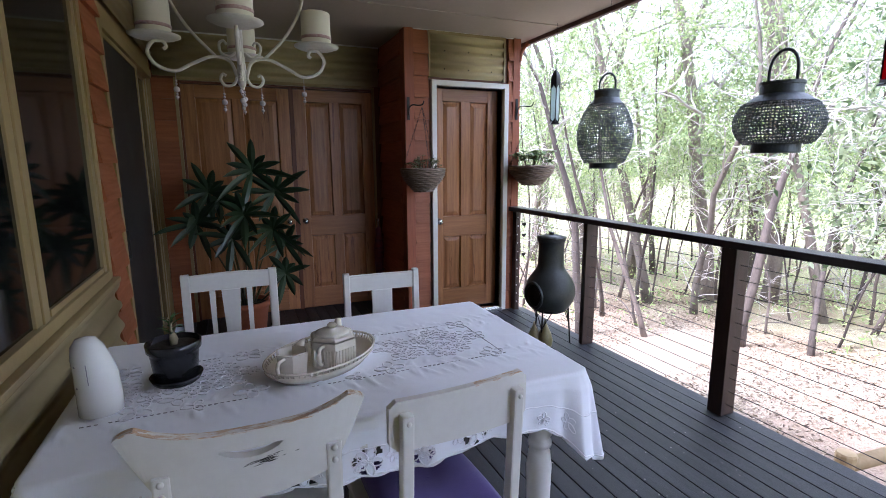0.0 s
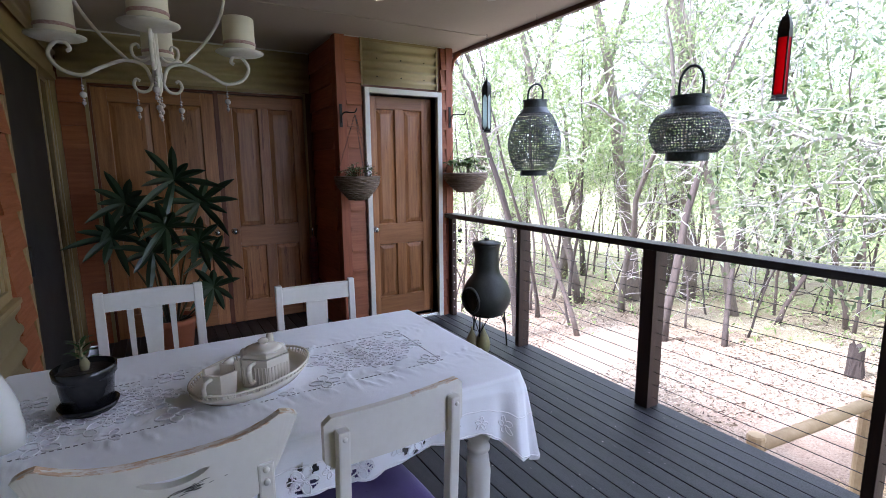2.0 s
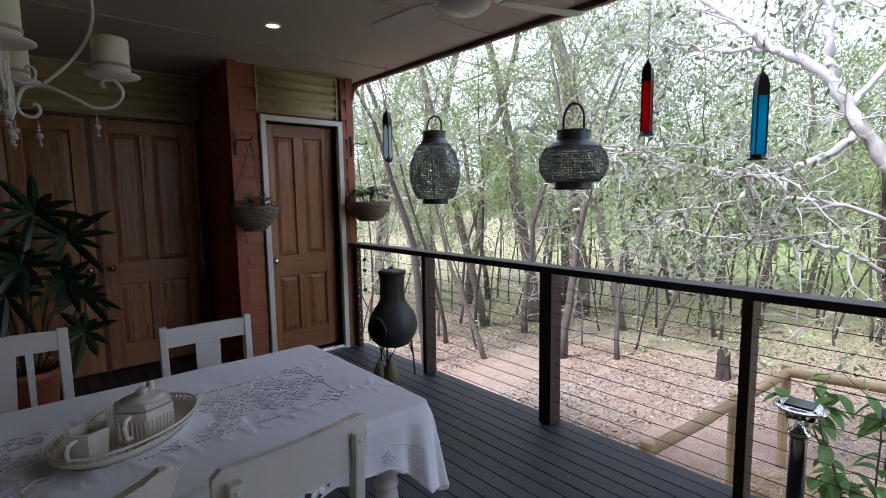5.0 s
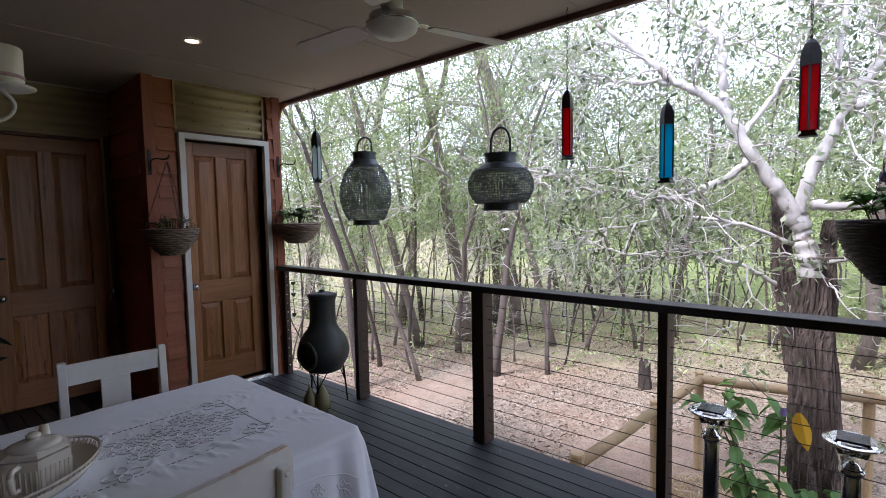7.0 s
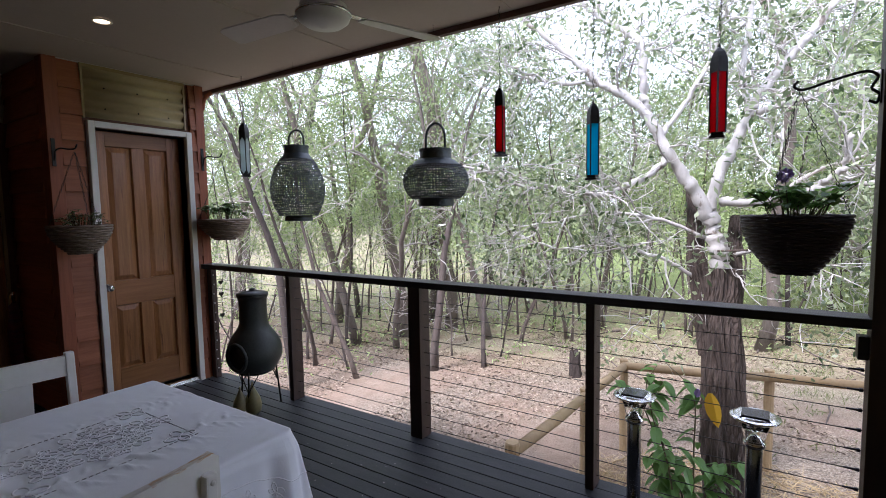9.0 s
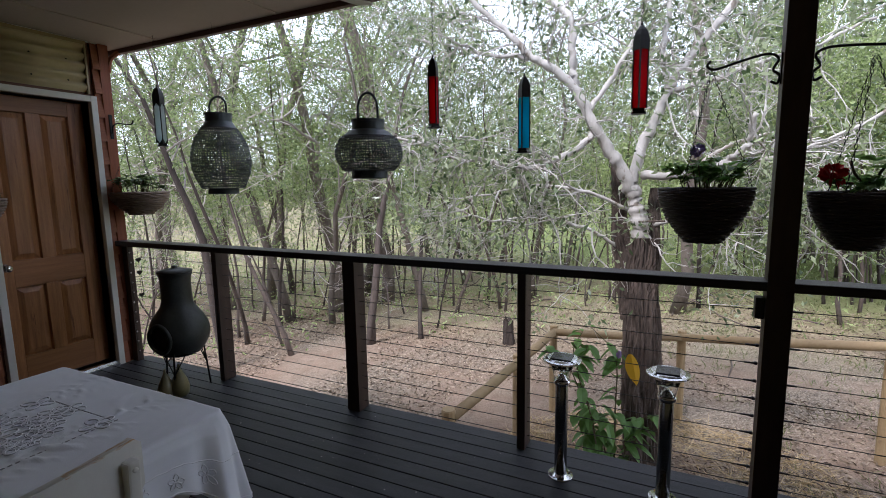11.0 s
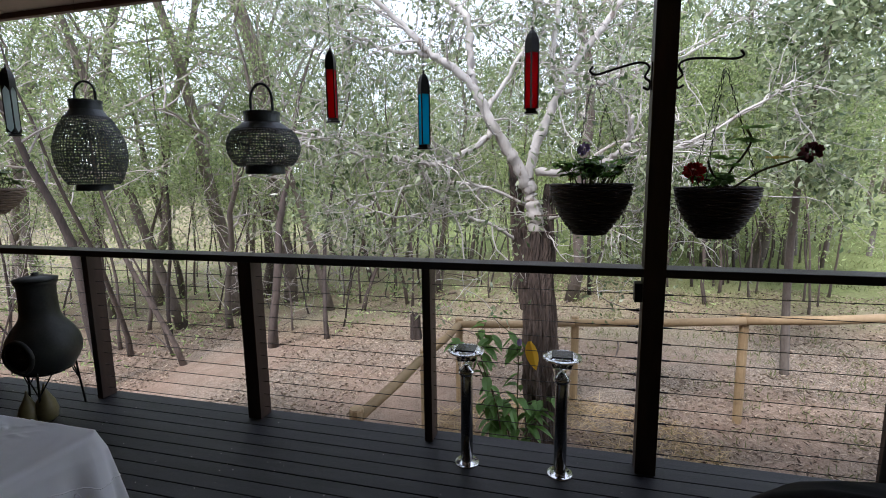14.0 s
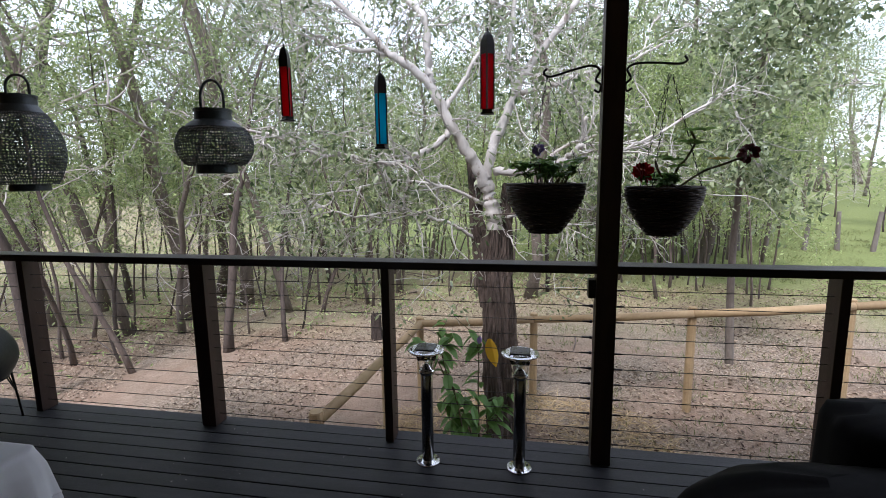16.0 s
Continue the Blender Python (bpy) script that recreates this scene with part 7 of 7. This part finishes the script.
tagged(link_mesh("fallen_branches", bm, M_BARK, True), "dead fallen branches on the wood floor", "dead branches", "", "stuff")

# ---- litter, grass and straw on the ground ----
n = 75000
px = 2.9 + 10 * rng.uniform(0, 1, n) ** 1.3
py = rng.uniform(-8, 9, n)
keep = np.array([noise.noise((x * 0.45, y * 0.45, 1.0)) > -0.15 for x, y in zip(px, py)])
px, py = px[keep], py[keep]
pz = np.array([gz(x, y) for x, y in zip(px, py)])
dirs = np.c_[rng.normal(size=(len(px), 2)), np.full(len(px), 0.1)]
tagged(new("leaf_litter", leaf_mesh("leaf_litter", np.c_[px, py, pz + 0.012], 0.062, 0.019, M_DRY, 0.0, 0.2, dirs * 2)), "dry fallen leaves scattered on the earth", "leaf litter", "", "stuff")
M_GRASS = leafy("grass_blades", (0.11, 0.15, 0.04), (0.25, 0.25, 0.10), 0.3)
cx, cy = rng.uniform(3.0, 18, 1500), rng.uniform(-12, 0.5, 1500)
hold = (cx - 0.75 * cy + rng.normal(size=1500) * 3.5) > 7
cx, cy = cx[hold], cy[hold]
gx = np.repeat(cx, 16) + rng.normal(size=16 * len(cx)) * 0.09
gy = np.repeat(cy, 16) + rng.normal(size=16 * len(cx)) * 0.09
gzz = np.array([gz(x, y) for x, y in zip(gx, gy)])
tagged(new("grass", leaf_mesh("grass", np.c_[gx, gy, gzz], 0.10, 0.010, M_GRASS, -1.6)), "short dry green grass tufts", "grass", "", "stuff")
M_STRAW = leafy("straw", (0.42, 0.30, 0.14), (0.58, 0.45, 0.25), 0.2, 0.8)
n = 5200
a, r = rng.uniform(0, 2 * math.pi, n), 0.25 + 0.95 * np.sqrt(rng.uniform(0, 1, n))
sx, sy = TX - 0.15 + r * np.cos(a), TY - 0.2 + r * 1.3 * np.sin(a)
sz = np.array([gz(x, y) for x, y in zip(sx, sy)]) + rng.uniform(0, 0.05, n)
tagged(new("straw_mulch", leaf_mesh("straw_mulch", np.c_[sx, sy, sz], 0.16, 0.008, M_STRAW, 0.0, 0.2, np.c_[rng.normal(size=(n, 2)), np.full(n, 0.1)] * 2)), "loose straw mulch round the tree foot", "mulch", "", "stuff")

# ---- garden plant by the tree ----
vn = thing("garden_creeper", (4.35, 0.40, gz(4.35, 0.40)), "broad-leaved green creeper with one yellow leaf", "creeper")
VZ = -gz(4.35, 0.40)
M_VINE = leafy("creeper_leaves", (0.07, 0.17, 0.035), (0.22, 0.36, 0.08), 0.35, 0.45)
M_YELLOW = leafy("yellow_leaf", (0.62, 0.36, 0.02), (0.70, 0.42, 0.04), 0.4, 0.5)
rv = random.Random(21)
for k in range(9):
    a = rv.uniform(0, 6.28)
    tall = VZ + (0.15 if k < 4 else -0.45) + rv.uniform(-0.25, 0.1)
    x, y = rv.uniform(-0.25, 0.15), rv.uniform(-0.35, 0.45)
    p = curve_pts([(x * 0.3, y * 0.3, -0.05), (x * 0.7, y * 0.6, tall * 0.5), (x, y, tall * 0.85), (x + 0.1 * math.cos(a), y + 0.25 * math.sin(a), tall)], 5)
    part("stem", tube(bmesh.new(), p, [0.009 - 0.0004 * i for i in range(len(p))], 6), M_STEM, vn, smooth=True)
    for q in range(18):
        c = p[rv.randrange(3, len(p))]
        b = rv.uniform(0, 6.28)
        bm = bmesh.new()
        big_leaf(bm, c, (math.cos(b), math.sin(b), rv.uniform(-0.7, 0.1)), (0, 0, 1), rv.uniform(0.10, 0.18), rv.uniform(0.065, 0.105), 0.45, 5)
        part("leaf", bm, M_VINE, vn)
bm = bmesh.new()
big_leaf(bm, (-0.40, -0.12, VZ + 0.10), (0.0, -0.30, -1.0), (-1, 0.5, 0.2), 0.19, 0.12, 0.35, 6)
part("leaf", bm, M_YELLOW, vn, "drooping yellow leaf")
bm = bmesh.new()
big_leaf(bm, (-0.38, -0.04, VZ + 0.11), (0.0, 0.15, -1.0), (-1, 0.1, 0.2), 0.07, 0.045, 0.0, 4)
part("flower", bm, M_LILAC, vn, "small violet flower")

# ---- pieces of the setting ----
floor = structure(new("floor"), "dark-painted timber deck boards with narrow gaps", "deck")
BW, GAP = 0.0905, 0.0065
bm = bmesh.new()
box(bm, 0, BW, -5.15, 4.95, -0.03, 0.0, 0.003)
deck_mesh = bpy.data.meshes.new("deck_board")
bm.to_mesh(deck_mesh)
bm.free()
deck_mesh.materials.append(M_DECK)
bm = bmesh.new()
box(bm, 0, BW, -5.15, YD - 0.04, -0.03, 0.0, 0.003)
deck_short = bpy.data.meshes.new("deck_board")
bm.to_mesh(deck_short)
bm.free()
deck_short.materials.append(M_DECK)
x = 2.580 - BW
while x > XW - 0.01:
    o = new("deck_board", deck_short if x > 1.36 else deck_mesh)
    o.parent = floor
    o.location = (x, 0, random.uniform(-0.0012, 0.0))
    x -= BW + GAP

weatherboards(wall_door, 1.456, 1.592, YD - 0.003, 0.0, ZC - 0.005, 0.181, -1, M_CEDAR)
weatherboards(wall_door, 2.382, 2.43, YD - 0.003, 0.0, ZC - 0.005, 0.181, -1, M_CEDAR)
weatherboards(wall_return, YD + 0.09, YB - 0.03, 1.397, 0.0, ZC - 0.005, 0.181, -1, M_CEDAR, "y")
weatherboards(wall_house, W1 + 0.002, S0 - 0.002, XW - 0.007, 0.0, 2.28, 0.181, 1, M_CEDAR, "y")
weatherboards(wall_recess, XW + 0.004, R0 - 0.026, YB - 0.002, 0.0, RT + 0.03, 0.181, -1, M_CEDAR)
